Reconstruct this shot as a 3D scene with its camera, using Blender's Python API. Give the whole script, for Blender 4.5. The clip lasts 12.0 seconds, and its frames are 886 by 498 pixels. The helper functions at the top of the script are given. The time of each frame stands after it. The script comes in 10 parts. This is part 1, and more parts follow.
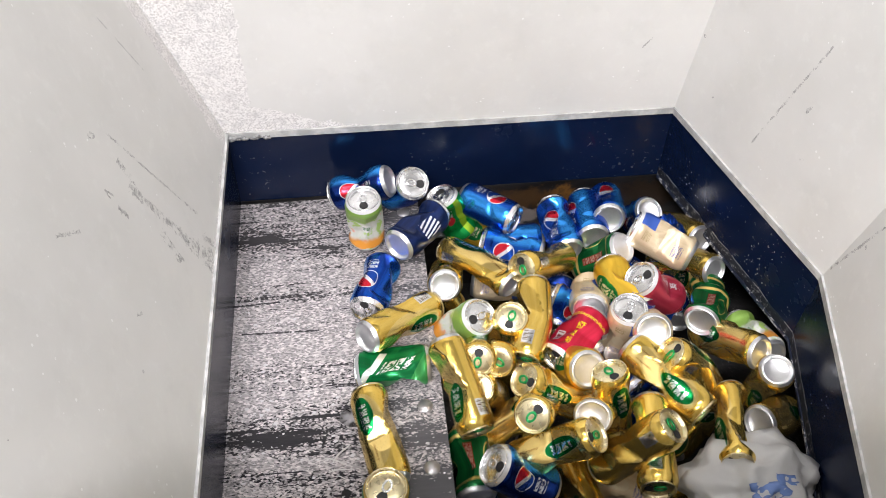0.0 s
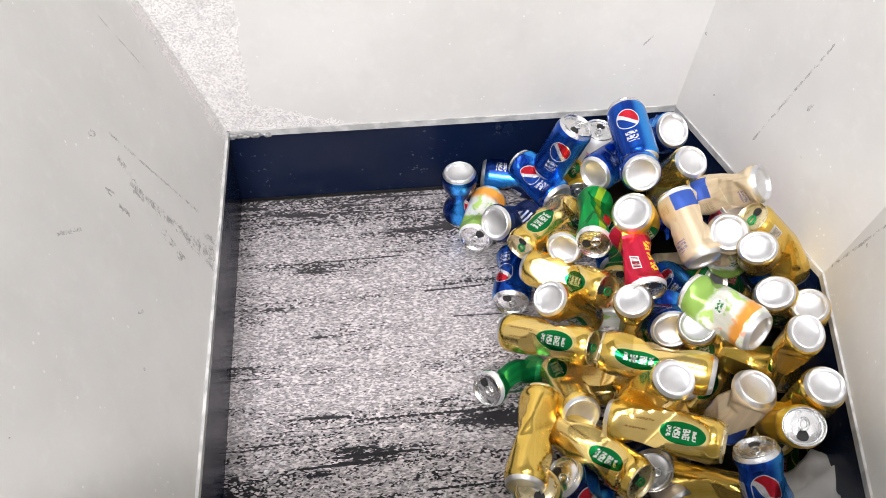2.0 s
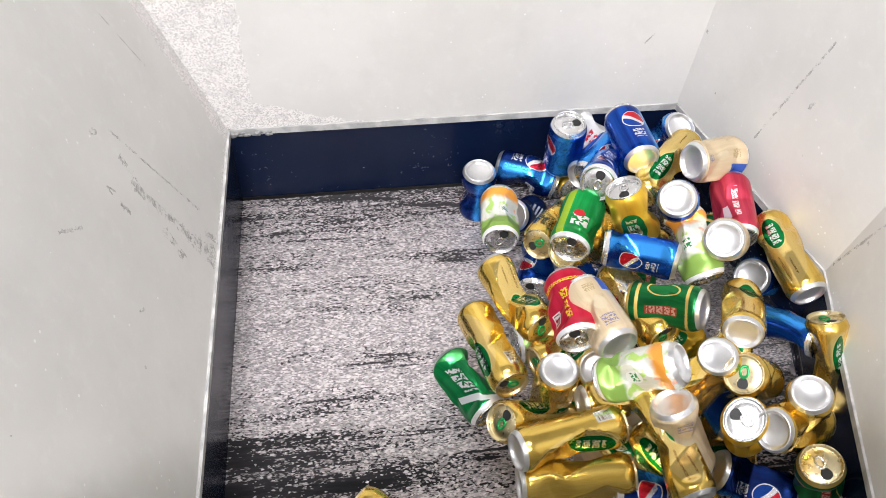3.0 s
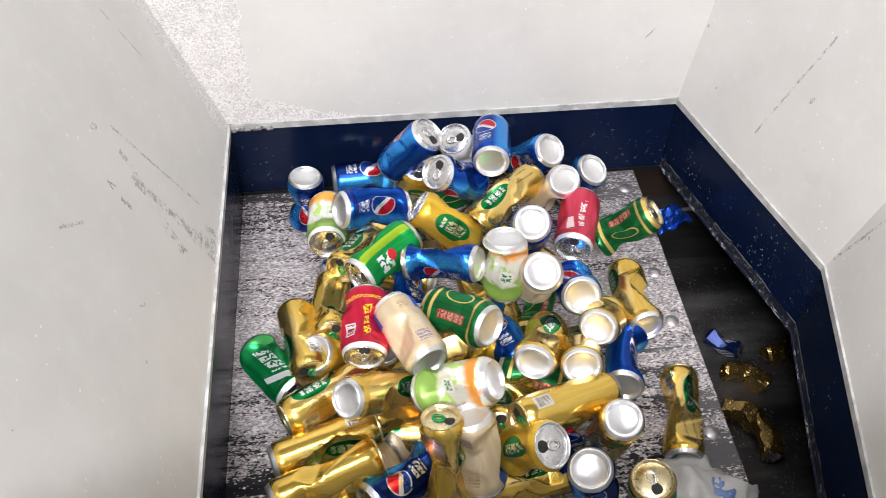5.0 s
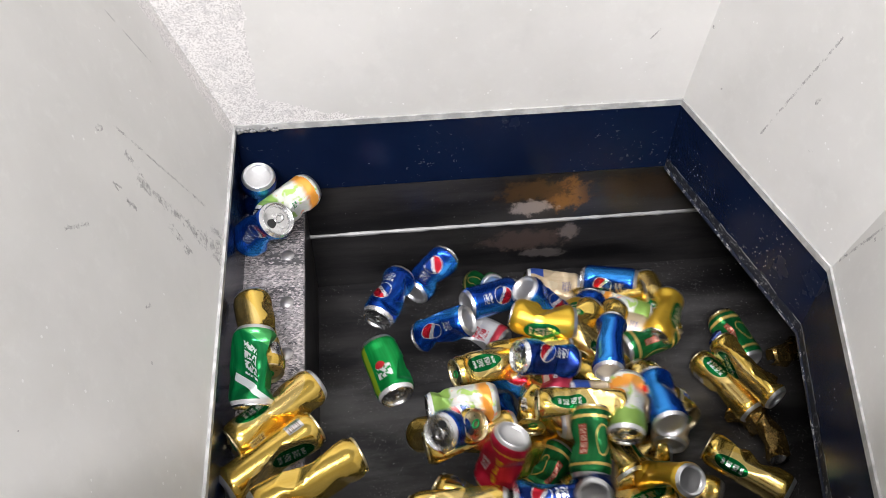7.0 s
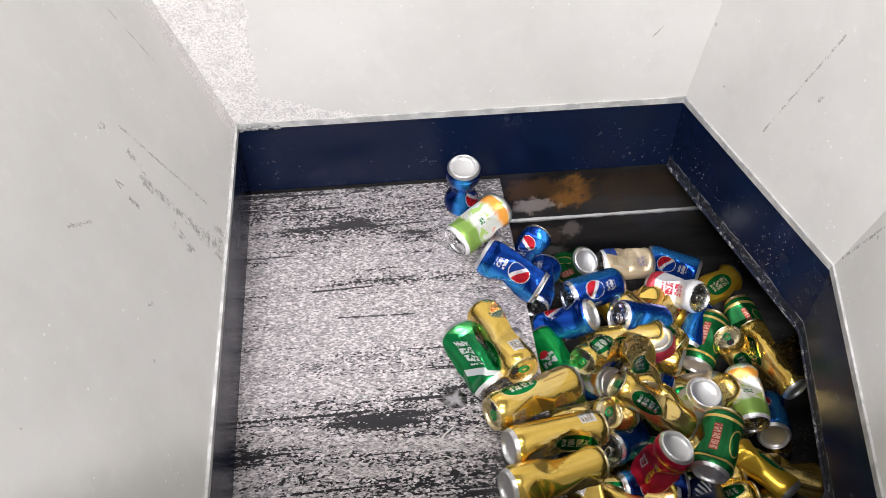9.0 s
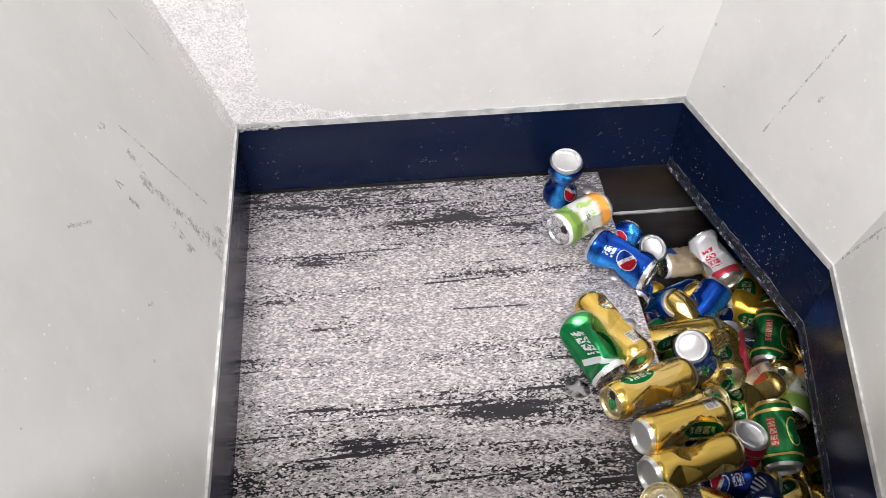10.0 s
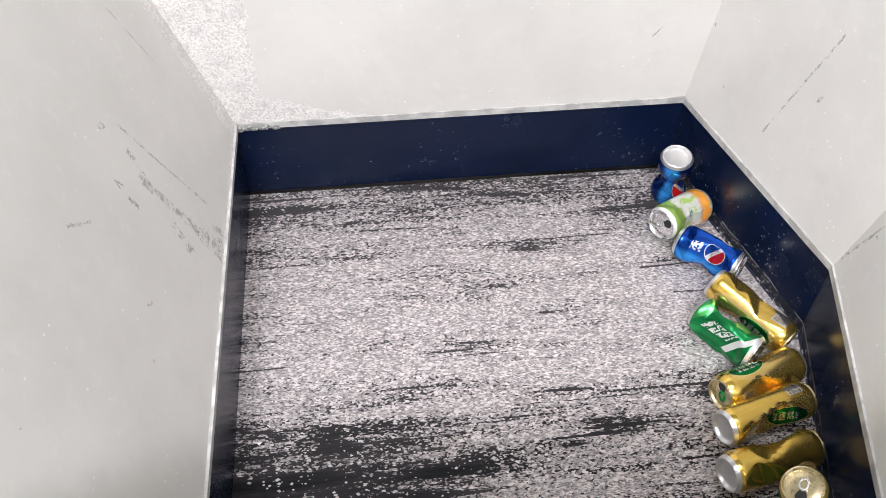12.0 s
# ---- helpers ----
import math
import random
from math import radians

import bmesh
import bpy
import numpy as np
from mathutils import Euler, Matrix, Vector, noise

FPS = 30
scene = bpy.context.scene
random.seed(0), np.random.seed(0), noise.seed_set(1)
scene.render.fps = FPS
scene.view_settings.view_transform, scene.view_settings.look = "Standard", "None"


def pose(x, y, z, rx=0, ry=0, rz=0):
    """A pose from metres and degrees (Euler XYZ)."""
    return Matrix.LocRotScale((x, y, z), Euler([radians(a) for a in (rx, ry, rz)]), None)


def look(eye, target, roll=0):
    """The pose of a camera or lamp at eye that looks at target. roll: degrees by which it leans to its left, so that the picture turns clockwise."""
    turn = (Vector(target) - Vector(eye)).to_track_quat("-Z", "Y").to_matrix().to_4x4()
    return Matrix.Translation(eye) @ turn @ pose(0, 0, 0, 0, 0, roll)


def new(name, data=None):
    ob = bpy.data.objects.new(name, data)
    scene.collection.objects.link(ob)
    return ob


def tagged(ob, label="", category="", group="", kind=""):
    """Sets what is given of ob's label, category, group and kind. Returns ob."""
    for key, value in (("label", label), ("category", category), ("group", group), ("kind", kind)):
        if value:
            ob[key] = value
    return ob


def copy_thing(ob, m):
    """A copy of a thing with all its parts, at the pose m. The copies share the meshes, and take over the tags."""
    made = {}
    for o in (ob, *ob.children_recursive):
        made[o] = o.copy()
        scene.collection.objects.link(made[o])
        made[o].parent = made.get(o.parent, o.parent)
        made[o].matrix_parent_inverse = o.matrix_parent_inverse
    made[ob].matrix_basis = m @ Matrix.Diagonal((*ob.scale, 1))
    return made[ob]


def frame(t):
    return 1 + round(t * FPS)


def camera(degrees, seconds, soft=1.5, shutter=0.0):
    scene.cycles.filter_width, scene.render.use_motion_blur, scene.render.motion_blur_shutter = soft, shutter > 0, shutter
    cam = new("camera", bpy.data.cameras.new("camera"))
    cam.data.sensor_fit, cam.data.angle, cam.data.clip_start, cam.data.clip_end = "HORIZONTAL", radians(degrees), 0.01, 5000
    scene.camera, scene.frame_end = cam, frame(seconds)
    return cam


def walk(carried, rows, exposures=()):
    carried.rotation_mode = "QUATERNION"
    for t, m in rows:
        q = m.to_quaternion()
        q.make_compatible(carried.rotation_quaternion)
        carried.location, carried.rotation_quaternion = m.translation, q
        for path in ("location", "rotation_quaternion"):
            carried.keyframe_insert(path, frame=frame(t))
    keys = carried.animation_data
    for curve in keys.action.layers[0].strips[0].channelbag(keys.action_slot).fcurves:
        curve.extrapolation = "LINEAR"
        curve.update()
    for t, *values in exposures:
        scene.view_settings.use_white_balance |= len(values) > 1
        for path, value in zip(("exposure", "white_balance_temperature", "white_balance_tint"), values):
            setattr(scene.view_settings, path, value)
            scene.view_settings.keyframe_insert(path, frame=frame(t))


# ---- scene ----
cam = camera(54.0, 12.0, soft=0.6, shutter=0.2)
walk(cam, [
    (0, pose(0, 0, 1.188, 42.323, -0.896, -6.354)),
    (0.5, pose(0, 0, 1.188, 42.350, -0.853, -6.315)),
    (1, pose(0, 0, 1.188, 42.351, -0.939, -6.392)),
    (1.5, pose(0, 0, 1.188, 42.237, -0.896, -6.354)),
    (2, pose(0, 0, 1.188, 42.179, -0.853, -6.315)),
    (2.5, pose(0, 0, 1.188, 42.150, -0.832, -6.297)),
    (4.5, pose(0, 0, 1.188, 41.751, -0.704, -6.183)),
    (5, pose(0, 0, 1.188, 41.721, -0.768, -6.240)),
    (5.5, pose(0, 0, 1.188, 41.608, -0.576, -6.069)),
    (6, pose(0, 0, 1.188, 41.834, -0.491, -5.993)),
    (6.5, pose(0, 0, 1.188, 41.835, -0.533, -6.031)),
    (8.5, pose(0, 0, 1.188, 41.607, -0.471, -5.975)),
    (9, pose(0, 0, 1.188, 41.662, -0.426, -5.935)),
    (9.5, pose(0, 0, 1.188, 41.634, -0.405, -5.917)),
    (10, pose(0, 0, 1.188, 41.662, -0.426, -5.935)),
    (10.5, pose(0, 0, 1.188, 41.662, -0.426, -5.935)),
    (11, pose(0, 0, 1.188, 41.662, -0.426, -5.935)),
    (11.5, pose(0, 0, 1.188, 41.662, -0.426, -5.935)),
    (12, pose(0, 0, 1.188, 41.663, -0.448, -5.955)),
], exposures=[(0.0, 0.0), (12.0, 0.0)])

# world and lights: a closed indoor room with a lamp panel under the ceiling
world = bpy.data.worlds.new("world")
scene.world = world
world.use_nodes = True
world.node_tree.nodes["Background"].inputs[0].default_value = (0.9, 0.95, 1.0, 1)
world.node_tree.nodes["Background"].inputs[1].default_value = 0.05


def area_lamp(name, m, w, d, power, colour):
    data = bpy.data.lights.new(name, "AREA")
    data.shape, data.size, data.size_y, data.energy, data.color = "RECTANGLE", w, d, power, colour
    ob = new(name, data)
    ob.matrix_world = m
    return ob


area_lamp("ceiling_lamp_light", look((-0.1, 0.30, 2.72), (-0.1, 0.31, 0)), 1.2, 0.3, 18, (0.99, 0.97, 1.025))
area_lamp("ceiling_lamp_light", look((-0.28, -1.2, 2.72), (0.35, 0.9, 0.3)), 1.2, 0.3, 183, (0.99, 0.97, 1.025))

# ---- materials ----


class Nodes:
    """Short ways to write a node material."""

    def __init__(self, name):
        self.mat = bpy.data.materials.new(name)
        self.mat.use_nodes = True
        self.tree = self.mat.node_tree
        self.bsdf = self.tree.nodes["Principled BSDF"]

    def link(self, value, socket):
        if isinstance(value, bpy.types.NodeSocket):
            self.tree.links.new(value, socket)
        else:
            socket.default_value = value

    def math(self, op, a, b=0.0, c=0.0):
        n = self.tree.nodes.new("ShaderNodeMath")
        n.operation = op
        for s, v in zip(n.inputs, (a, b, c)):
            self.link(v, s)
        return n.outputs[0]

    def mix(self, f, a, b):
        n = self.tree.nodes.new("ShaderNodeMix")
        n.data_type = "RGBA"
        self.link(f, n.inputs[0])
        for v, s in ((a, n.inputs[6]), (b, n.inputs[7])):
            self.link((*v, 1) if isinstance(v, tuple) else v, s)
        return n.outputs[2]

    def coords(self, kind="Object", scale=(1, 1, 1), turn=(0, 0, 0), shift=(0, 0, 0)):
        n = self.tree.nodes.new("ShaderNodeTexCoord")
        m = self.tree.nodes.new("ShaderNodeMapping")
        m.inputs["Scale"].default_value = scale
        m.inputs["Rotation"].default_value = turn
        m.inputs["Location"].default_value = shift
        self.tree.links.new(n.outputs[kind], m.inputs[0])
        return m.outputs[0]

    def noise(self, vec, scale, detail=4.0, rough=0.55):
        n = self.tree.nodes.new("ShaderNodeTexNoise")
        self.link(vec, n.inputs["Vector"])
        n.inputs["Scale"].default_value, n.inputs["Detail"].default_value = scale, detail
        n.inputs["Roughness"].default_value = rough
        return n.outputs["Fac"]

    def cells(self, vec, scale, out="Color"):
        n = self.tree.nodes.new("ShaderNodeTexVoronoi")
        self.link(vec, n.inputs["Vector"])
        n.inputs["Scale"].default_value = scale
        return n.outputs[out]

    def ramp(self, v, lo, hi):
        n = self.tree.nodes.new("ShaderNodeMapRange")
        n.interpolation_type = "SMOOTHSTEP"
        self.link(v, n.inputs[0])
        n.inputs[1].default_value, n.inputs[2].default_value = lo, hi
        return n.outputs[0]

    def split(self, v):
        n = self.tree.nodes.new("ShaderNodeSeparateXYZ")
        self.link(v, n.inputs[0])
        return n.outputs

    def both(self, a, b):
        return self.math("MULTIPLY", a, b)

    def either(self, a, b):
        return self.math("MAXIMUM", a, b)

    def bump(self, height, strength, distance):
        n = self.tree.nodes.new("ShaderNodeBump")
        n.inputs["Strength"].default_value, n.inputs["Distance"].default_value = strength, distance
        self.link(height, n.inputs["Height"])
        self.link(n.outputs[0], self.bsdf.inputs["Normal"])

    def done(self, colour, rough=0.5, metal=0.0):
        self.link((*colour, 1) if isinstance(colour, tuple) else colour, self.bsdf.inputs["Base Color"])
        self.link(rough, self.bsdf.inputs["Roughness"])
        self.link(metal, self.bsdf.inputs["Metallic"])
        return self.mat


def scratch(n, x, y, ax, ay, bx, by, wide, grain):
    """A worn scratch from a to b across a surface with the coordinates x, y."""
    dx, dy = bx - ax, by - ay
    size = math.hypot(dx, dy)
    dx, dy = dx / size, dy / size
    px, py = n.math("SUBTRACT", x, ax), n.math("SUBTRACT", y, ay)
    along = n.math("ADD", n.math("MULTIPLY", px, dx), n.math("MULTIPLY", py, dy))
    off = n.math("ABSOLUTE", n.math("SUBTRACT", n.math("MULTIPLY", py, dx), n.math("MULTIPLY", px, dy)))
    off = n.math("ADD", off, n.math("MULTIPLY", n.math("SUBTRACT", grain, 0.5), wide * 2.2))
    inside = n.both(n.math("GREATER_THAN", along, 0), n.math("LESS_THAN", along, size))
    return n.both(inside, n.math("LESS_THAN", off, wide * 0.5))


def grey_paint(name, marks=(), axes=(0, 2), dust=None):
    """Light grey enamel on sheet steel, scuffed; marks are scratches, dust a powdered corner."""
    n = Nodes(name)
    vec = n.coords()
    sep = n.split(vec)
    x, y = sep[axes[0]], sep[axes[1]]
    broad = n.noise(vec, 3.0, 5)
    fine = n.noise(vec, 130.0, 4)
    grain = n.noise(vec, 220.0, 2)
    specks = n.both(n.math("LESS_THAN", n.cells(vec, 70.0, "Distance"), 0.13), n.math("GREATER_THAN", n.noise(vec, 17.0, 2), 0.6))
    col = n.mix(n.ramp(broad, 0.3, 0.7), (0.558, 0.550, 0.52), (0.635, 0.625, 0.594))
    col = n.mix(n.both(n.ramp(n.noise(vec, 13.0, 6, 0.65), 0.5, 0.75), 0.3), col, (0.50, 0.495, 0.465))
    col = n.mix(n.both(n.ramp(n.noise(vec, 46.0, 5, 0.7), 0.52, 0.72), 0.22), col, (0.70, 0.70, 0.665))
    col = n.mix(n.both(specks, 0.6), col, (0.8, 0.8, 0.78))
    spots = n.both(n.math("LESS_THAN", n.cells(vec, 9.0, "Distance"), 0.03), n.math("GREATER_THAN", fine, 0.45))
    mask = n.both(spots, 0.8)
    for m in marks:
        mask = n.either(mask, n.both(scratch(n, x, y, *m, grain), n.ramp(n.noise(vec, 90.0, 5, 0.7), 0.42, 0.56)))
    col = n.mix(n.both(mask, n.math("MULTIPLY", grain, 1.6)), col, n.mix(n.ramp(fine, 0.45, 0.6), (0.20, 0.198, 0.19), (0.36, 0.355, 0.34)))
    rough = 0.42
    if dust:
        cx, slope, foot = dust
        wob = n.math("MULTIPLY", n.math("SUBTRACT", n.noise(vec, 24.0, 6, 0.7), 0.5), 0.045)
        edge = n.math("ADD", wob, x)
        if slope:
            up = n.math("LESS_THAN", edge, cx)
            low = n.math("LESS_THAN", n.math("ADD", n.math("ADD", y, wob), n.math("MULTIPLY", x, slope)), foot)
        else:
            up = n.math("GREATER_THAN", edge, cx)
            low = n.both(n.math("LESS_THAN", n.math("ADD", y, wob), foot), n.math("GREATER_THAN", edge, 0.88))
        area = n.either(up, low)
        flakes = n.cells(vec, 560.0)
        silver = n.mix(n.ramp(n.split(flakes)[0], 0.0, 0.7), (0.45, 0.43, 0.415), (0.76, 0.74, 0.715))
        silver = n.mix(n.both(n.math("GREATER_THAN", n.noise(vec, 34.0, 4), 0.56), 0.3), silver, (0.42, 0.41, 0.405))
        col = n.mix(n.both(area, n.ramp(n.noise(vec, 300.0, 2), 0.2, 0.45)), col, silver)
        n.bump(n.both(area, n.split(flakes)[1]), 0.5, 0.0015)
        rough = n.math("SUBTRACT", 0.45, n.both(area, 0.1))
    return n.done(col, rough)


def blue_paint(name="navy_enamel", worn=False):
    """Glossy navy enamel with specks; worn bands are rubbed and dusty along their lowest two centimetres."""
    n = Nodes(name)
    vec = n.coords()
    broad, fine = n.noise(vec, 6.0, 5), n.noise(vec, 120.0, 5)
    chips = n.both(n.math("GREATER_THAN", fine, 0.66), n.math("GREATER_THAN", broad, 0.52))
    col = n.mix(broad, (0.0021, 0.0050, 0.0175), (0.0047, 0.0112, 0.037))
    dots = n.math("LESS_THAN", n.cells(vec, 62.0, "Distance"), 0.075)
    col = n.mix(n.both(chips, 0.5), col, (0.10, 0.11, 0.13))
    col = n.mix(n.both(dots, n.ramp(n.noise(vec, 8.0), 0.58, 0.74)), col, (0.42, 0.42, 0.44))
    rough = n.math("ADD", 0.13, n.math("MULTIPLY", broad, 0.22))
    if worn:
        z = n.math("ADD", n.split(vec)[2], n.math("MULTIPLY", n.math("SUBTRACT", n.noise(vec, 30.0, 4), 0.5), 0.010))
        low = n.ramp(z, 0.028, 0.020)
        col = n.mix(n.both(low, 0.75), col, (0.016, 0.017, 0.020))
        col = n.mix(n.both(low, n.ramp(n.noise(vec, 85.0, 6, 0.75), 0.53, 0.66)), col, (0.26, 0.26, 0.26))
        rub = n.both(n.math("LESS_THAN", n.math("ABSOLUTE", n.math("SUBTRACT", z, 0.027)), 0.0012), n.math("GREATER_THAN", n.noise(vec, 22.0, 3), 0.5))
        col = n.mix(n.both(rub, 0.7), col, (0.32, 0.32, 0.33))
        fleck = n.both(n.math("LESS_THAN", n.cells(vec, 120.0, "Distance"), 0.14), n.ramp(n.noise(vec, 10.0, 3), 0.54, 0.66))
        col = n.mix(fleck, col, (0.45, 0.45, 0.46))
        rough = n.math("ADD", rough, n.math("MULTIPLY", low, 0.3))
    n.bump(fine, 0.12, 0.001)
    n.bsdf.inputs["Specular IOR Level"].default_value = 0.14
    return n.done(col, rough)


def edge_metal():
    n = Nodes("chipped_flange_edge")
    vec = n.coords()
    f = n.noise(vec, 34.0, 5, 0.55)
    n.bump(f, 0.2, 0.001)
    return n.done(n.mix(n.ramp(f, 0.38, 0.62), (0.36, 0.36, 0.35), (0.54, 0.54, 0.52)), 0.55, 0.1)


def worn_navy():
    """Navy enamel chipped to bright metal in uneven spots."""
    n = Nodes("chipped_navy_edge")
    vec = n.coords()
    f = n.both(n.math("GREATER_THAN", n.noise(vec, 75.0, 5, 0.7), 0.56), n.math("GREATER_THAN", n.noise(vec, 11.0, 3), 0.47))
    return n.done(n.mix(f, (0.008, 0.012, 0.03), (0.42, 0.42, 0.42)), 0.5)


def ram_metal():
    """Dark steel under trodden silver flakes and dust, smeared along the stroke."""
    n = Nodes("flaked_ram_steel")
    vec = n.coords()
    y = n.split(vec)[1]
    flake = n.split(n.cells(n.coords(scale=(0.62, 1.0, 1)), 280.0))
    small = n.split(n.cells(n.coords(scale=(0.5, 1.0, 1), shift=(3.1, 1.7, 0)), 520.0))
    smear = n.noise(n.coords(scale=(0.10, 1.0, 1)), 24.0, 7, 0.68)
    lines = n.noise(n.coords(scale=(0.035, 1.0, 1)), 95.0, 3)
    patch = n.noise(vec, 4.2, 4)
    amount = n.math("ADD", n.math("MULTIPLY", n.ramp(smear, 0.36, 0.62), 0.60), n.math("MULTIPLY", n.math("SUBTRACT", patch, 0.5), 0.9))
    middle = n.both(n.ramp(y, 0.60, 0.84), n.ramp(y, 1.16, 1.04))
    amount = n.math("ADD", amount, n.math("ADD", 0.09, n.math("MULTIPLY", middle, 0.48)))
    amount = n.math("SUBTRACT", amount, n.math("MULTIPLY", n.ramp(y, 0.68, 0.52), 0.02))
    amount = n.math("SUBTRACT", amount, n.math("MULTIPLY", n.ramp(n.math("ADD", n.split(vec)[0], n.math("MULTIPLY", patch, 0.2)), -0.78, -0.95), 0.22))
    amount = n.math("SUBTRACT", amount, n.math("MULTIPLY", n.ramp(lines, 0.57, 0.70), 0.64))
    bare_end = n.both(n.ramp(n.split(vec)[0], -0.58, -0.92), n.ramp(n.math("ADD", y, n.math("MULTIPLY", n.math("SUBTRACT", patch, 0.5), 0.3)), 0.80, 0.60))
    amount = n.math("ADD", n.math("SUBTRACT", amount, n.math("MULTIPLY", bare_end, 0.34)), 0.05)
    full = n.both(n.ramp(n.split(vec)[0], -0.80, -0.60), n.both(n.ramp(y, 0.72, 0.64), n.ramp(n.split(vec)[0], -0.20, -0.30)))
    amount = n.math("ADD", amount, n.math("MULTIPLY", full, 0.16))
    margin = n.ramp(n.math("ADD", n.split(vec)[0], n.math("MULTIPLY", n.math("SUBTRACT", patch, 0.5), 0.12)), -0.13, -0.06)
    amount = n.math("SUBTRACT", amount, n.math("MULTIPLY", margin, 0.26))
    drag = n.noise(n.coords(scale=(0.17, 1.0, 1), shift=(5.3, 0.4, 0)), 15.0, 6, 0.66)
    amount = n.math("SUBTRACT", amount, n.math("MULTIPLY", n.ramp(drag, 0.49, 0.70), 0.66))
    big = n.ramp(n.math("SUBTRACT", amount, flake[0]), -0.02, 0.08)
    fine = n.ramp(n.math("SUBTRACT", n.math("ADD", n.math("MULTIPLY", amount, 0.9), n.math("MULTIPLY", middle, 0.12)), small[1]), -0.02, 0.08)
    on = n.either(big, fine)
    base = n.mix(n.ramp(smear, 0.35, 0.62), (0.004, 0.004, 0.006), (0.040, 0.037, 0.041))
    base = n.mix(n.both(n.either(middle, n.ramp(y, 0.9, 1.0)), n.math("ADD", 0.25, n.math("MULTIPLY", patch, 0.9))), base, (0.060, 0.056, 0.058))
    base = n.mix(n.both(margin, n.math("ADD", 0.35, n.math("MULTIPLY", smear, 0.8))), base, (0.135, 0.132, 0.138))
    light = n.mix(n.math("POWER", flake[2], 1.4), (0.40, 0.37, 0.37), (0.80, 0.745, 0.738))
    light = n.mix(n.both(n.math("GREATER_THAN", small[2], 0.66), 0.62), light, (0.15, 0.14, 0.15))
    for m in ((-0.50, 0.7214, -0.282, 0.7229, 0.0048), (-0.37, 0.972, -0.262, 0.9755, 0.0034), (-0.325, 0.911, -0.195, 0.908, 0.0032), (-1.09, 0.816, -1.0, 0.818, 0.003), (-0.62, 1.055, -0.40, 1.06, 0.003)):
        on = n.both(on, n.math("SUBTRACT", 1.0, scratch(n, n.split(vec)[0], y, *m, n.noise(vec, 160.0, 2))))
    n.bump(n.both(on, n.math("ADD", flake[1], small[0])), 0.6, 0.0018)
    rough = n.math("ADD", 0.34, n.math("MULTIPLY", small[0], 0.3))
    n.bsdf.inputs["Specular IOR Level"].default_value = 0.22
    return n.done(n.mix(on, base, light), rough, n.both(on, 0.40))


def chamber_steel(name, dusty, stains=()):
    """Dark worn plate, streaked along the stroke; dusty plates carry smears of grey dust and grit, stains are rust or scale patches on a plate that faces y."""
    n = Nodes(name)
    vec = n.coords()
    streak = n.noise(n.coords(scale=(0.16, 1, 1)), 14.0, 6, 0.62)
    fine = n.noise(vec, 190.0, 3)
    col = n.mix(n.ramp(streak, 0.3, 0.7), (0.008, 0.008, 0.009), (0.046, 0.043, 0.042))
    dust = n.both(n.math("GREATER_THAN", fine, 0.62 if dusty else 0.70), n.ramp(n.noise(vec, 9.0, 4), 0.42, 0.62))
    col = n.mix(n.both(dust, 0.30), col, (0.30, 0.29, 0.28))
    if dusty:
        smear = n.noise(n.coords(scale=(0.30, 1, 1), shift=(1.7, 0.6, 0)), 9.0, 6, 0.6)
        col = n.mix(n.both(n.ramp(smear, 0.46, 0.72), 0.8), col, (0.13, 0.127, 0.124))
        for scale, reach, much in ((105.0, 0.10, 0.75), (48.0, 0.075, 0.9)):
            grit = n.both(n.math("LESS_THAN", n.cells(vec, scale, "Distance"), reach), n.ramp(n.noise(vec, 6.0 + scale * 0.05, 3), 0.47, 0.62))
            col = n.mix(n.both(grit, much), col, (0.55, 0.54, 0.52))
    x, z = n.split(vec)[0], n.split(vec)[2]
    edge = n.math("MULTIPLY", n.math("SUBTRACT", n.noise(vec, 38.0, 6, 0.72), 0.5), 2.6)
    for cx, cz, rx, rz, tint, much in stains:
        u, v = n.math("DIVIDE", n.math("SUBTRACT", x, cx), rx), n.math("DIVIDE", n.math("SUBTRACT", z, cz), rz)
        far = n.math("SQRT", n.math("ADD", n.both(u, u), n.both(v, v)))
        spot = n.ramp(n.math("ADD", far, edge), 1.25, 0.65)
        col = n.mix(n.both(spot, much), col, tint)
    n.bump(fine, 0.2, 0.001)
    return n.done(col, n.math("ADD", 0.25, n.math("MULTIPLY", streak, 0.3)), 0.4)


def room_paint():
    n = Nodes("room_plaster")
    return n.done(n.mix(n.noise(n.coords(), 2.5, 5), (0.55, 0.55, 0.53), (0.66, 0.66, 0.64)), 0.8)


def lamp_glow():
    n = Nodes("lamp_diffuser")
    n.bsdf.inputs["Emission Color"].default_value = (1, 0.98, 0.95, 1)
    n.bsdf.inputs["Emission Strength"].default_value = 6.0
    return n.done((0.9, 0.9, 0.9), 0.6)


def bare(name, colour, rough, metal=1.0):
    n = Nodes(name)
    f = n.noise(n.coords(), 90.0, 3)
    dark = tuple(c * 0.8 for c in colour)
    n.bump(f, 0.15, 0.0006)
    return n.done(n.mix(f, dark, colour), n.math("ADD", rough - 0.06, n.math("MULTIPLY", f, 0.12)), metal)


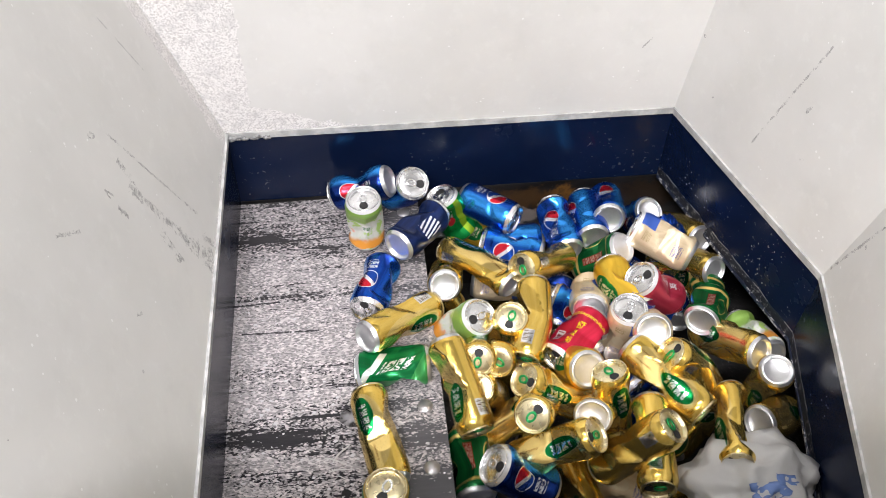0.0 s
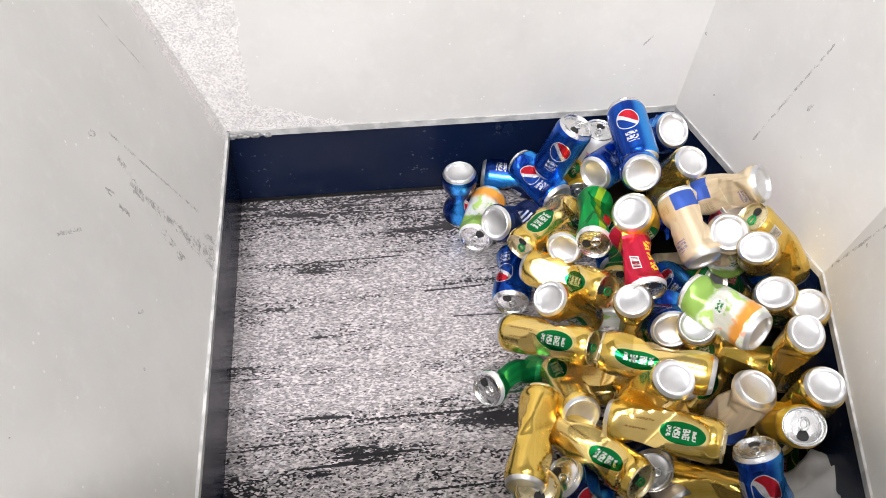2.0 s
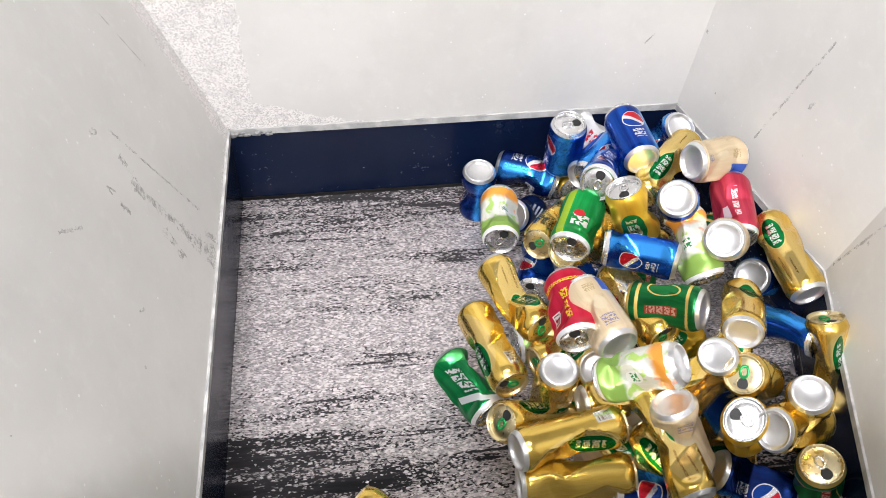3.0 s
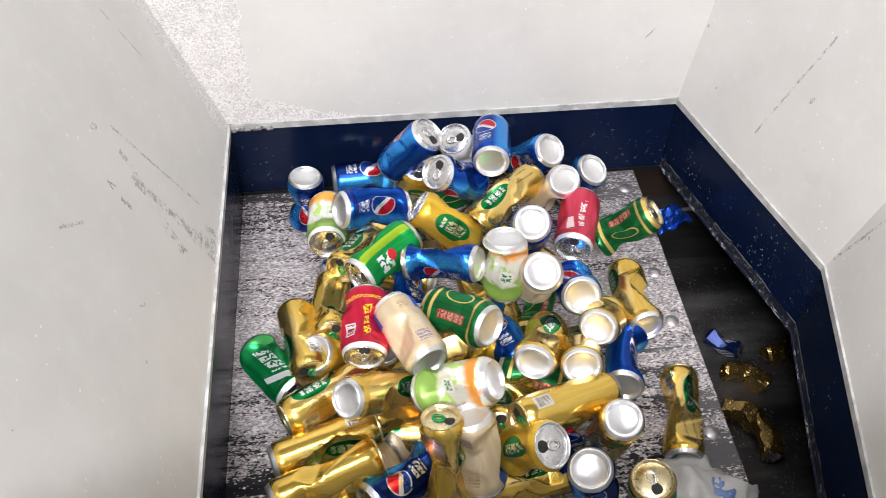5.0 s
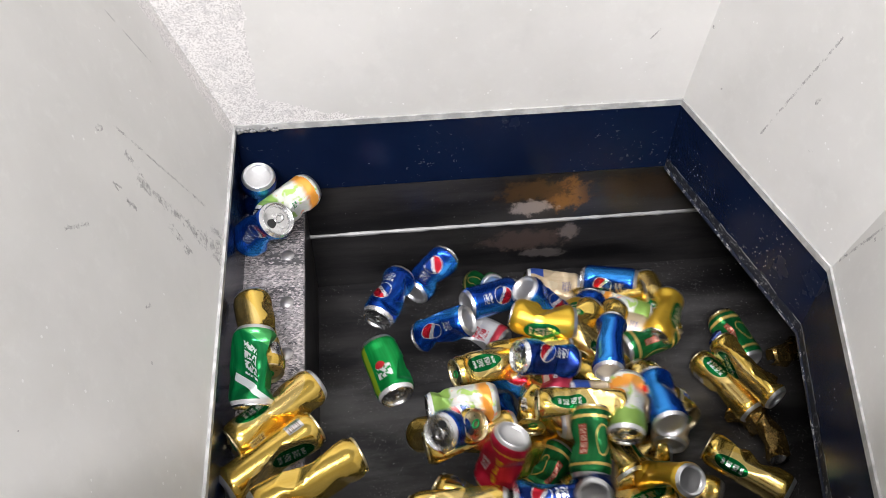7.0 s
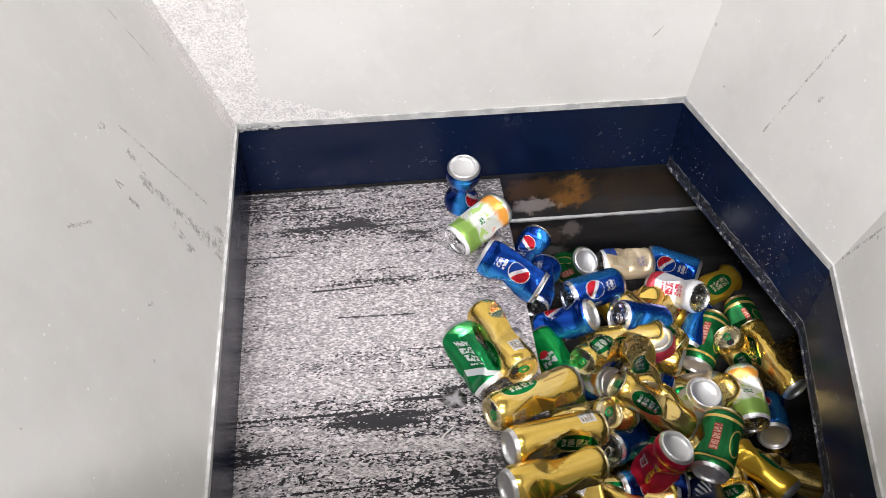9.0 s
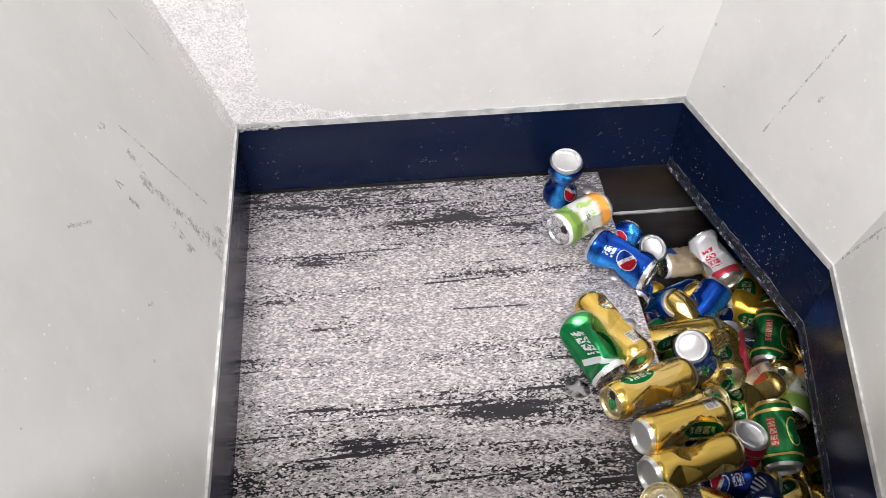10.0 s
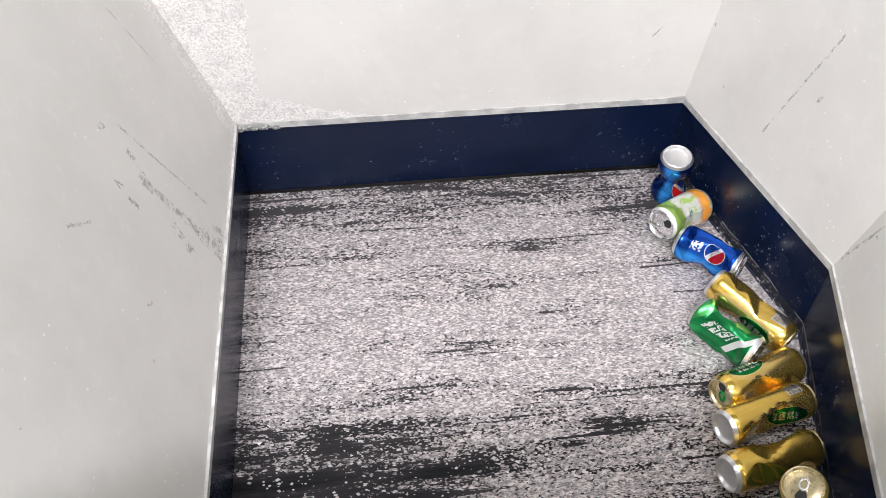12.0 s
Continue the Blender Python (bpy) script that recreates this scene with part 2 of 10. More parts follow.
PAINT_LEFT = grey_paint("grey_enamel_scuffed", [
    (0.916, 0.446, 0.974, 0.230, 0.0042), (0.876, 0.380, 0.918, 0.196, 0.0120), (0.898, 0.405, 0.885, 0.360, 0.0045), (1.091, 0.507, 1.113, 0.401, 0.0026),
    (0.869, 0.301, 0.861, 0.249, 0.0035), (0.886, 0.470, 0.890, 0.462, 0.0060), (0.900, 0.235, 0.935, 0.180, 0.0140), (0.828, 0.426, 0.835, 0.410, 0.003),
    (0.70, 0.33, 0.712, 0.322, 0.004), (0.897, 0.279, 0.904, 0.225, 0.016), (0.911, 0.226, 0.907, 0.161, 0.022), (0.864, 0.308, 0.855, 0.255, 0.012), (0.879, 0.387, 0.881, 0.352, 0.014), (0.895, 0.417, 0.893, 0.386, 0.009), (0.829, 0.427, 0.825, 0.414, 0.004), (0.824, 0.397, 0.829, 0.376, 0.006), (0.697, 0.482, 0.735, 0.450, 0.004), (0.877, 0.473, 0.890, 0.466, 0.006), (0.945, 0.211, 0.960, 0.171, 0.01)], (1, 2), (1.192, 0, 0.178))
PAINT_BACK = grey_paint("grey_enamel_dusted", [(0.50, 0.31, 0.515, 0.33, 0.003)], (0, 2), (-0.184, 0.34, 0.1705))
PAINT_RIGHT = grey_paint("grey_enamel_scratched", [
    (1.038, 0.248, 0.981, 0.475, 0.0036), (0.971, 0.360, 0.966, 0.377, 0.0055), (0.800, 0.195, 0.735, 0.395, 0.0042), (0.941, 0.293, 0.936, 0.299, 0.0035)], (1, 2))
NAVY, NAVY_WORN, EDGE, WORN, RAM = blue_paint(), blue_paint("worn_navy_enamel", True), edge_metal(), worn_navy(), ram_metal()
CHAMBER_WALL, CHAMBER_FLOOR = chamber_steel("dark_chamber_steel", False), chamber_steel("dusty_chamber_floor", True)
CHAMBER_BACK = chamber_steel("rusted_chamber_liner", False, (
    (0.395, -0.058, 0.045, 0.042, (0.30, 0.135, 0.030), 0.85), (0.33, -0.045, 0.075, 0.030, (0.085, 0.045, 0.018), 0.9), (0.62, -0.05, 0.22, 0.035, (0.045, 0.026, 0.013), 0.6),
    (0.325, -0.092, 0.042, 0.020, (0.42, 0.36, 0.33), 0.8), (0.32, -0.190, 0.085, 0.032, (0.10, 0.070, 0.060), 0.75), (0.415, -0.172, 0.022, 0.020, (0.24, 0.20, 0.185), 0.7),
    (0.36, -0.235, 0.050, 0.014, (0.16, 0.14, 0.13), 0.6)))
ROOM, GLOW = room_paint(), lamp_glow()
WELD = bare("weld_bead", (0.36, 0.36, 0.35), 0.55, 0.5)
BOLT = bare("worn_bolt", (0.6, 0.58, 0.58), 0.4, 0.8)
HOLE_SHADE = bare("hole_shade_dark", (0.012, 0.012, 0.012), 0.8, 0.0)

# ---- mesh helpers ----


def mesh_of(bm, name, mats, smooth=False):
    me = bpy.data.meshes.new(name)
    bmesh.ops.recalc_face_normals(bm, faces=bm.faces)
    bm.to_mesh(me)
    bm.free()
    for m in mats if isinstance(mats, (list, tuple)) else [mats]:
        me.materials.append(m)
    for p in me.polygons:
        p.use_smooth = smooth
    return me


def part(name, bm, material, parent=None, label="", smooth=False):
    """Links a bmesh as one mesh object, under a thing or a part if one is given."""
    ob = new(name, mesh_of(bm, name, material, smooth))
    ob.parent = parent
    return tagged(ob, label)


def box(x0, x1, y0, y1, z0, z1, bevel=0.0):
    bm = bmesh.new()
    bmesh.ops.create_cube(bm, size=1)
    for v in bm.verts:
        v.co = Vector(((x0 + x1) / 2 + v.co.x * (x1 - x0), (y0 + y1) / 2 + v.co.y * (y1 - y0), (z0 + z1) / 2 + v.co.z * (z1 - z0)))
    if bevel:
        bmesh.ops.bevel(bm, geom=bm.edges[:], offset=bevel, segments=2, affect="EDGES")
    return bm


def slab(a, b, z0, z1, thick, lean=0.0):
    """An upright sheet from a to b in plan; thick to the right of the way from a to b; lean moves its top that far to the right."""
    a, b = Vector(a), Vector(b)
    d = (b - a).normalized()
    out = Vector((d.y, -d.x))
    bm = bmesh.new()
    ring = []
    for z, k in ((z0, 0.0), (z1, lean)):
        for p in (a + out * k, b + out * k, b + out * (k + thick), a + out * (k + thick)):
            ring.append(bm.verts.new((p.x, p.y, z)))
    lo, hi = ring[:4], ring[4:]
    bm.faces.new(lo), bm.faces.new(hi)
    for i in range(4):
        bm.faces.new((lo[i], lo[(i + 1) % 4], hi[(i + 1) % 4], hi[i]))
    return bm


def disc(x, y, z, r, h, seg=16):
    bm = bmesh.new()
    bmesh.ops.create_cone(bm, cap_ends=True, segments=seg, radius1=r, radius2=r * 0.9, depth=h, matrix=Matrix.Translation((x, y, z)))
    return bm


def structure(ob, label="", category=""):
    return tagged(ob, label, category, kind="structure")


# ---- hopper: navy rim band, grey sheets above it, the press chamber below ----
XL, YB, RIM = -0.236, 1.231, 0.162
P_BR, P_D, P_R = (0.588, YB), (0.698, 0.806), (0.575, 0.30)
TOP = 1.05

structure(part("wall_band_back", slab((P_BR[0], YB), (XL, YB), 0.004, RIM, 0.012), NAVY), "navy painted steel band around the hopper mouth", "wall")
structure(part("wall_band_left", slab((XL, YB), (XL, 0.30), 0.004, RIM, 0.012), NAVY), "navy painted steel band around the hopper mouth", "wall")
structure(part("wall_band_corner", slab(P_D, P_BR, 0.004, RIM, 0.012), NAVY_WORN), "navy painted steel band with a chipped lower edge", "wall")
structure(part("wall_band_right", slab(P_R, P_D, 0.004, RIM, 0.012), NAVY_WORN), "navy painted steel band around the hopper mouth", "wall")
# worn lower edge of the corner band
structure(part("trim", slab((P_D[0] - 0.002, P_D[1]), (P_BR[0] - 0.002, YB - 0.004), 0.000, 0.006, 0.004), WORN), "chipped lower edge of the steel band", "trim")
structure(part("trim", slab((P_R[0] - 0.002, P_R[1]), (P_D[0] - 0.002, P_D[1]), 0.000, 0.006, 0.004), WORN), "chipped lower edge of the steel band", "trim")
# light lip where the grey sheets stand on the band
for a, b in (((P_BR[0], YB - 0.003), (XL, YB - 0.003)), ((XL + 0.003, YB), (XL + 0.003, 0.30)), ((P_D[0] - 0.003, P_D[1]), (P_BR[0] - 0.003, YB)), ((P_R[0] - 0.003, P_R[1]), (P_D[0] - 0.003, P_D[1]))):
    structure(part("trim", slab(a, b, RIM - 0.001, RIM + 0.012, 0.010), EDGE), "scuffed grey lip along the hopper seam", "trim")

structure(part("wall_back", slab((P_BR[0] + 0.16, YB), (XL - 0.5, YB), RIM + 0.008, TOP, 0.012), PAINT_BACK), "light grey painted steel sheet dusted silver in the corner", "wall")
structure(part("wall_left", slab((XL, YB), (XL, 0.10), RIM + 0.008, TOP, 0.012, 0.295), PAINT_LEFT), "light grey painted steel sheet, scuffed and leaning outward", "wall")
structure(part("wall_corner", slab((0.780, 0.489), P_BR, RIM + 0.008, TOP, 0.012, 0.085), PAINT_RIGHT), "light grey painted steel sheet with a long scratch", "wall")
structure(part("wall_right", slab((0.527, 0.10), P_D, RIM + 0.008, TOP, 0.012, 0.142), PAINT_RIGHT), "light grey painted steel sheet with a dark scratch", "wall")
# unseen front sheet, its height set to block lamp light from the near part
structure(part("wall_front_shading", slab((XL - 0.16, 0.14), (0.54, 0.14), 0.004, 0.775, 0.012), PAINT_LEFT), "unseen light grey steel sheet added at the hopper front to block light", "wall")



def crust(x0, x1, y, z, count, seed):
    """Lumps of spatter caked on an edge."""
    bm = bmesh.new()
    rng = random.Random(seed)
    for _ in range(count):
        r = 0.002 + rng.random() ** 2 * 0.0035
        m = Matrix.Translation((x0 + (x1 - x0) * rng.random() ** 1.6, y - rng.random() * 0.003, z + (rng.random() - 0.5) * 0.007)) @ Matrix.Diagonal((1.3, 0.7, 0.9, 1))
        bmesh.ops.create_icosphere(bm, subdivisions=1, radius=r, matrix=m)
    return bm


structure(part("trim_crust", crust(XL + 0.002, XL + 0.075, YB - 0.004, RIM + 0.003, 46, 2), WELD, smooth=True), "grey spatter crust caked in the hopper corner", "trim")

# press chamber
ZF = -0.296
structure(part("floor", box(-1.5, 1.25, 0.20, YB + 0.02, ZF - 0.03, ZF), CHAMBER_FLOOR), "dark steel chamber floor strewn with silver grit", "floor")
structure(part("wall_chamber_back", box(-1.5, 1.25, YB + 0.002, YB + 0.03, ZF, -0.001), CHAMBER_BACK), "dark worn steel liner with rust and scraped patches", "wall")
structure(part("wall_chamber_end", box(1.22, 1.25, 0.20, YB, ZF, -0.001), CHAMBER_WALL), "dark worn steel end of the press chamber", "wall")
structure(part("wall_chamber_front", box(-1.5, 1.25, 0.20, 0.23, ZF, -0.001), CHAMBER_WALL), "dark worn steel liner of the press chamber", "wall")
structure(part("ceiling", box(P_D[0] + 0.02, 1.25, 0.20, YB, 0.006, 0.02), CHAMBER_WALL), "steel cover over the press chamber", "ceiling")
structure(part("ceiling", box(-1.5, XL - 0.016, 0.20, YB, 0.006, 0.02), CHAMBER_WALL), "steel cover over the ram guide", "ceiling")


def weld(x0, x1, z):
    bm = bmesh.new()
    rng = random.Random(4)
    last = None
    for i in range(91):
        x = x0 + (x1 - x0) * i / 90
        r = 0.0035 + rng.random() * 0.0022
        ring = [bm.verts.new((x, YB + 0.002 - r * max(0, math.sin(a)) * 1.2, z + r * math.cos(a))) for a in (0, math.pi / 4, math.pi / 2, 3 * math.pi / 4, math.pi)]
        if last:
            for j in range(4):
                bm.faces.new((last[j], last[j + 1], ring[j + 1], ring[j]))
        last = ring
    return bm


structure(part("trim_weld", weld(-0.3, 1.2, -0.133), WELD, smooth=True), "bright welded seam along the chamber liner", "trim")


# the room round the machine
structure(part("ground", box(-3.2, 3.2, -3.2, 3.2, -0.9, -0.86), ROOM), "grey concrete room floor", "floor")
for nm, bm in (("wall_room_north", box(-3.2, 3.2, 3.2, 3.3, -0.86, 2.8)), ("wall_room_south", box(-3.2, 3.2, -3.3, -3.2, -0.86, 2.8)),
               ("wall_room_west", box(-3.3, -3.2, -3.2, 3.2, -0.86, 2.8)), ("wall_room_east", box(3.2, 3.3, -3.2, 3.2, -0.86, 2.8))):
    structure(part(nm, bm, ROOM), "plain plastered room wall", "wall")
structure(part("ceiling", box(-3.3, 3.3, -3.3, 3.3, 2.8, 2.85), ROOM), "plain room ceiling", "ceiling")
for cx, cy in ((-0.1, 0.30), (-0.28, -1.2)):
    lamp = tagged(new("ceiling_lamp"), "white ceiling lamp panel, switched on", "lamp", "lamps under the ceiling")
    lamp.location = (cx, cy, 2.8)
    part("housing", box(-0.64, 0.64, -0.19, 0.19, -0.03, -0.001, 0.006), ROOM, lamp)
    part("diffuser", box(-0.60, 0.60, -0.15, 0.15, -0.045, -0.031, 0.004), GLOW, lamp)

# ---- the press ram ----
# its own frame has x = 0 at the front edge and z = 0 at its top
ram = tagged(new("press_ram"), "dark steel press ram with silver-flaked worn top", "press ram")
part("top_plate", box(-1.28, 0, 0.31, YB - 0.004, -0.02, 0, 0.0015), RAM, ram, "worn steel plate covered in silver flakes and smears")
part("front_face", box(-0.04, -0.0015, 0.312, YB - 0.006, -0.29, -0.021), CHAMBER_WALL, ram, "dark steel front of the ram")
part("body", box(-1.28, -0.041, 0.32, YB - 0.01, -0.288, -0.021), CHAMBER_WALL, ram)
for k in range(7):
    bolt = part("bolt", disc(-0.030, 1.175 - 0.1085 * k, 0.0005, 0.013, 0.003), BOLT, ram, "worn flush bolt", True)
SLIVER = bare("pale_plastic_sliver", (0.70, 0.68, 0.66), 0.45, 0.0)


def sliver(ax, ay, bx, by, wide):
    """A thin curled shaving lying from a to b."""
    bm = bmesh.new()
    dx, dy = bx - ax, by - ay
    size = math.hypot(dx, dy)
    nx, ny = -dy / size * wide / 2, dx / size * wide / 2
    rings = []
    for i in range(7):
        f = i / 6
        sway = 0.0022 * math.sin(f * 5.0)
        x, y, z, k = ax + dx * f + nx * sway / wide, ay + dy * f + ny * sway / wide, 0.0018 + 0.0022 * math.sin(f * math.pi), 1 - 0.5 * abs(f - 0.5)
        rings.append([bm.verts.new((x + nx * k, y + ny * k, z)), bm.verts.new((x, y, z + 0.0012)), bm.verts.new((x - nx * k, y - ny * k, z)), bm.verts.new((x, y, z - 0.0006))])
    for p, q in zip(rings, rings[1:]):
        for i in range(4):
            bm.faces.new((p[i], p[(i + 1) % 4], q[(i + 1) % 4], q[i]))
    bm.faces.new(rings[0]), bm.faces.new(rings[-1])
    return bm


for ends in ((-0.1782, 0.6555, -0.1534, 0.6835, 0.0032), (-0.190, 0.664, -0.1536, 0.6486, 0.0026), (-0.185, 0.640, -0.148, 0.6425, 0.0026), (-0.176, 0.632, -0.160, 0.628, 0.002)):
    part("shaving", sliver(*ends), SLIVER, ram, "pale curled shaving stuck on the ram")
# the plate isn't pierced: a dark disc paints the shade in the hole
part("hole", disc(-0.160, 0.604, 0.0003, 0.0075, 0.0012, 14), HOLE_SHADE, ram, "dark disc painted as the shade in a small bolt hole")


# ---- drink cans ----
# label artwork lies in the unrolled wall of the can: u round it, v along it, in metres


def wrap(n, u, half):
    w = n.tree.nodes.new("ShaderNodeMath")
    w.operation = "WRAP"
    for s, v in zip(w.inputs, (u, half, -half)):
        n.link(v, s)
    return w.outputs[0]


def rect(n, u, v, u0, u1, v0, v1):
    a = n.both(n.math("GREATER_THAN", u, u0), n.math("LESS_THAN", u, u1))
    return n.both(a, n.both(n.math("GREATER_THAN", v, v0), n.math("LESS_THAN", v, v1)))


def oval(n, u, v, cu, cv, ru, rv):
    a = n.math("DIVIDE", n.math("SUBTRACT", u, cu), ru)
    b = n.math("DIVIDE", n.math("SUBTRACT", v, cv), rv)
    return n.math("LESS_THAN", n.math("ADD", n.both(a, a), n.both(b, b)), 1.0)


def glyphs(n, u, v, u0, u1, v0, v1, pitch, grain=260.0):
    """A column of unreadable marks, each broken up like a sign."""
    cell = n.math("FRACT", n.math("DIVIDE", v, pitch))
    block = n.both(rect(n, u, v, u0, u1, v0, v1), n.math("LESS_THAN", cell, 0.78))
    return n.both(block, n.math("GREATER_THAN", n.noise(n.coords("UV"), grain, 1.0), 0.46))


def barcode(n, u, v, u0, v0, w=0.016, h=0.022):
    plate = rect(n, u, v, u0, u0 + w, v0, v0 + h)
    lines = n.both(rect(n, u, v, u0 + 0.002, u0 + w - 0.002, v0 + 0.002, v0 + h - 0.002), n.math("GREATER_THAN", n.noise(n.coords("UV", (0.02, 1, 1)), 900.0, 0.0), 0.52))
    return plate, lines


def label_material(name, base, deep, art, metal=0.75, rough=0.27, end=None, half=0.059):
    n = Nodes(name)
    uv = n.split(n.coords("UV"))
    u, v = uv[0], uv[1]
    # highlight streaks along the can, put into the colour between deep and base
    sheen = n.noise(n.coords("UV", (1, 0.08, 1)), 70.0, 4)
    col = n.mix(n.ramp(sheen, 0.35, 0.65), deep, base)
    col = art(n, col, u, v)
    if end:
        ends = n.math("GREATER_THAN", v, half - 0.0088)
        col = n.mix(ends, col, end)
    grime = n.noise(n.coords(), 55.0, 5, 0.7)
    col = n.mix(n.both(n.ramp(grime, 0.58, 0.8), 0.35), col, (0.12, 0.11, 0.10))
    n.bump(n.noise(n.coords("UV", (1, 0.3, 1)), 26.0, 2), 0.10, 0.004)
    return n.done(col, n.math("ADD", rough, n.math("MULTIPLY", grime, 0.11)), metal)


def art_blue(n, col, u, v):
    w = wrap(n, u, 0.0518)
    # light blue band: bright reflections of the metal painted into the print
    col = n.mix(n.ramp(n.math("ABSOLUTE", n.math("SUBTRACT", w, 0.032)), 0.020, 0.006), col, (0.04, 0.30, 0.80))
    col = n.mix(oval(n, w, v, 0, 0.012, 0.0195, 0.0195), col, (0.85, 0.85, 0.88))
    ball = oval(n, w, v, 0, 0.012, 0.0180, 0.0180)
    wave = n.math("ADD", n.math("SUBTRACT", v, 0.012), n.math("ADD", n.math("MULTIPLY", w, 0.5), n.math("MULTIPLY", n.math("SINE", n.math("MULTIPLY", w, 130.0)), 0.0025)))
    col = n.mix(n.both(ball, n.math("GREATER_THAN", wave, 0.003)), col, (0.62, 0.02, 0.04))
    col = n.mix(n.both(ball, n.math("LESS_THAN", wave, -0.005)), col, (0.01, 0.06, 0.35))
    col = n.mix(glyphs(n, w, v, -0.010, 0.010, -0.032, -0.013, 0.0095), col, (0.8, 0.82, 0.85))
    plate, lines = barcode(n, u, v, 0.060, 0.0)
    col = n.mix(plate, col, (0.75, 0.76, 0.78))
    return n.mix(lines, col, (0.1, 0.1, 0.14))


def art_gold(n, col, u, v):
    w = u
    col = n.mix(n.both(n.math("GREATER_THAN", oval(n, w, v, 0.0, 0.0, 0.034, 0.062), 0.5), 0.6), col, (0.86, 0.66, 0.28))
    ring = oval(n, w, v, 0, 0.026, 0.0185, 0.033)
    col = n.mix(ring, col, (0.85, 0.72, 0.3))
    col = n.mix(oval(n, w, v, 0, 0.026, 0.0168, 0.0305), col, (0.005, 0.19, 0.045))
    col = n.mix(glyphs(n, w, v, -0.0075, 0.0075, 0.004, 0.044, 0.0128, 330.0), col, (0.85, 0.88, 0.85))
    col = n.mix(glyphs(n, w, v, -0.012, -0.008, -0.055, -0.012, 0.004, 700.0), col, (0.25, 0.12, 0.03))
    col = n.mix(glyphs(n, w, v, 0.004, 0.007, -0.050, -0.020, 0.004, 700.0), col, (0.25, 0.12, 0.03))
    plate, lines = barcode(n, u, v, -0.062, 0.034, 0.020, 0.026)
    col = n.mix(plate, col, (0.80, 0.80, 0.80))
    return n.mix(lines, col, (0.16, 0.10, 0.04))


def art_yellow(n, col, u, v):
    w = wrap(n, u, 0.0518)
    col = n.mix(oval(n, w, v, 0, 0.0, 0.019, 0.028), col, (0.01, 0.22, 0.05))
    return n.mix(glyphs(n, w, v, -0.009, 0.009, -0.018, 0.018, 0.012), col, (0.85, 0.8, 0.5))


def art_red(n, col, u, v):
    w = wrap(n, u, 0.0518)
    col = n.mix(glyphs(n, w, v, -0.0085, 0.0085, -0.020, 0.036, 0.0185, 210.0), col, (0.85, 0.62, 0.03))
    col = n.mix(glyphs(n, u, v, -0.1, 0.1, -0.036, -0.031, 0.02, 500.0), col, (0.8, 0.5, 0.05))
    plate, lines = barcode(n, u, v, 0.024, 0.006)
    col = n.mix(plate, col, (0.8, 0.78, 0.78))
    return n.mix(lines, col, (0.3, 0.02, 0.03))


def art_rose(n, col, u, v):
    w = wrap(n, u, 0.0518)
    col = n.mix(glyphs(n, w, v, -0.012, -0.002, -0.025, 0.03, 0.02, 300.0), col, (0.85, 0.75, 0.75))
    plate, lines = barcode(n, u, v, 0.010, 0.008)
    return n.mix(plate, col, (0.75, 0.60, 0.60))


def art_lime(n, col, u, v):
    w = wrap(n, u, 0.0518)
    col = n.mix(rect(n, w, v, 0.020, 0.034, -0.05, 0.05), col, (0.35, 0.55, 0.03))
    col = n.mix(glyphs(n, w, v, -0.013, 0.013, -0.008, 0.028, 0.045, 120.0), col, (0.85, 0.88, 0.85))
    col = n.mix(oval(n, w, v, 0.004, -0.001, 0.009, 0.009), col, (0.65, 0.03, 0.04))
    return n.mix(rect(n, u, v, 0.055, 0.07, -0.01, 0.02), col, (0.8, 0.8, 0.8))


def art_slant(n, col, u, v):
    w = wrap(n, u, 0.0518)
    slant = n.math("ADD", v, n.math("MULTIPLY", w, 0.6))
    col = n.mix(n.both(n.math("LESS_THAN", n.math("ABSOLUTE", n.math("SUBTRACT", slant, 0.030)), 0.006), n.math("LESS_THAN", w, 0.03)), col, (0.80, 0.84, 0.82))
    col = n.mix(glyphs(n, w, slant, -0.013, 0.013, -0.030, 0.018, 0.0145, 170.0), col, (0.85, 0.88, 0.86))
    return n.mix(n.math("LESS_THAN", slant, -0.045), col, (0.05, 0.30, 0.08))


def art_beer_green(n, col, u, v):
    w = wrap(n, u, 0.0518)
    band = n.math("ABSOLUTE", v)
    col = n.mix(n.both(n.math("GREATER_THAN", band, 0.036), n.math("LESS_THAN", band, 0.041)), col, (0.75, 0.55, 0.16))
    col = n.mix(oval(n, w, v, 0.028, 0.0, 0.013, 0.026), col, (0.70, 0.52, 0.15))
    col = n.mix(oval(n, w, v, 0.028, 0.0, 0.011, 0.023), col, (0.01, 0.16, 0.04))
    col = n.mix(rect(n, w, v, -0.014, -0.001, -0.022, 0.026), col, (0.36, 0.05, 0.03))
    col = n.mix(glyphs(n, w, v, -0.013, -0.002, -0.020, 0.024, 0.011, 300.0), col, (0.60, 0.36, 0.28))
    return n.mix(rect(n, u, v, 0.060, 0.078, -0.01, 0.02), col, (0.8, 0.8, 0.78))


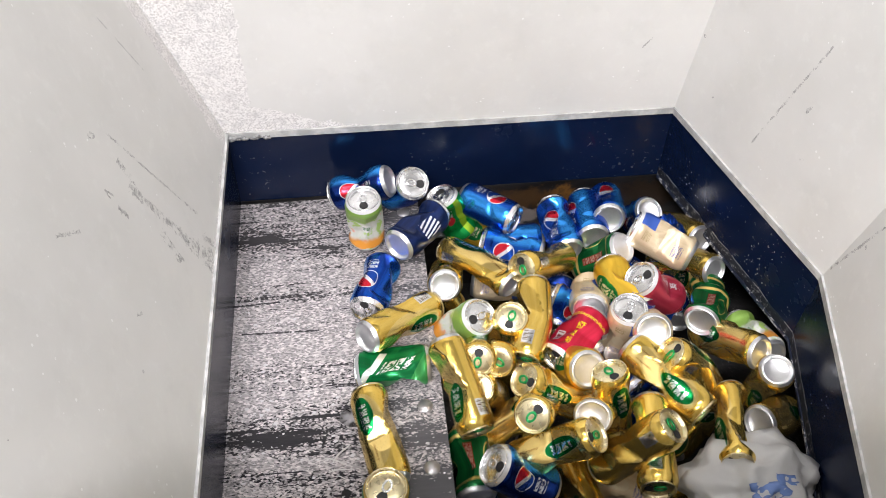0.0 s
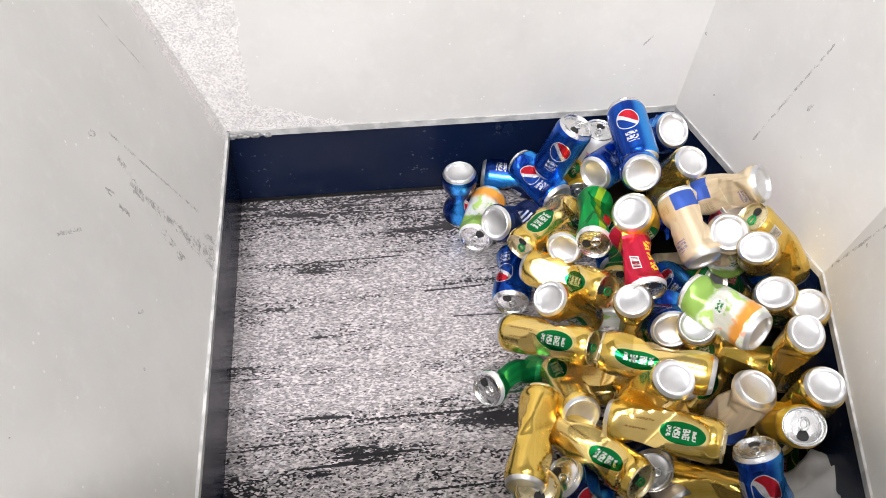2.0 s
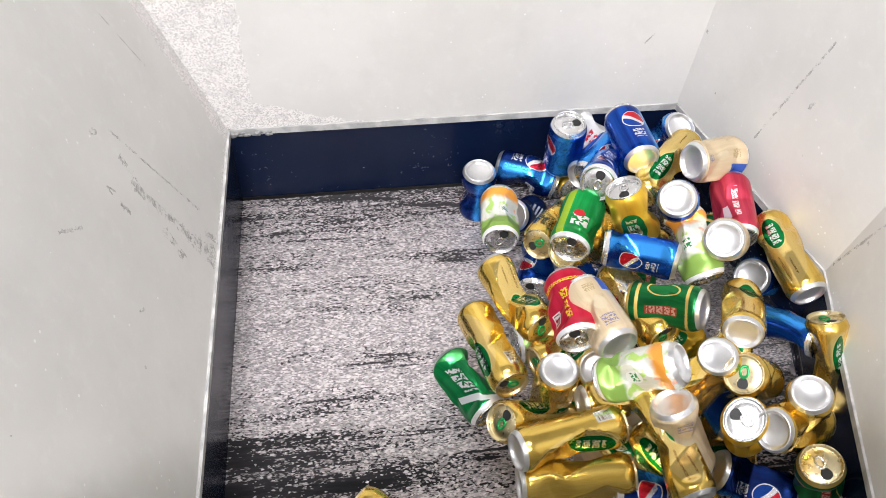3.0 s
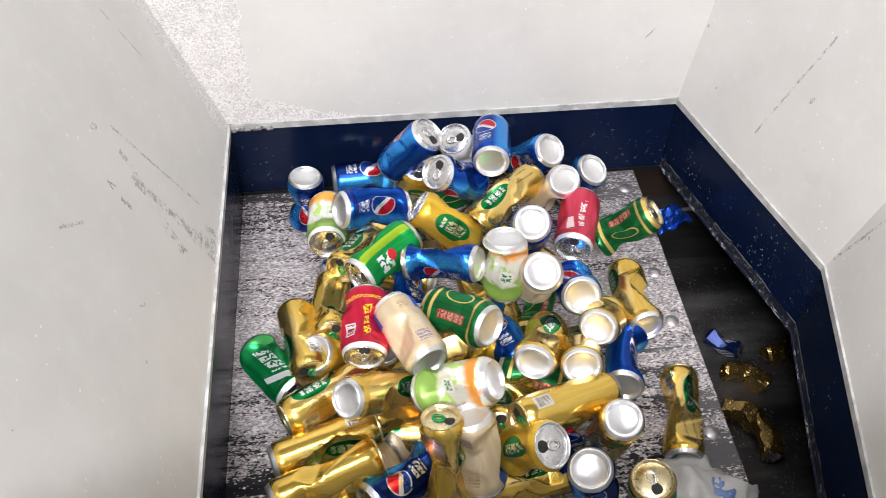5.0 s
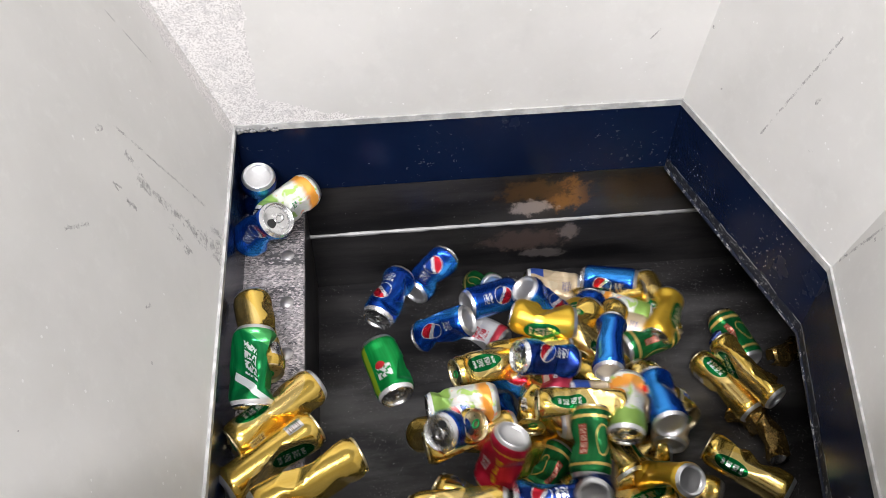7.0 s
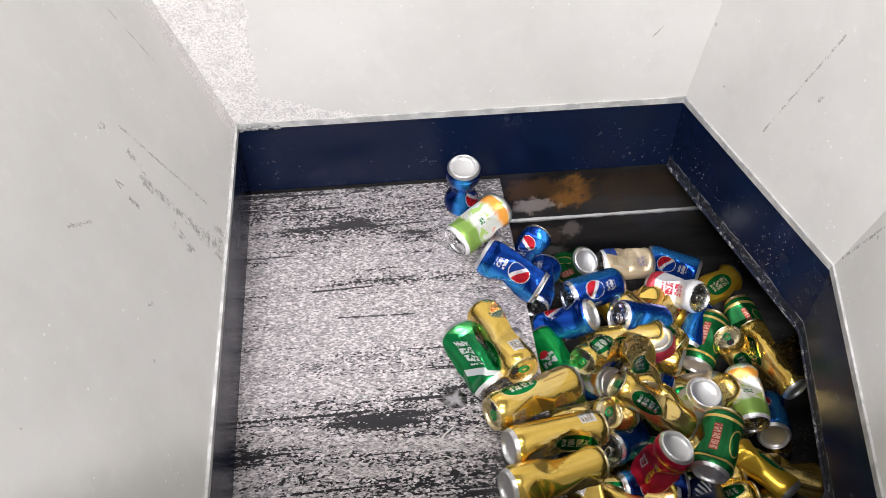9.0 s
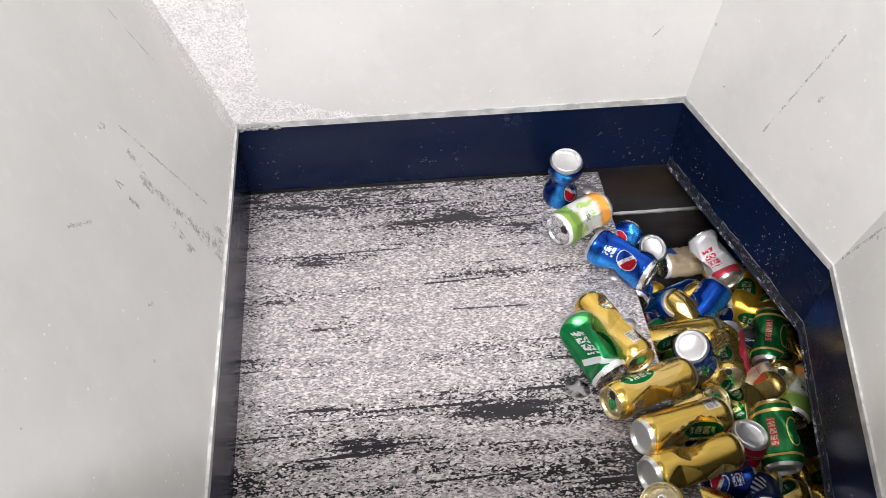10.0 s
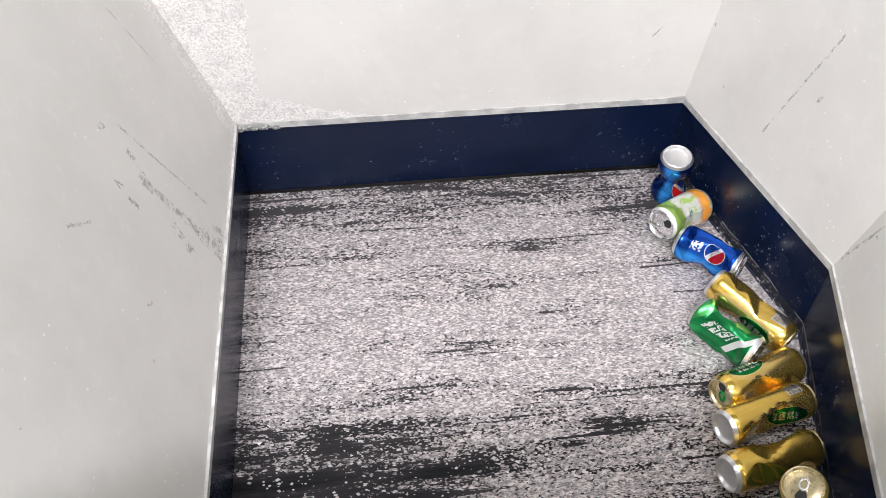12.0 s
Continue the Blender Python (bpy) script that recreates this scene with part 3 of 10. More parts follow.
def art_fruit(n, col, u, v):
    v = n.math("MULTIPLY", v, -1.0)
    wob = n.math("ADD", v, n.math("MULTIPLY", n.math("SUBTRACT", n.noise(n.coords("UV"), 35.0, 2), 0.5), 0.022))
    fruit = n.noise(n.coords("UV"), 42.0, 2)
    col = n.mix(n.ramp(fruit, 0.55, 0.62), col, (0.42, 0.62, 0.16))
    col = n.mix(n.ramp(fruit, 0.40, 0.34), col, (0.80, 0.42, 0.30))
    col = n.mix(n.ramp(wob, -0.016, -0.024), col, (0.24, 0.40, 0.08))
    col = n.mix(n.both(n.ramp(wob, 0.022, 0.034), n.math("LESS_THAN", wob, 0.044)), col, (0.82, 0.34, 0.05))
    w = wrap(n, u, 0.0518)
    col = n.mix(oval(n, w, v, 0.0, -0.002, 0.014, 0.012), col, (0.80, 0.81, 0.77))
    return n.mix(glyphs(n, w, v, -0.010, 0.010, -0.008, 0.004, 0.0065, 260.0), col, (0.02, 0.22, 0.06))


def art_beige(n, col, u, v):
    w = wrap(n, u, 0.0518)
    col = n.mix(n.both(n.math("GREATER_THAN", v, 0.022), n.math("GREATER_THAN", w, 0.012)), col, (0.04, 0.10, 0.42))
    col = n.mix(glyphs(n, w, v, -0.016, 0.006, -0.040, -0.022, 0.0062, 420.0), col, (0.22, 0.20, 0.30))
    col = n.mix(glyphs(n, w, v, -0.013, 0.004, 0.024, 0.038, 0.0052, 520.0), col, (0.40, 0.30, 0.15))
    return n.mix(oval(n, w, v, -0.004, 0.0, 0.010, 0.013), col, (0.62, 0.53, 0.36))


def art_white(n, col, u, v):
    w = wrap(n, u, 0.0518)
    col = n.mix(glyphs(n, w, v, -0.012, 0.012, -0.024, 0.024, 0.017, 190.0), col, (0.55, 0.03, 0.05))
    return n.mix(n.math("LESS_THAN", v, -0.036), col, (0.5, 0.04, 0.06))


def art_navy(n, col, u, v):
    w = wrap(n, u, 0.0518)
    slant = n.math("ADD", w, n.math("MULTIPLY", v, 0.35))
    marks = n.both(rect(n, w, v, -0.018, 0.018, -0.012, 0.024), n.math("LESS_THAN", n.math("FRACT", n.math("DIVIDE", slant, 0.0085)), 0.5))
    return n.mix(marks, col, (0.8, 0.82, 0.86))


SILVER = (0.80, 0.80, 0.80)
KINDS = {
    "pz": (label_material("dark_blue_cola_print", (0.004, 0.030, 0.19), (0.002, 0.012, 0.10), art_blue, 0.8, 0.20, SILVER), 0.118, "soda_can", "dark blue aluminium cola can with a round emblem, dented"),
    "pe": (label_material("blue_cola_print", (0.008, 0.085, 0.46), (0.003, 0.028, 0.23), art_blue, 0.8, 0.19, SILVER), 0.118, "soda_can", "blue aluminium cola can with a round emblem, dented and empty"),
    "gd": (label_material("gold_beer_print", (0.84, 0.595, 0.15), (0.71, 0.475, 0.09), art_gold, 0.94, 0.165), 0.156, "beer_can", "tall gold aluminium beer can with a green emblem, dented"),
    "gs": (label_material("yellow_gold_print", (0.85, 0.56, 0.06), (0.74, 0.44, 0.04), art_yellow, 0.8, 0.24), 0.118, "beer_can", "short yellow-gold beer can with a green emblem, dented"),
    "rd": (label_material("red_print", (0.58, 0.016, 0.055), (0.45, 0.008, 0.032), art_red, 0.6, 0.26, SILVER), 0.118, "soda_can", "crushed red soda can with yellow lettering marks"),
    "rdk": (label_material("rose_print", (0.58, 0.055, 0.10), (0.44, 0.025, 0.055), art_rose, 0.6, 0.28, SILVER), 0.118, "soda_can", "rose red soda can with pale print, slightly dented"),
    "up": (label_material("bright_green_print", (0.006, 0.36, 0.07), (0.003, 0.22, 0.04), art_lime, 0.7, 0.25, SILVER), 0.118, "soda_can", "bright green soda can with a white and red emblem"),
    "sp": (label_material("deep_green_print", (0.004, 0.23, 0.06), (0.002, 0.13, 0.035), art_slant, 0.65, 0.25, SILVER), 0.118, "soda_can", "crumpled dark green soda can with slanted white marks"),
    "hk": (label_material("green_beer_print", (0.008, 0.17, 0.04), (0.003, 0.09, 0.022), art_beer_green, 0.65, 0.26, (0.72, 0.50, 0.14)), 0.118, "beer_can", "green beer can with gold bands and red panel"),
    "wg": (label_material("fruit_print", (0.74, 0.75, 0.68), (0.64, 0.66, 0.58), art_fruit, 0.35, 0.3, SILVER), 0.118, "juice_can", "white juice can with green foot and orange band"),
    "be": (label_material("beige_print", (0.66, 0.54, 0.36), (0.56, 0.44, 0.28), art_beige, 0.4, 0.32, SILVER), 0.118, "drink_can", "beige drink can with a blue corner and brown print"),
    "wt": (label_material("white_print", (0.78, 0.78, 0.77), (0.68, 0.67, 0.67), art_white, 0.3, 0.3, SILVER), 0.118, "drink_can", "white drink can with red lettering marks, lying open"),
    "nv": (label_material("navy_print", (0.006, 0.02, 0.10), (0.003, 0.010, 0.05), art_navy, 0.6, 0.25, SILVER), 0.118, "drink_can", "navy drink can with slanted white strokes"),
}
ALU = bare("can_end_aluminium", (0.86, 0.86, 0.86), 0.26)
ALU_DISH = bare("brushed_dish_aluminium", (0.80, 0.80, 0.80), 0.33, 0.9)
ALU_GOLD = bare("champagne_lid_aluminium", (0.86, 0.74, 0.46), 0.28)
TAB_GREEN = bare("green_tab_aluminium", (0.02, 0.36, 0.10), 0.3, 0.6)
# near-black colour for the shade seen through an open can mouth
MOUTH_SHADE = bare("mouth_shade_dark", (0.03, 0.03, 0.03), 0.5, 0.4)


def dent_map(style, half, seed):
    """The way in which one can is dented: a function from place to place. Each press folds the wall along a crease."""
    rng = random.Random(seed)
    presses = []

    def press(z0, ang, depth, k1, k2, twist):
        presses.append((z0, math.cos(ang), math.sin(ang), 0.033 - depth, k1, k2, twist))

    def some(n, lo, hi, reach=0.6):
        for _ in range(n):
            press(rng.uniform(-reach, reach) * half, rng.uniform(0, 6.28), rng.uniform(lo, hi), rng.uniform(0.12, 0.5), rng.uniform(0.12, 0.5), rng.uniform(-0.9, 0.9))

    bend, kink, waist, flat = 0.0, 0.0, 0.0, 0.0
    if style == "none":
        some(2, 0.002, 0.004)
    elif style == "mild":
        some(6, 0.006, 0.014)
    elif style == "side":
        press(rng.uniform(-0.3, 0.3) * half, rng.uniform(-0.7, 0.7), rng.uniform(0.014, 0.022), rng.uniform(0.25, 0.5), rng.uniform(0.2, 0.6), rng.uniform(-0.7, 0.7))
        some(6, 0.008, 0.018)
    elif style == "bend":
        side = rng.choice((0, 1))
        kink = rng.uniform(-0.2, 0.25) * half
        press(kink, side * math.pi + rng.uniform(-0.3, 0.3), 0.027, 0.55, 0.45, rng.uniform(-0.4, 0.4))
        press(kink + 0.01, side * math.pi + 1.3, 0.013, 0.3, 0.3, 0.8)
        press(kink - 0.012, side * math.pi - 1.3, 0.013, 0.3, 0.3, -0.8)
        some(2, 0.005, 0.010)
        bend = (1 - 2 * side) * rng.uniform(0.20, 0.38)
    elif style == "crush":
        some(3, 0.012, 0.020, 0.65)
        some(5, 0.006, 0.014, 0.8)
        flat, bend = 0.20, rng.uniform(-0.25, 0.25)
    elif style == "pinch":
        waist = 0.42
        some(2, 0.003, 0.006)
    elif style == "flat":
        some(11, 0.009, 0.024, 0.9)
        flat, bend = 0.22, rng.uniform(-0.6, 0.6)
    cb, sb = math.cos(bend), math.sin(bend)

    def move(co):
        x, y, z = co
        free = min(1.0, max(0.0, (half - 0.010 - abs(z)) / 0.016)) if style != "flat" else 1.0
        if free and math.hypot(x, y) > 0.005:
            for z0, cx, cy, keep, k1, k2, twist in presses:
                s, lat = x * cx + y * cy, y * cx - x * cy
                dz = z - z0 - twist * lat
                over = (s - keep - max(dz * k1, -dz * k2)) * free
                if over > 0:
                    x, y = x - cx * over, y - cy * over
                    # the metal bulges a little to the sides
                    x, y = x - cy * lat * over * 1.0, y + cx * lat * over * 1.0
            w = Vector((x, y, z)) * 42
            x, y = x * (1 + 0.008 * noise.noise(w) * free), y * (1 + 0.008 * noise.noise(w) * free)
        if waist:
            k = 1 - waist * math.exp(-((z / 0.020) ** 2))
            x, y = x * k, y * k
        if flat:
            g = flat * (0.45 + 0.55 * free)
            x, y = x * (1 - g), y * (1 + g * 0.35)
        if bend and z > kink:
            x, z = x * cb + (z - kink) * sb, kink + (z - kink) * cb - x * sb
        return Vector((x, y, z))

    return move


def lathe(profile, seg, move, uv=False):
    bm = bmesh.new()
    layer = bm.loops.layers.uv.new("UVMap") if uv else None
    rings = []
    for r, z in profile:
        if r < 1e-6:
            rings.append([bm.verts.new(move((1e-5, 0, z)))])
        else:
            rings.append([bm.verts.new(move((r * math.cos(2 * math.pi * i / seg), r * math.sin(2 * math.pi * i / seg), z))) for i in range(seg)])
    for k in range(len(rings) - 1):
        lo, hi = rings[k], rings[k + 1]
        for i in range(seg):
            j = (i + 1) % seg
            ring = [lo[i % len(lo)], lo[j % len(lo)], hi[j % len(hi)], hi[i % len(hi)]]
            face = bm.faces.new(list(dict.fromkeys(ring)))
            if uv:
                turn = (i if i < seg // 2 else i - seg, (i if i < seg // 2 else i - seg) + 1)
                marks = ((turn[0], profile[k][1]), (turn[1], profile[k][1]), (turn[1], profile[k + 1][1]), (turn[0], profile[k + 1][1]))
                for loop, (t, v) in zip(face.loops, marks):
                    loop[layer].uv = (2 * math.pi * t / seg * 0.033, v)
    return bm


def build_can(kind, style, seed, opened=True):
    paint, size, name, label = KINDS[kind]
    h = size / 2
    dented, slim = dent_map(style, h, seed), 0.92 if kind == "gd" else 1.0

    def move(co):
        p = dented(co)
        return Vector((p.x * slim, p.y * slim, p.z))

    can = tagged(new(name), label, "can", "cans in the press hopper")
    steps = 26 if size < 0.13 else 36
    wall = [(0.0302, -h + 0.0068), (0.0318, -h + 0.0100), (0.0327, -h + 0.0130)] + [(0.033, -h + 0.016 + (size - 0.032) * i / steps) for i in range(steps + 1)] + [(0.0318, h - 0.0105), (0.0300, h - 0.0065), (0.0276, h - 0.003)]
    body = part("body", lathe(wall, 44, move, True), paint, can, smooth=True)
    body.data.set_sharp_from_angle(angle=radians(30))
    foot = [(0.0302, -h + 0.0068), (0.0290, -h + 0.0045), (0.0272, -h + 0.0012), (0.0260, -h), (0.0248, -h + 0.0006), (0.0238, -h + 0.0030), (0.0224, -h + 0.0062), (0.0200, -h + 0.0072), (0.012, -h + 0.0090), (0, -h + 0.0098)]
    part("bottom", lathe(foot, 44, move), ALU_DISH, can, "domed silver can bottom", True)
    top = [(0.0276, h - 0.003), (0.0284, h - 0.0014), (0.0280, h), (0.0268, h), (0.0258, h - 0.0045), (0.0246, h - 0.0060), (0.0232, h - 0.0052), (0.012, h - 0.0048), (0, h - 0.0048)]
    lid = part("lid", lathe(top, 44, move), ALU_GOLD if kind in ("gd", "hk") else ALU, can, "can lid with a raised rim", True)
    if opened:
        # no real opening: a dark face on the lid paints the mouth's shade
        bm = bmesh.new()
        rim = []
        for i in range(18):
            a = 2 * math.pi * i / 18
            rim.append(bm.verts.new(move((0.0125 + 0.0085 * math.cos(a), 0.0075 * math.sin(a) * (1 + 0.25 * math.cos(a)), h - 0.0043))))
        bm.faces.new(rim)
        part("mouth", bm, MOUTH_SHADE, lid, "dark flat patch painted as the shade in the open mouth")
    bm = bmesh.new()
    for k, (rx, ry, z) in enumerate(((0.0105, 0.0072, 0.0040), (0.0105, 0.0072, 0.0028), (0.0062, 0.0040, 0.0028), (0.0062, 0.0040, 0.0040))):
        for i in range(14):
            a = 2 * math.pi * i / 14
            bm.verts.new(move((-0.0035 + rx * math.cos(a), ry * math.sin(a), h - z)))
    bm.verts.ensure_lookup_table()
    for k in range(4):
        for i in range(14):
            j, m = (i + 1) % 14, (k + 1) % 4
            bm.faces.new([bm.verts[k * 14 + i], bm.verts[k * 14 + j], bm.verts[m * 14 + j], bm.verts[m * 14 + i]])
    part("tab", bm, TAB_GREEN if kind == "gd" else ALU, lid, "green pull tab" if kind == "gd" else "silver pull tab", True)
    return can


STYLE = {"pu": "pinch", "pb": "side", "pc": "none", "pd": "none", "pq": "mild", "pf": "side", "pa": "bend", "ph": "crush", "pn": "crush", "pi": "side", "wa": "mild",
         "sp": "crush", "up1": "crush", "hk1": "crush", "pg": "crush", "rd2": "crush", "rd1": "mild", "be2": "mild", "be1": "crush", "be3": "side", "wg1": "side", "wg2": "crush",
         "g1": "mild", "g2": "side", "g3": "side", "g9": "mild", "g7": "bend", "g5": "bend", "g8": "bend", "g6": "crush", "gy": "bend", "g13": "side", "g15": "crush", "g12": "mild", "g11": "mild"}
PLAN = "pu:pz pa:pz pb:pe pc:pe pd:pe pf:pe pg:pe pj:pe pk:pe pm:pe pq:pe ph:pz pi:pz pn:pe nv:nv w3:pe w1:pe rd1:rdk rd2:rd up1:up sp:sp hk1:hk hk2:hk hk3:hk hk4:hk wa:wg wg1:wg wg2:wg wg3:wg be1:be be2:be be3:be w2:be wt:wt ge:gs gy:gs g1:gd g2:gd g3:gd g5:gd g6:gd g7:gd g8:gd g9:gd g10:hk g11:gd g12:gd g13:gd g14:gd g15:gs g16:gd g17:gd g18:gd w4:gd w5:gd w6:gd ga:gd gb:gd gc:gd gd2:gd ge2:gd gf:gd gg:gd fl0:gd fl1:gd fl2:pe fl3:gd fl4:gs fl5:gd fl6:hk fl7:be fl8:gd fl9:gd fl10:pe fl11:gd fl12:gs fl13:gd fl14:hk fl15:be gx:gd d1:gd d2:gd d3:pe d4:gd d5:be d6:gd d7:gd d8:pe d9:gd"
cans, made = {}, {}
for entry in PLAN.split():
    key, kind = entry.split(":")
    pick = random.Random(key)
    style = STYLE.get(key) or pick.choice(("mild", "side", "side", "bend", "crush", "crush"))
    shape = pick.randrange(4)
    if (kind, style, shape) in made:
        cans[key] = copy_thing(made[kind, style, shape], pose(0, 0, 0))
    else:
        cans[key] = made[kind, style, shape] = build_can(kind, style, shape * 7 + len(style) + len(made))

# ---- scraps ----


# gold darkened in its colour for the shade in the chamber corner
SHADED_GOLD = bare("shaded_gold_leaf", (0.36, 0.235, 0.075), 0.26, 0.9)


def scrap(name, kind, seed, label):
    """A can pressed into a crumpled leaf."""
    paint, size, _, _ = KINDS[kind]
    paint = paint if kind == "nv" else SHADED_GOLD
    h = size * 0.30
    move = dent_map("flat", h, seed)
    ob = tagged(new(name), label, "crushed can", "scraps on the chamber floor")
    wall = [(0.020, -h)] + [(0.031, -h + 0.006 + (2 * h - 0.012) * i / 16) for i in range(17)] + [(0.018, h)]
    part("body", lathe(wall, 30, move, True), paint, ob)
    part("end", lathe([(0.018, h), (0.012, h - 0.004), (0, h - 0.005)], 30, move), ALU, ob, "torn silver can end")
    return ob


scraps = [scrap("crushed_can", "nv", 3, "crumpled blue can pressed almost flat on the chamber floor"),
          scrap("crushed_can", "gd", 5, "crumpled gold can pressed almost flat on the chamber floor"),
          scrap("crushed_can", "gd", 8, "torn gold can leaf on the chamber floor"),
          scrap("crushed_can", "gs", 11, "torn yellow-gold can leaf on the chamber floor"),
          scrap("crushed_can", "gs", 14, "small torn gold can leaf on the chamber floor")]


def bag_material():
    n = Nodes("milky_plastic_film")
    f = n.noise(n.coords(), 20.0, 4)
    n.bsdf.inputs["Alpha"].default_value = 0.86
    n.bsdf.inputs["Transmission Weight"].default_value = 0.25
    n.bump(n.noise(n.coords(), 45.0, 3), 0.25, 0.004)
    return n.done(n.mix(f, (0.62, 0.61, 0.58), (0.76, 0.75, 0.73)), 0.30)


def plastic_bag():
    def crumple(d, grow=1.0):
        k = 1 + 0.32 * noise.noise(d * 2.1) - 0.42 * (abs(noise.noise(d * 2.6 + Vector((3, 1, 2)))) - 0.2) - 0.16 * (abs(noise.noise(d * 6.0 + Vector((1, 4, 2)))) - 0.2)
        return Vector((d.x * 0.092, d.y * 0.080, d.z * 0.055)) * k * grow

    bm = bmesh.new()
    bmesh.ops.create_icosphere(bm, subdivisions=4, radius=0.08)
    for v in bm.verts:
        v.co = crumple(v.co.normalized())
    ob = part("plastic_bag", bm, bag_material(), smooth=True)
    # faded blue print on its upper side, following the folds
    ink = bare("faded_blue_print", (0.16, 0.25, 0.52), 0.4, 0.0)
    for cx, cy, r in ((0.05, -0.42, 0.20), (0.42, -0.22, 0.13)):
        bm = bmesh.new()
        bmesh.ops.create_grid(bm, x_segments=8, y_segments=6, size=1.0)
        for v in bm.verts:
            px, py = cx + v.co.x * r * 1.5, cy + v.co.y * r * 0.8
            v.co = crumple(Vector((px, py, math.sqrt(max(0.05, 1 - px * px - py * py)))).normalized(), 1.012)
        bmesh.ops.solidify(bm, geom=bm.faces[:], thickness=0.0004)
        part("print", bm, ink, ob, "faded blue print", True)
    return tagged(ob, "crumpled milky plastic bag lying among the cans", "plastic bag")


bag = plastic_bag()


def foil_wrapper():
    bm = bmesh.new()
    bmesh.ops.create_grid(bm, x_segments=16, y_segments=12, size=0.5)
    for v in bm.verts:
        p = Vector((v.co.x * 0.075, v.co.y * 0.05, 0))
        v.co = p + Vector((noise.noise(p * 60) * 0.010, noise.noise(p * 55 + Vector((5, 0, 0))) * 0.010, abs(noise.noise(p * 48 + Vector((0, 7, 0)))) * 0.030))
    bmesh.ops.solidify(bm, geom=bm.faces[:], thickness=0.0006)
    return tagged(part("foil_wrapper", bm, KINDS["pe"][0]), "crumpled blue foil wrapper on the ram edge", "wrapper")


wrapper = foil_wrapper()



def plastic_leaf():
    """A torn bit of clear film, a little curled, with a ragged outline."""
    bm = bmesh.new()
    rng = random.Random(31)
    centre = bm.verts.new((0, 0, 0.004))
    rim = []
    for i in range(18):
        a = 2 * math.pi * i / 18
        r = 0.017 + 0.006 * rng.random()
        rim.append(bm.verts.new((r * 1.15 * math.cos(a), r * 0.85 * math.sin(a), 0.0015 + 0.004 * rng.random())))
    for i in range(18):
        bm.faces.new((rim[i], rim[(i + 1) % 18], centre))
    bmesh.ops.solidify(bm, geom=bm.faces[:], thickness=0.0005)
    n = Nodes("dusty_clear_film")
    n.bsdf.inputs["Alpha"].default_value = 0.55
    mat = n.done(n.mix(n.noise(n.coords(), 90.0, 3), (0.42, 0.40, 0.41), (0.62, 0.60, 0.60)), 0.25)
    return tagged(part("plastic_scrap", bm, mat, smooth=True), "torn leaf of dusty clear film on the ram", "plastic scrap")


leaf = plastic_leaf()

# silver chips trodden onto the ram
bm = bmesh.new()
rng = random.Random(21)
for k in range(5200):
    x, y = -rng.random() ** 0.9 * 1.05 - 0.004, 0.33 + rng.random() ** 1.25 * 0.885
    if noise.noise(Vector((x * 3, y * 22, 2.0))) < -0.12 * rng.random() - 0.05:
        continue
    s, a, lift = 0.0009 + rng.random() ** 3 * 0.0024, rng.random() * 6.28, rng.random() * 0.0014
    ring = []
    for i in range(rng.choice((3, 4, 4, 5))):
        b = a + i * 1.45 + rng.random() * 0.5
        ring.append(bm.verts.new((x + s * math.cos(b) * 1.4, y + s * math.sin(b), 0.0006 + lift * (0.4 + rng.random()))))
    bm.faces.new(ring)
tagged(part("litter", bm, bare("silver_chip", (0.74, 0.72, 0.73), 0.38, 0.8), ram, "scattered silver metal chips"), kind="stuff")


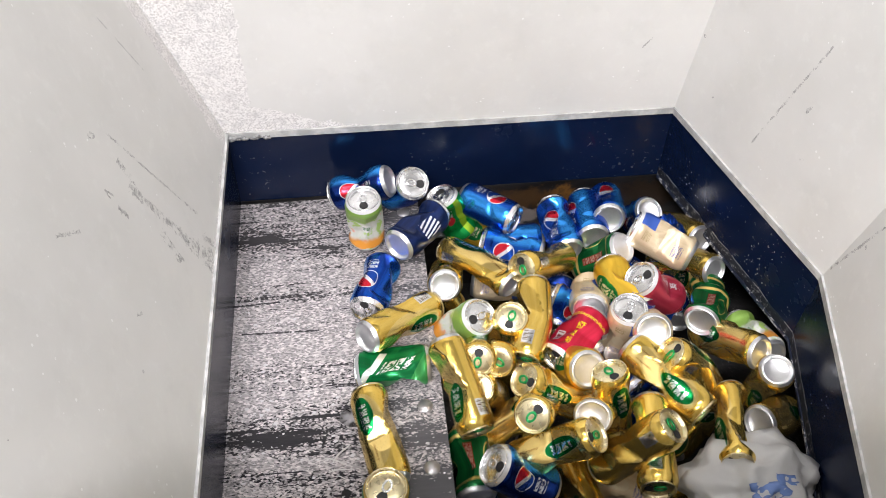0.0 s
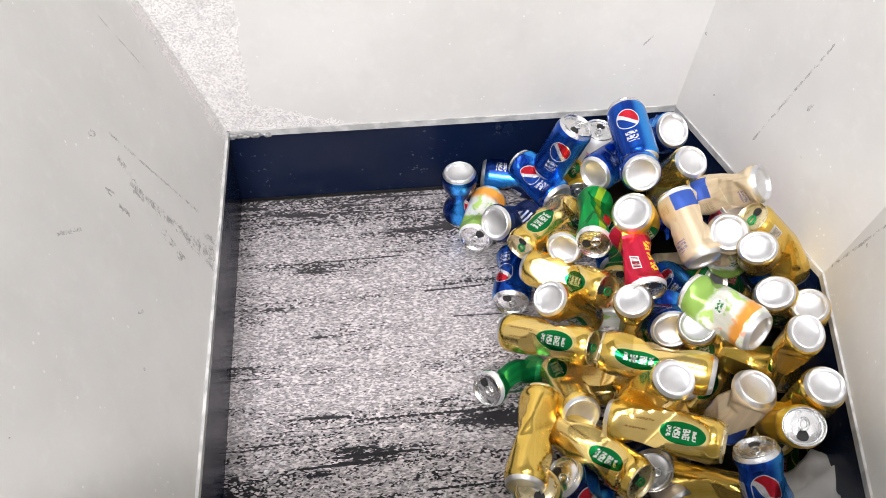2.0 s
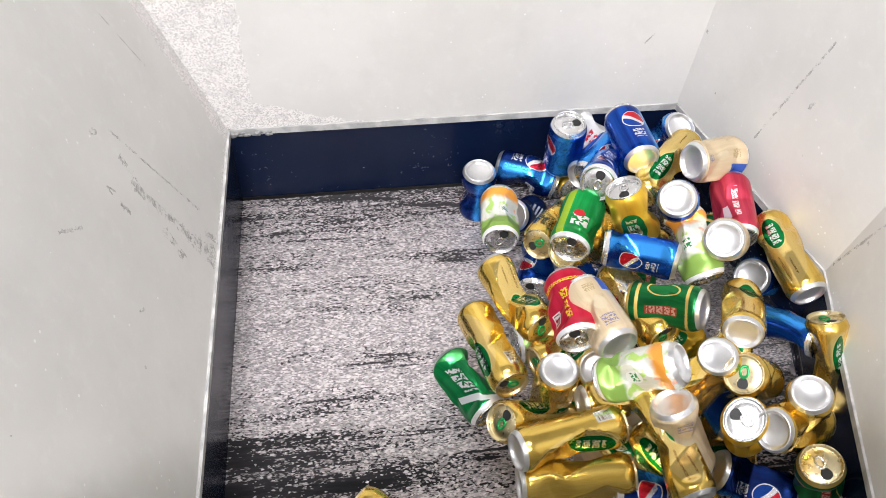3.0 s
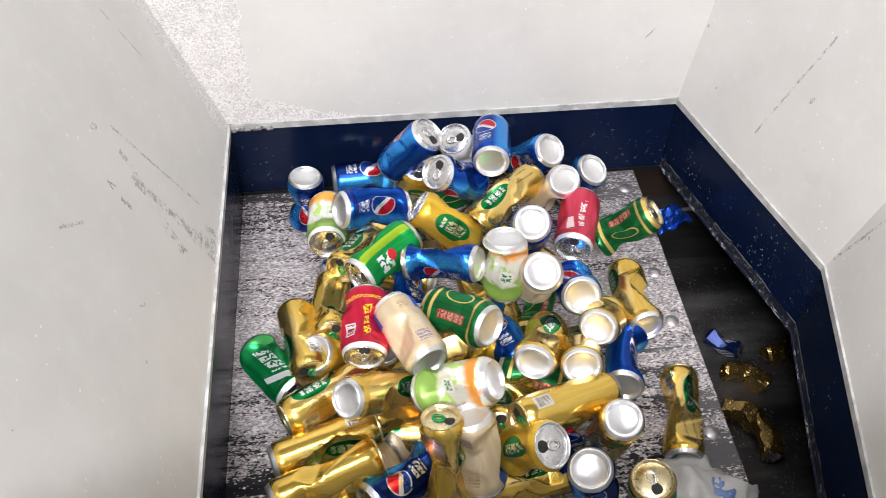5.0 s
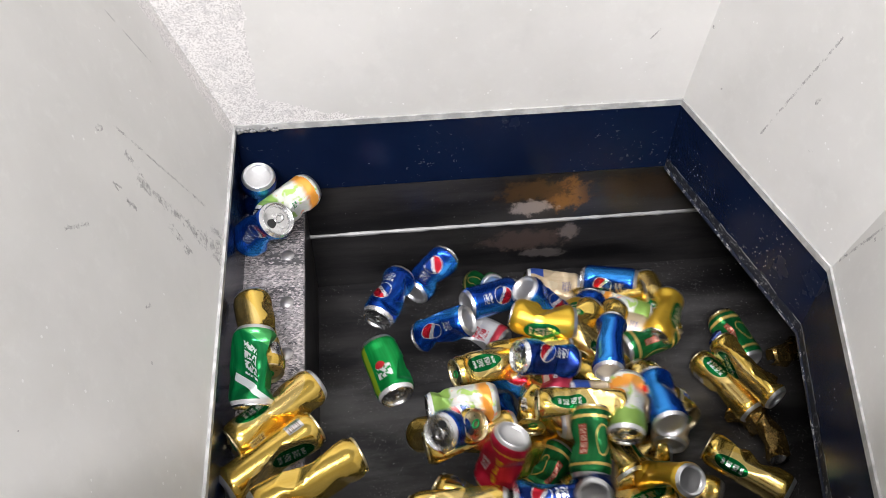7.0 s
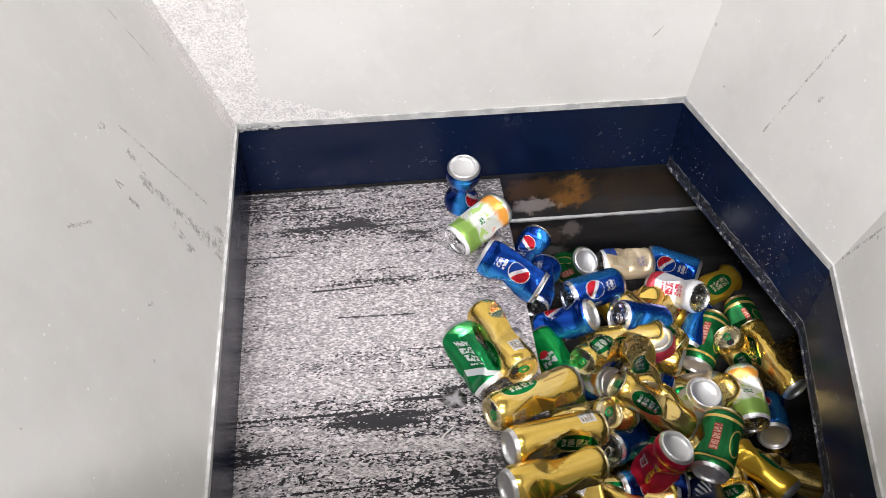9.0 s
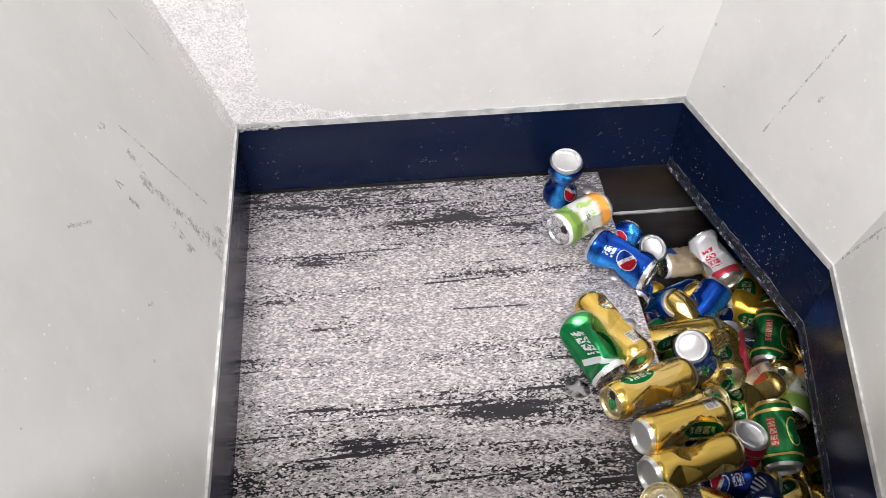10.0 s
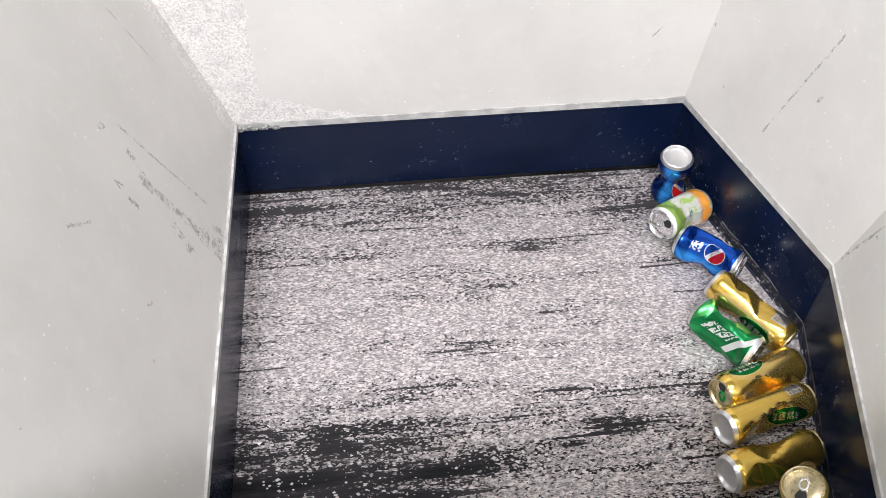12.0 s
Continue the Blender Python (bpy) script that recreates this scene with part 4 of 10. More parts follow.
def motions():
    stroke = ((0, 0.103), (2.7, 0.632), (3.9, 0.867), (4.15, 0.83), (4.5, 0.698), (5, 0.533), (5.5, 0.358), (6, 0.183), (6.5, 0.01), (6.8, -0.095), (7, -0.13), (7.2, -0.105), (8.5, 0.15), (12, 0.836))
    walk(ram, [(t, pose(x, 0, 0)) for t, x in stroke])
    walk(leaf, [(t, pose(x - 0.1457, 0.729, 0.002)) for t, x in stroke])
    walk(cans["pu"], [(0, pose(-0.003, 1.167, 0.080, -120, 35, 60)), (0.25, pose(0.022, 1.154, 0.080, -138, 7, 90)), (0.5, pose(0.060, 1.158, 0.090, -146, 14, 59)), (1, pose(0.122, 1.172, 0.080, -175, -19, 115)), (1.25, pose(0.130, 1.161, 0.075, 174, -10, -170)), (1.5, pose(0.137, 1.151, 0.070, 180, 2, -97)), (1.75, pose(0.156, 1.148, 0.066, 179, 3, -161)), (2, pose(0.175, 1.145, 0.061, 179, 3, 136)), (2.7, pose(0.219, 1.147, 0.061, 176, -2, 132)), (3.33, pose(0.172, 1.139, 0.066, 176, -2, -158)), (3.95, pose(0.125, 1.130, 0.070, 176, -3, -88)), (4.3, pose(0.125, 1.130, 0.070, 176, -3, -88)), (4.5, pose(0.055, 1.130, 0.070, 176, -3, -88)), (5, pose(-0.110, 1.130, 0.070, 176, -3, -88)), (5.25, pose(-0.155, 1.143, 0.073, 170, -5, -150)), (5.5, pose(-0.212, 1.160, 0.070, 179, 10, -81)), (5.75, pose(-0.205, 1.153, 0.080, 166, 1, -148)), (6, pose(-0.197, 1.147, 0.089, 169, -15, 147)), (6.25, pose(-0.208, 1.155, 0.080, 164, 5, -147)), (6.5, pose(-0.220, 1.164, 0.070, -179, 17, -78)), (6.76, pose(-0.211, 1.167, 0.067, 166, 6, -146)), (7.02, pose(-0.202, 1.171, 0.063, 170, -12, 149)), (8.5, pose(0.060, 1.148, 0.061, 176, -5, 137)), (10.5, pose(0.451, 1.147, 0.061, 176, -6, 118)), (11, pose(0.540, 1.146, 0.061, 177, -6, 114)), (11.5, pose(0.560, 1.141, 0.061, 175, -4, 115)), (12, pose(0.560, 1.137, 0.061, 174, -5, 115))])
    walk(cans["pa"], [(0, pose(0.075, 1.166, 0.070, 36, 26, 7)), (0.17, pose(0.093, 1.169, 0.070, 3, 39, -56)), (0.33, pose(0.111, 1.171, 0.070, -25, 21, -116)), (0.42, pose(0.126, 1.168, 0.075, -2, 34, -66)), (0.5, pose(0.141, 1.164, 0.080, 24, 26, -13)), (0.67, pose(0.162, 1.170, 0.078, -15, 33, -79)), (0.83, pose(0.184, 1.175, 0.077, -39, 6, -134)), (1, pose(0.205, 1.181, 0.075, -33, -28, 179)), (1.25, pose(0.212, 1.174, 0.078, -42, 21, -120)), (1.5, pose(0.219, 1.168, 0.080, 12, 44, -29)), (1.67, pose(0.240, 1.174, 0.071, -43, 19, -83)), (1.83, pose(0.261, 1.181, 0.063, -67, -28, -103)), (2, pose(0.282, 1.188, 0.054, -90, -79, -105)), (2.25, pose(0.296, 1.169, 0.068, -76, -4, -124)), (2.5, pose(0.310, 1.150, 0.083, -88, 71, -140)), (2.6, pose(0.313, 1.155, 0.083, -86, -5, -136)), (2.7, pose(0.317, 1.159, 0.083, -90, -82, -131)), (3.95, pose(0.232, 1.193, 0.057, -90, -80, -86)), (4.3, pose(0.232, 1.193, 0.057, -90, -80, -86)), (4.5, pose(0.162, 1.193, 0.057, -90, -80, -86)), (5, pose(-0.003, 1.193, 0.057, -90, -80, -86)), (5.5, pose(-0.126, 1.189, 0.053, -90, -80, -77)), (6, pose(-0.132, 1.124, 0.105, -90, -82, -106)), (6.25, pose(-0.129, 1.123, 0.107, -83, -20, -113)), (6.5, pose(-0.125, 1.121, 0.110, -83, 42, -114)), (6.83, pose(0.088, 0.976, -0.048, -83, -25, -130)), (7.15, pose(0.302, 0.830, -0.207, 13, -76, 128)), (8.5, pose(0.394, 0.830, -0.192, 6, -77, 135)), (12, pose(0.915, 0.830, -0.222, -19, -76, 161))])
    walk(cans["pb"], [(0, pose(0.266, 1.066, -0.012, 90, -47, -111)), (0.5, pose(0.384, 1.126, 0.030, 125, -33, -139)), (1, pose(0.503, 1.039, -0.038, 90, -48, -138)), (2, pose(0.317, 1.125, 0.103, 90, -54, -154)), (2.25, pose(0.371, 1.162, 0.075, 108, 16, -172)), (2.5, pose(0.425, 1.198, 0.046, 110, 88, 179)), (2.57, pose(0.431, 1.189, 0.066, -97, 36, -29)), (2.63, pose(0.438, 1.179, 0.086, -96, -20, -30)), (2.7, pose(0.444, 1.169, 0.106, -90, -76, -35)), (3.95, pose(0.241, 0.992, 0.180, -115, -39, -54)), (4.3, pose(0.241, 0.992, 0.180, -115, -39, -54)), (4.5, pose(0.171, 0.992, 0.180, -115, -39, -54)), (5, pose(0.006, 0.992, 0.180, -115, -39, -54)), (5.5, pose(-0.148, 0.966, 0.180, -56, -35, -114)), (6, pose(-0.177, 0.975, 0.162, -41, -15, -127)), (6.5, pose(-0.192, 0.986, 0.140, -28, 25, -69)), (7.02, pose(-0.186, 1.021, 0.118, -41, -11, -132)), (8.5, pose(0.121, 0.941, 0.060, -121, -50, -97)), (9, pose(0.223, 0.936, 0.060, -116, -50, -103)), (10.5, pose(0.518, 0.966, 0.035, -89, -49, -139)), (11, pose(0.580, 0.961, 0.036, -94, -47, -127)), (11.5, pose(0.582, 0.962, 0.035, -90, -48, -134)), (12, pose(0.583, 0.962, 0.035, -89, -48, -136))])
    walk(cans["pc"], [(0, pose(0.235, 1.155, 0.016, -90, 78, -130)), (0.5, pose(0.318, 1.138, 0.110, -110, 47, -97)), (1, pose(0.394, 1.193, 0.130, -89, 50, -103)), (1.5, pose(0.359, 1.181, 0.149, -90, 75, -56)), (1.75, pose(0.356, 1.157, 0.159, -61, 24, -79)), (2, pose(0.353, 1.133, 0.170, -19, -9, -121)), (2.35, pose(0.359, 1.141, 0.166, -6, 1, -50)), (2.7, pose(0.366, 1.148, 0.161, 8, -8, 20)), (3.95, pose(0.313, 1.123, 0.180, -15, 34, -41)), (4.3, pose(0.313, 1.123, 0.180, -15, 34, -41)), (4.5, pose(0.243, 1.123, 0.180, -15, 34, -41)), (5, pose(0.078, 1.123, 0.180, -15, 34, -41)), (5.25, pose(0.011, 1.136, 0.175, 5, 19, 2)), (5.38, pose(-0.020, 1.128, 0.182, 0, 12, -43)), (5.5, pose(-0.050, 1.120, 0.190, 2, 4, -86)), (5.75, pose(-0.068, 1.140, 0.176, 8, -6, -17)), (6, pose(-0.086, 1.160, 0.162, 1, -15, 52)), (6.5, pose(-0.076, 1.141, 0.150, 10, -19, 22)), (7.15, pose(0.162, 0.667, -0.081, -24, -51, 71)), (8.5, pose(0.292, 0.667, -0.066, -24, -51, 71)), (9, pose(0.393, 0.710, -0.150, -26, -50, 71)), (9.5, pose(0.482, 0.712, -0.160, -22, -49, 70)), (9.75, pose(0.512, 0.771, -0.120, -170, -57, -114)), (10, pose(0.542, 0.829, -0.080, -156, 13, -84)), (11, pose(0.729, 0.771, -0.135, -170, -57, -114)), (12, pose(0.915, 0.712, -0.190, -22, -49, 70))])
    walk(cans["pd"], [(0, pose(0.420, 1.117, 0.010, -95, 11, -4)), (0.25, pose(0.429, 1.111, 0.040, -81, -57, -17)), (0.5, pose(0.438, 1.105, 0.070, 67, -51, -163)), (0.75, pose(0.434, 1.086, 0.147, 83, -69, -125)), (1, pose(0.428, 1.056, 0.200, 112, -5, -136)), (1.25, pose(0.448, 1.079, 0.208, 87, -55, -153)), (1.5, pose(0.468, 1.101, 0.217, -90, -72, -6)), (2, pose(0.446, 1.060, 0.255, 62, -64, -153)), (2.7, pose(0.450, 1.068, 0.242, -73, -82, -11)), (3.95, pose(0.452, 1.103, 0.200, 115, -65, 148)), (4.3, pose(0.452, 1.103, 0.200, 115, -65, 148)), (4.5, pose(0.382, 1.103, 0.200, 115, -65, 148)), (5, pose(0.217, 1.103, 0.200, 115, -65, 148)), (5.5, pose(0.100, 1.097, 0.210, 139, -77, 118)), (6, pose(0.087, 1.123, 0.180, -103, -33, -11)), (6.25, pose(0.101, 1.142, 0.105, -124, 2, -32)), (6.5, pose(0.116, 1.161, 0.030, -160, 23, -68)), (6.83, pose(0.181, 1.106, -0.087, -129, -21, -50)), (7.15, pose(0.247, 1.050, -0.205, -90, -67, -62)), (7.6, pose(0.270, 1.043, -0.177, -146, -27, 14)), (8.05, pose(0.293, 1.035, -0.148, -140, 24, 45)), (8.5, pose(0.315, 1.028, -0.120, -82, 55, 116)), (8.59, pose(0.344, 1.034, -0.143, -124, 34, 38)), (8.67, pose(0.372, 1.041, -0.167, -120, -2, -8)), (8.83, pose(0.390, 1.032, -0.143, -123, 34, 37)), (9, pose(0.408, 1.023, -0.120, -81, 55, 115)), (9.25, pose(0.473, 1.050, -0.160, -63, 18, -172)), (9.5, pose(0.538, 1.078, -0.200, -90, -11, -112)), (10, pose(0.609, 1.068, -0.236, -90, -23, -70)), (12, pose(0.985, 1.068, -0.262, -90, -28, -70))])
    walk(cans["pf"], [(0, pose(0.459, 1.133, 0.020, 143, -63, 118)), (0.25, pose(0.481, 1.123, 0.027, 37, -39, 169)), (0.5, pose(0.499, 1.126, 0.070, 137, -52, 128)), (0.75, pose(0.475, 1.022, 0.125, 20, -60, -177)), (1, pose(0.450, 0.919, 0.180, -54, -29, -171)), (1.5, pose(0.417, 0.942, 0.230, -72, -42, -164)), (1.75, pose(0.447, 0.995, 0.212, -130, -10, -93)), (2, pose(0.447, 1.013, 0.230, -134, 45, -47)), (2.23, pose(0.430, 1.011, 0.226, -172, -0, -80)), (2.37, pose(0.422, 1.013, 0.223, -142, -37, -24)), (2.5, pose(0.415, 1.014, 0.221, 158, -71, 95)), (2.57, pose(0.409, 1.011, 0.221, -138, -77, 87)), (2.63, pose(0.403, 1.007, 0.221, -53, -77, 58)), (2.7, pose(0.397, 1.003, 0.221, 9, -71, 53)), (3.95, pose(0.388, 1.059, 0.170, -24, -45, 63)), (4.3, pose(0.388, 1.059, 0.170, -24, -45, 63)), (4.5, pose(0.318, 1.059, 0.170, -24, -45, 63)), (5, pose(0.153, 1.059, 0.170, -24, -45, 63)), (5.5, pose(0.038, 1.052, 0.170, 25, -62, 5)), (6, pose(0.024, 1.090, 0.153, 42, -10, -29)), (6.12, pose(0.065, 1.074, 0.095, 24, 13, -2)), (6.25, pose(0.105, 1.057, 0.036, 18, 42, 23)), (6.5, pose(0.185, 1.023, -0.080, 117, 65, 169)), (6.83, pose(0.147, 1.000, -0.123, 144, 5, -150)), (7.15, pose(0.108, 0.976, -0.165, 128, -57, -119)), (7.83, pose(0.174, 0.957, -0.133, -151, -64, 150)), (8.5, pose(0.241, 0.938, -0.100, -121, -32, 109)), (8.75, pose(0.292, 0.955, -0.125, -159, -62, 151)), (9, pose(0.333, 0.935, -0.100, -133, -32, 107)), (9.25, pose(0.391, 0.972, -0.130, -172, -43, 162)), (9.5, pose(0.448, 1.010, -0.160, 154, -25, -149)), (10, pose(0.555, 1.007, -0.192, 159, -5, -155)), (12, pose(0.933, 1.007, -0.222, 160, -8, -162))])
    walk(cans["pg"], [(0, pose(0.365, 0.902, 0.005, 90, -12, -132)), (1, pose(0.448, 0.888, 0.060, 90, -9, -132)), (1.5, pose(0.472, 0.877, 0.072, 125, 51, -115)), (2, pose(0.496, 0.865, 0.085, -117, 48, -9)), (2.35, pose(0.482, 0.900, 0.092, 130, 50, -104)), (2.5, pose(0.410, 0.855, 0.184, -127, 32, -1)), (2.6, pose(0.421, 0.859, 0.184, 138, 50, -85)), (2.7, pose(0.431, 0.862, 0.184, 90, -6, -119)), (3.95, pose(0.343, 0.860, 0.190, 104, 21, -110)), (4.3, pose(0.343, 0.860, 0.190, 104, 21, -110)), (4.5, pose(0.273, 0.860, 0.190, 104, 21, -110)), (5, pose(0.108, 0.860, 0.190, 104, 21, -110)), (5.5, pose(-0.010, 0.881, 0.200, 94, 3, -49)), (6, pose(-0.031, 0.879, 0.190, 108, 17, -62)), (6.5, pose(-0.002, 0.899, 0.180, 89, 25, -52)), (6.83, pose(0.136, 0.876, -0.086, 83, -6, -7)), (7.15, pose(0.274, 0.772, -0.262, 90, -3, 32)), (8.5, pose(0.374, 0.772, -0.254, 90, -76, 32)), (12, pose(0.912, 0.772, -0.262, 90, -89, 32))])
    walk(cans["pj"], [(0, pose(0.361, 1.098, 0.010, 84, -40, -171)), (0.17, pose(0.392, 1.117, 0.010, 78, 18, -172)), (0.33, pose(0.422, 1.136, 0.010, 52, 75, 164)), (0.5, pose(0.452, 1.154, 0.010, -90, 44, 24)), (0.75, pose(0.451, 1.139, 0.065, -90, 44, 67)), (1, pose(0.465, 1.165, 0.080, -133, 28, 46)), (1.25, pose(0.423, 1.115, 0.145, -130, -31, 9)), (1.5, pose(0.382, 1.064, 0.210, -52, -56, -88)), (1.58, pose(0.398, 1.082, 0.193, -147, -35, 23)), (1.67, pose(0.415, 1.099, 0.176, -151, 30, 58)), (1.83, pose(0.419, 1.080, 0.186, -152, -20, 25)), (2, pose(0.424, 1.062, 0.196, -105, -56, -38)), (2.23, pose(0.417, 1.069, 0.192, -154, -20, 26)), (2.47, pose(0.410, 1.076, 0.189, -156, 32, 57)), (2.7, pose(0.404, 1.083, 0.186, -90, 66, 142)), (3.33, pose(0.468, 1.105, 0.163, -141, 42, 65)), (3.95, pose(0.533, 1.128, 0.140, -140, 6, 32)), (4.3, pose(0.533, 1.128, 0.140, -140, 6, 32)), (4.5, pose(0.463, 1.128, 0.140, -140, 6, 32)), (5, pose(0.298, 1.128, 0.140, -140, 6, 32)), (5.5, pose(0.176, 1.137, 0.130, -140, 3, 33)), (6, pose(0.158, 1.130, 0.130, -121, 31, 37)), (6.25, pose(0.162, 1.030, 0.013, -120, -25, 50)), (6.5, pose(0.156, 0.932, -0.100, 60, -86, -154)), (6.83, pose(0.347, 1.044, -0.173, -120, -22, 47)), (7.15, pose(0.539, 1.156, -0.245, -90, 44, 76)), (8.5, pose(0.569, 1.156, -0.230, -90, 43, 76)), (9, pose(0.628, 1.161, -0.234, -90, 42, 61)), (9.5, pose(0.700, 1.176, -0.250, -90, 41, 59)), (12, pose(1.024, 1.176, -0.262, -90, 38, 59))])
    walk(cans["pk"], [(0, pose(0.543, 1.166, -0.050, 147, 8, -159)), (0.33, pose(0.543, 1.135, 0.014, 176, 19, -106)), (0.42, pose(0.562, 1.166, -0.003, 145, 11, -158)), (0.5, pose(0.582, 1.197, -0.020, 130, -16, 160)), (0.58, pose(0.562, 1.151, 0.029, 159, 21, -132)), (0.67, pose(0.542, 1.105, 0.079, -158, 3, -55)), (1, pose(0.520, 1.061, 0.150, -180, 30, -116)), (1.33, pose(0.535, 1.088, 0.163, -158, 8, -56)), (1.67, pose(0.529, 1.103, 0.184, 171, 26, -111)), (2, pose(0.522, 1.117, 0.204, 138, 10, -168)), (2.23, pose(0.526, 1.123, 0.201, 160, 36, -113)), (2.47, pose(0.529, 1.129, 0.197, -161, 30, -45)), (2.7, pose(0.532, 1.135, 0.194, -149, -0, 5)), (3.95, pose(0.577, 1.138, 0.070, -149, -4, 34)), (4.3, pose(0.577, 1.138, 0.070, -149, -4, 34)), (4.5, pose(0.560, 1.138, 0.070, -149, -4, 34)), (5, pose(0.395, 1.138, 0.070, -149, -4, 34)), (5.25, pose(0.331, 1.138, 0.068, -142, -42, -29)), (5.5, pose(0.267, 1.138, 0.067, -90, -42, -126)), (6, pose(0.213, 0.891, 0.063, -59, -45, -176)), (6.25, pose(0.271, 0.808, -0.078, -105, -24, -104)), (6.5, pose(0.330, 0.725, -0.220, -109, 18, -60)), (6.83, pose(0.353, 0.813, -0.241, -113, -20, -88)), (7.15, pose(0.377, 0.901, -0.262, -90, -53, -130)), (8.5, pose(0.450, 0.901, -0.261, -90, -52, -130)), (12, pose(0.900, 0.901, -0.262, -90, -45, -130))])
    walk(cans["pm"], [(0, pose(0.280, 1.121, -0.045, 90, -29, -90)), (0.25, pose(0.243, 1.054, 0.008, 55, 42, -113)), (0.38, pose(0.224, 1.020, 0.034, -3, 59, -168)), (0.5, pose(0.205, 0.987, 0.060, -56, 38, 142)), (0.62, pose(0.213, 0.979, 0.059, -60, -23, 109)), (0.75, pose(0.220, 0.972, 0.058, 13, -63, 19)), (1, pose(0.222, 0.922, 0.100, -66, -34, 114)), (1.25, pose(0.246, 0.931, 0.076, 8, -58, 27)), (1.38, pose(0.246, 0.917, 0.088, -61, -19, 123)), (1.5, pose(0.246, 0.903, 0.100, -45, 41, 174)), (1.58, pose(0.270, 0.922, 0.070, 59, 68, -76)), (1.67, pose(0.294, 0.940, 0.040, 96, 16, -31)), (1.83, pose(0.318, 0.940, 0.029, 156, 37, -4)), (2, pose(0.342, 0.940, 0.017, -139, 25, 30)), (2.23, pose(0.348, 0.920, 0.027, 161, 40, -27)), (2.47, pose(0.355, 0.899, 0.037, 114, 8, -69)), (2.7, pose(0.361, 0.879, 0.047, 90, -39, -84)), (3.33, pose(0.450, 0.823, 0.071, 90, -39, -125)), (3.64, pose(0.444, 0.818, 0.060, 104, 36, -136)), (3.95, pose(0.437, 0.812, 0.050, -76, 68, 33)), (4.3, pose(0.437, 0.812, 0.050, -76, 68, 33)), (4.5, pose(0.367, 0.812, 0.050, -76, 68, 33)), (5, pose(0.202, 0.812, 0.050, -76, 68, 33)), (5.17, pose(0.154, 0.806, 0.063, 84, 55, -168)), (5.33, pose(0.107, 0.801, 0.077, 89, -0, -162)), (5.5, pose(0.055, 0.769, 0.130, 121, -71, 167)), (6, pose(0.061, 0.764, 0.123, 90, -51, -154)), (6.17, pose(0.066, 0.766, 0.126, 94, 8, -154)), (6.33, pose(0.070, 0.768, 0.128, 104, 67, -145)), (6.5, pose(0.074, 0.769, 0.130, -95, 52, 15)), (6.72, pose(0.236, 0.763, 0.039, 93, 72, -170)), (6.93, pose(0.398, 0.756, -0.052, 100, 16, -179)), (7.15, pose(0.560, 0.750, -0.143, 118, -37, 163)), (8.5, pose(0.584, 0.750, -0.128, 118, -36, 164)), (9, pose(0.715, 0.783, -0.250, 123, -43, 137)), (12, pose(1.006, 0.783, -0.262, 118, -31, 145))])
    walk(cans["pq"], [(0, pose(0.009, 0.967, 0.035, -90, -73, 161)), (0.5, pose(0.075, 0.968, 0.035, -90, -63, 170)), (1, pose(0.134, 0.938, 0.061, -82, -71, 149)), (1.5, pose(0.188, 0.961, 0.036, -94, -65, 163)), (2, pose(0.246, 0.957, 0.036, -95, -57, 171)), (2.7, pose(0.305, 0.967, 0.035, -90, -50, 172)), (3.95, pose(0.203, 0.993, 0.035, 90, -84, -63)), (4.3, pose(0.203, 0.993, 0.035, 90, -84, -63)), (4.5, pose(0.133, 0.993, 0.035, 90, -84, -63)), (5, pose(-0.032, 0.993, 0.035, 90, -84, -63)), (5.5, pose(-0.140, 0.988, 0.044, 90, -82, -63)), (6, pose(-0.157, 0.992, 0.046, 90, -82, -63)), (6.5, pose(-0.162, 0.998, 0.042, 90, -82, -63)), (7.15, pose(0.074, 1.049, -0.133, -90, -72, 157)), (8.5, pose(0.226, 1.049, -0.118, -90, -67, 157)), (9, pose(0.308, 1.046, -0.121, -90, -65, 156)), (12, pose(0.913, 1.046, -0.151, -90, -41, 156))])
    walk(cans["ph"], [(0, pose(0.197, 0.590, 0.030, 38, -42, -61)), (0.17, pose(0.205, 0.599, 0.043, 14, -8, -88)), (0.33, pose(0.213, 0.608, 0.057, -22, 9, -125)), (0.5, pose(0.221, 0.616, 0.070, -60, -1, -165)), (0.67, pose(0.246, 0.596, 0.077, -14, -9, -136)), (0.83, pose(0.272, 0.575, 0.084, 28, -36, -119)), (1, pose(0.298, 0.555, 0.091, 90, -64, -136)), (1.33, pose(0.289, 0.549, 0.081, -87, -66, 74)), (1.67, pose(0.281, 0.542, 0.070, -62, -19, 88)), (2, pose(0.272, 0.536, 0.060, -27, 17, 121)), (2.23, pose(0.308, 0.526, 0.071, -55, -22, 92)), (2.47, pose(0.343, 0.516, 0.082, -68, -69, 72)), (2.7, pose(0.379, 0.506, 0.093, 90, -63, -114)), (3.95, pose(0.253, 0.559, 0.081, 90, -70, -56)), (4.3, pose(0.253, 0.559, 0.081, 90, -70, -56)), (4.5, pose(0.183, 0.559, 0.081, 90, -70, -56)), (5, pose(0.018, 0.559, 0.081, 90, -70, -56)), (5.5, pose(-0.025, 0.555, 0.078, 90, -67, -70)), (6, pose(-0.024, 0.557, 0.095, 90, -68, -60)), (6.25, pose(-0.018, 0.556, 0.098, -134, -56, 133)), (6.5, pose(-0.011, 0.555, 0.100, -147, -6, 104)), (6.83, pose(0.144, 0.588, -0.032, -144, -55, 128)), (7.15, pose(0.299, 0.622, -0.164, 90, -69, -86)), (8.5, pose(0.392, 0.622, -0.149, 90, -69, -86)), (12, pose(0.919, 0.622, -0.179, 90, -70, -86))])
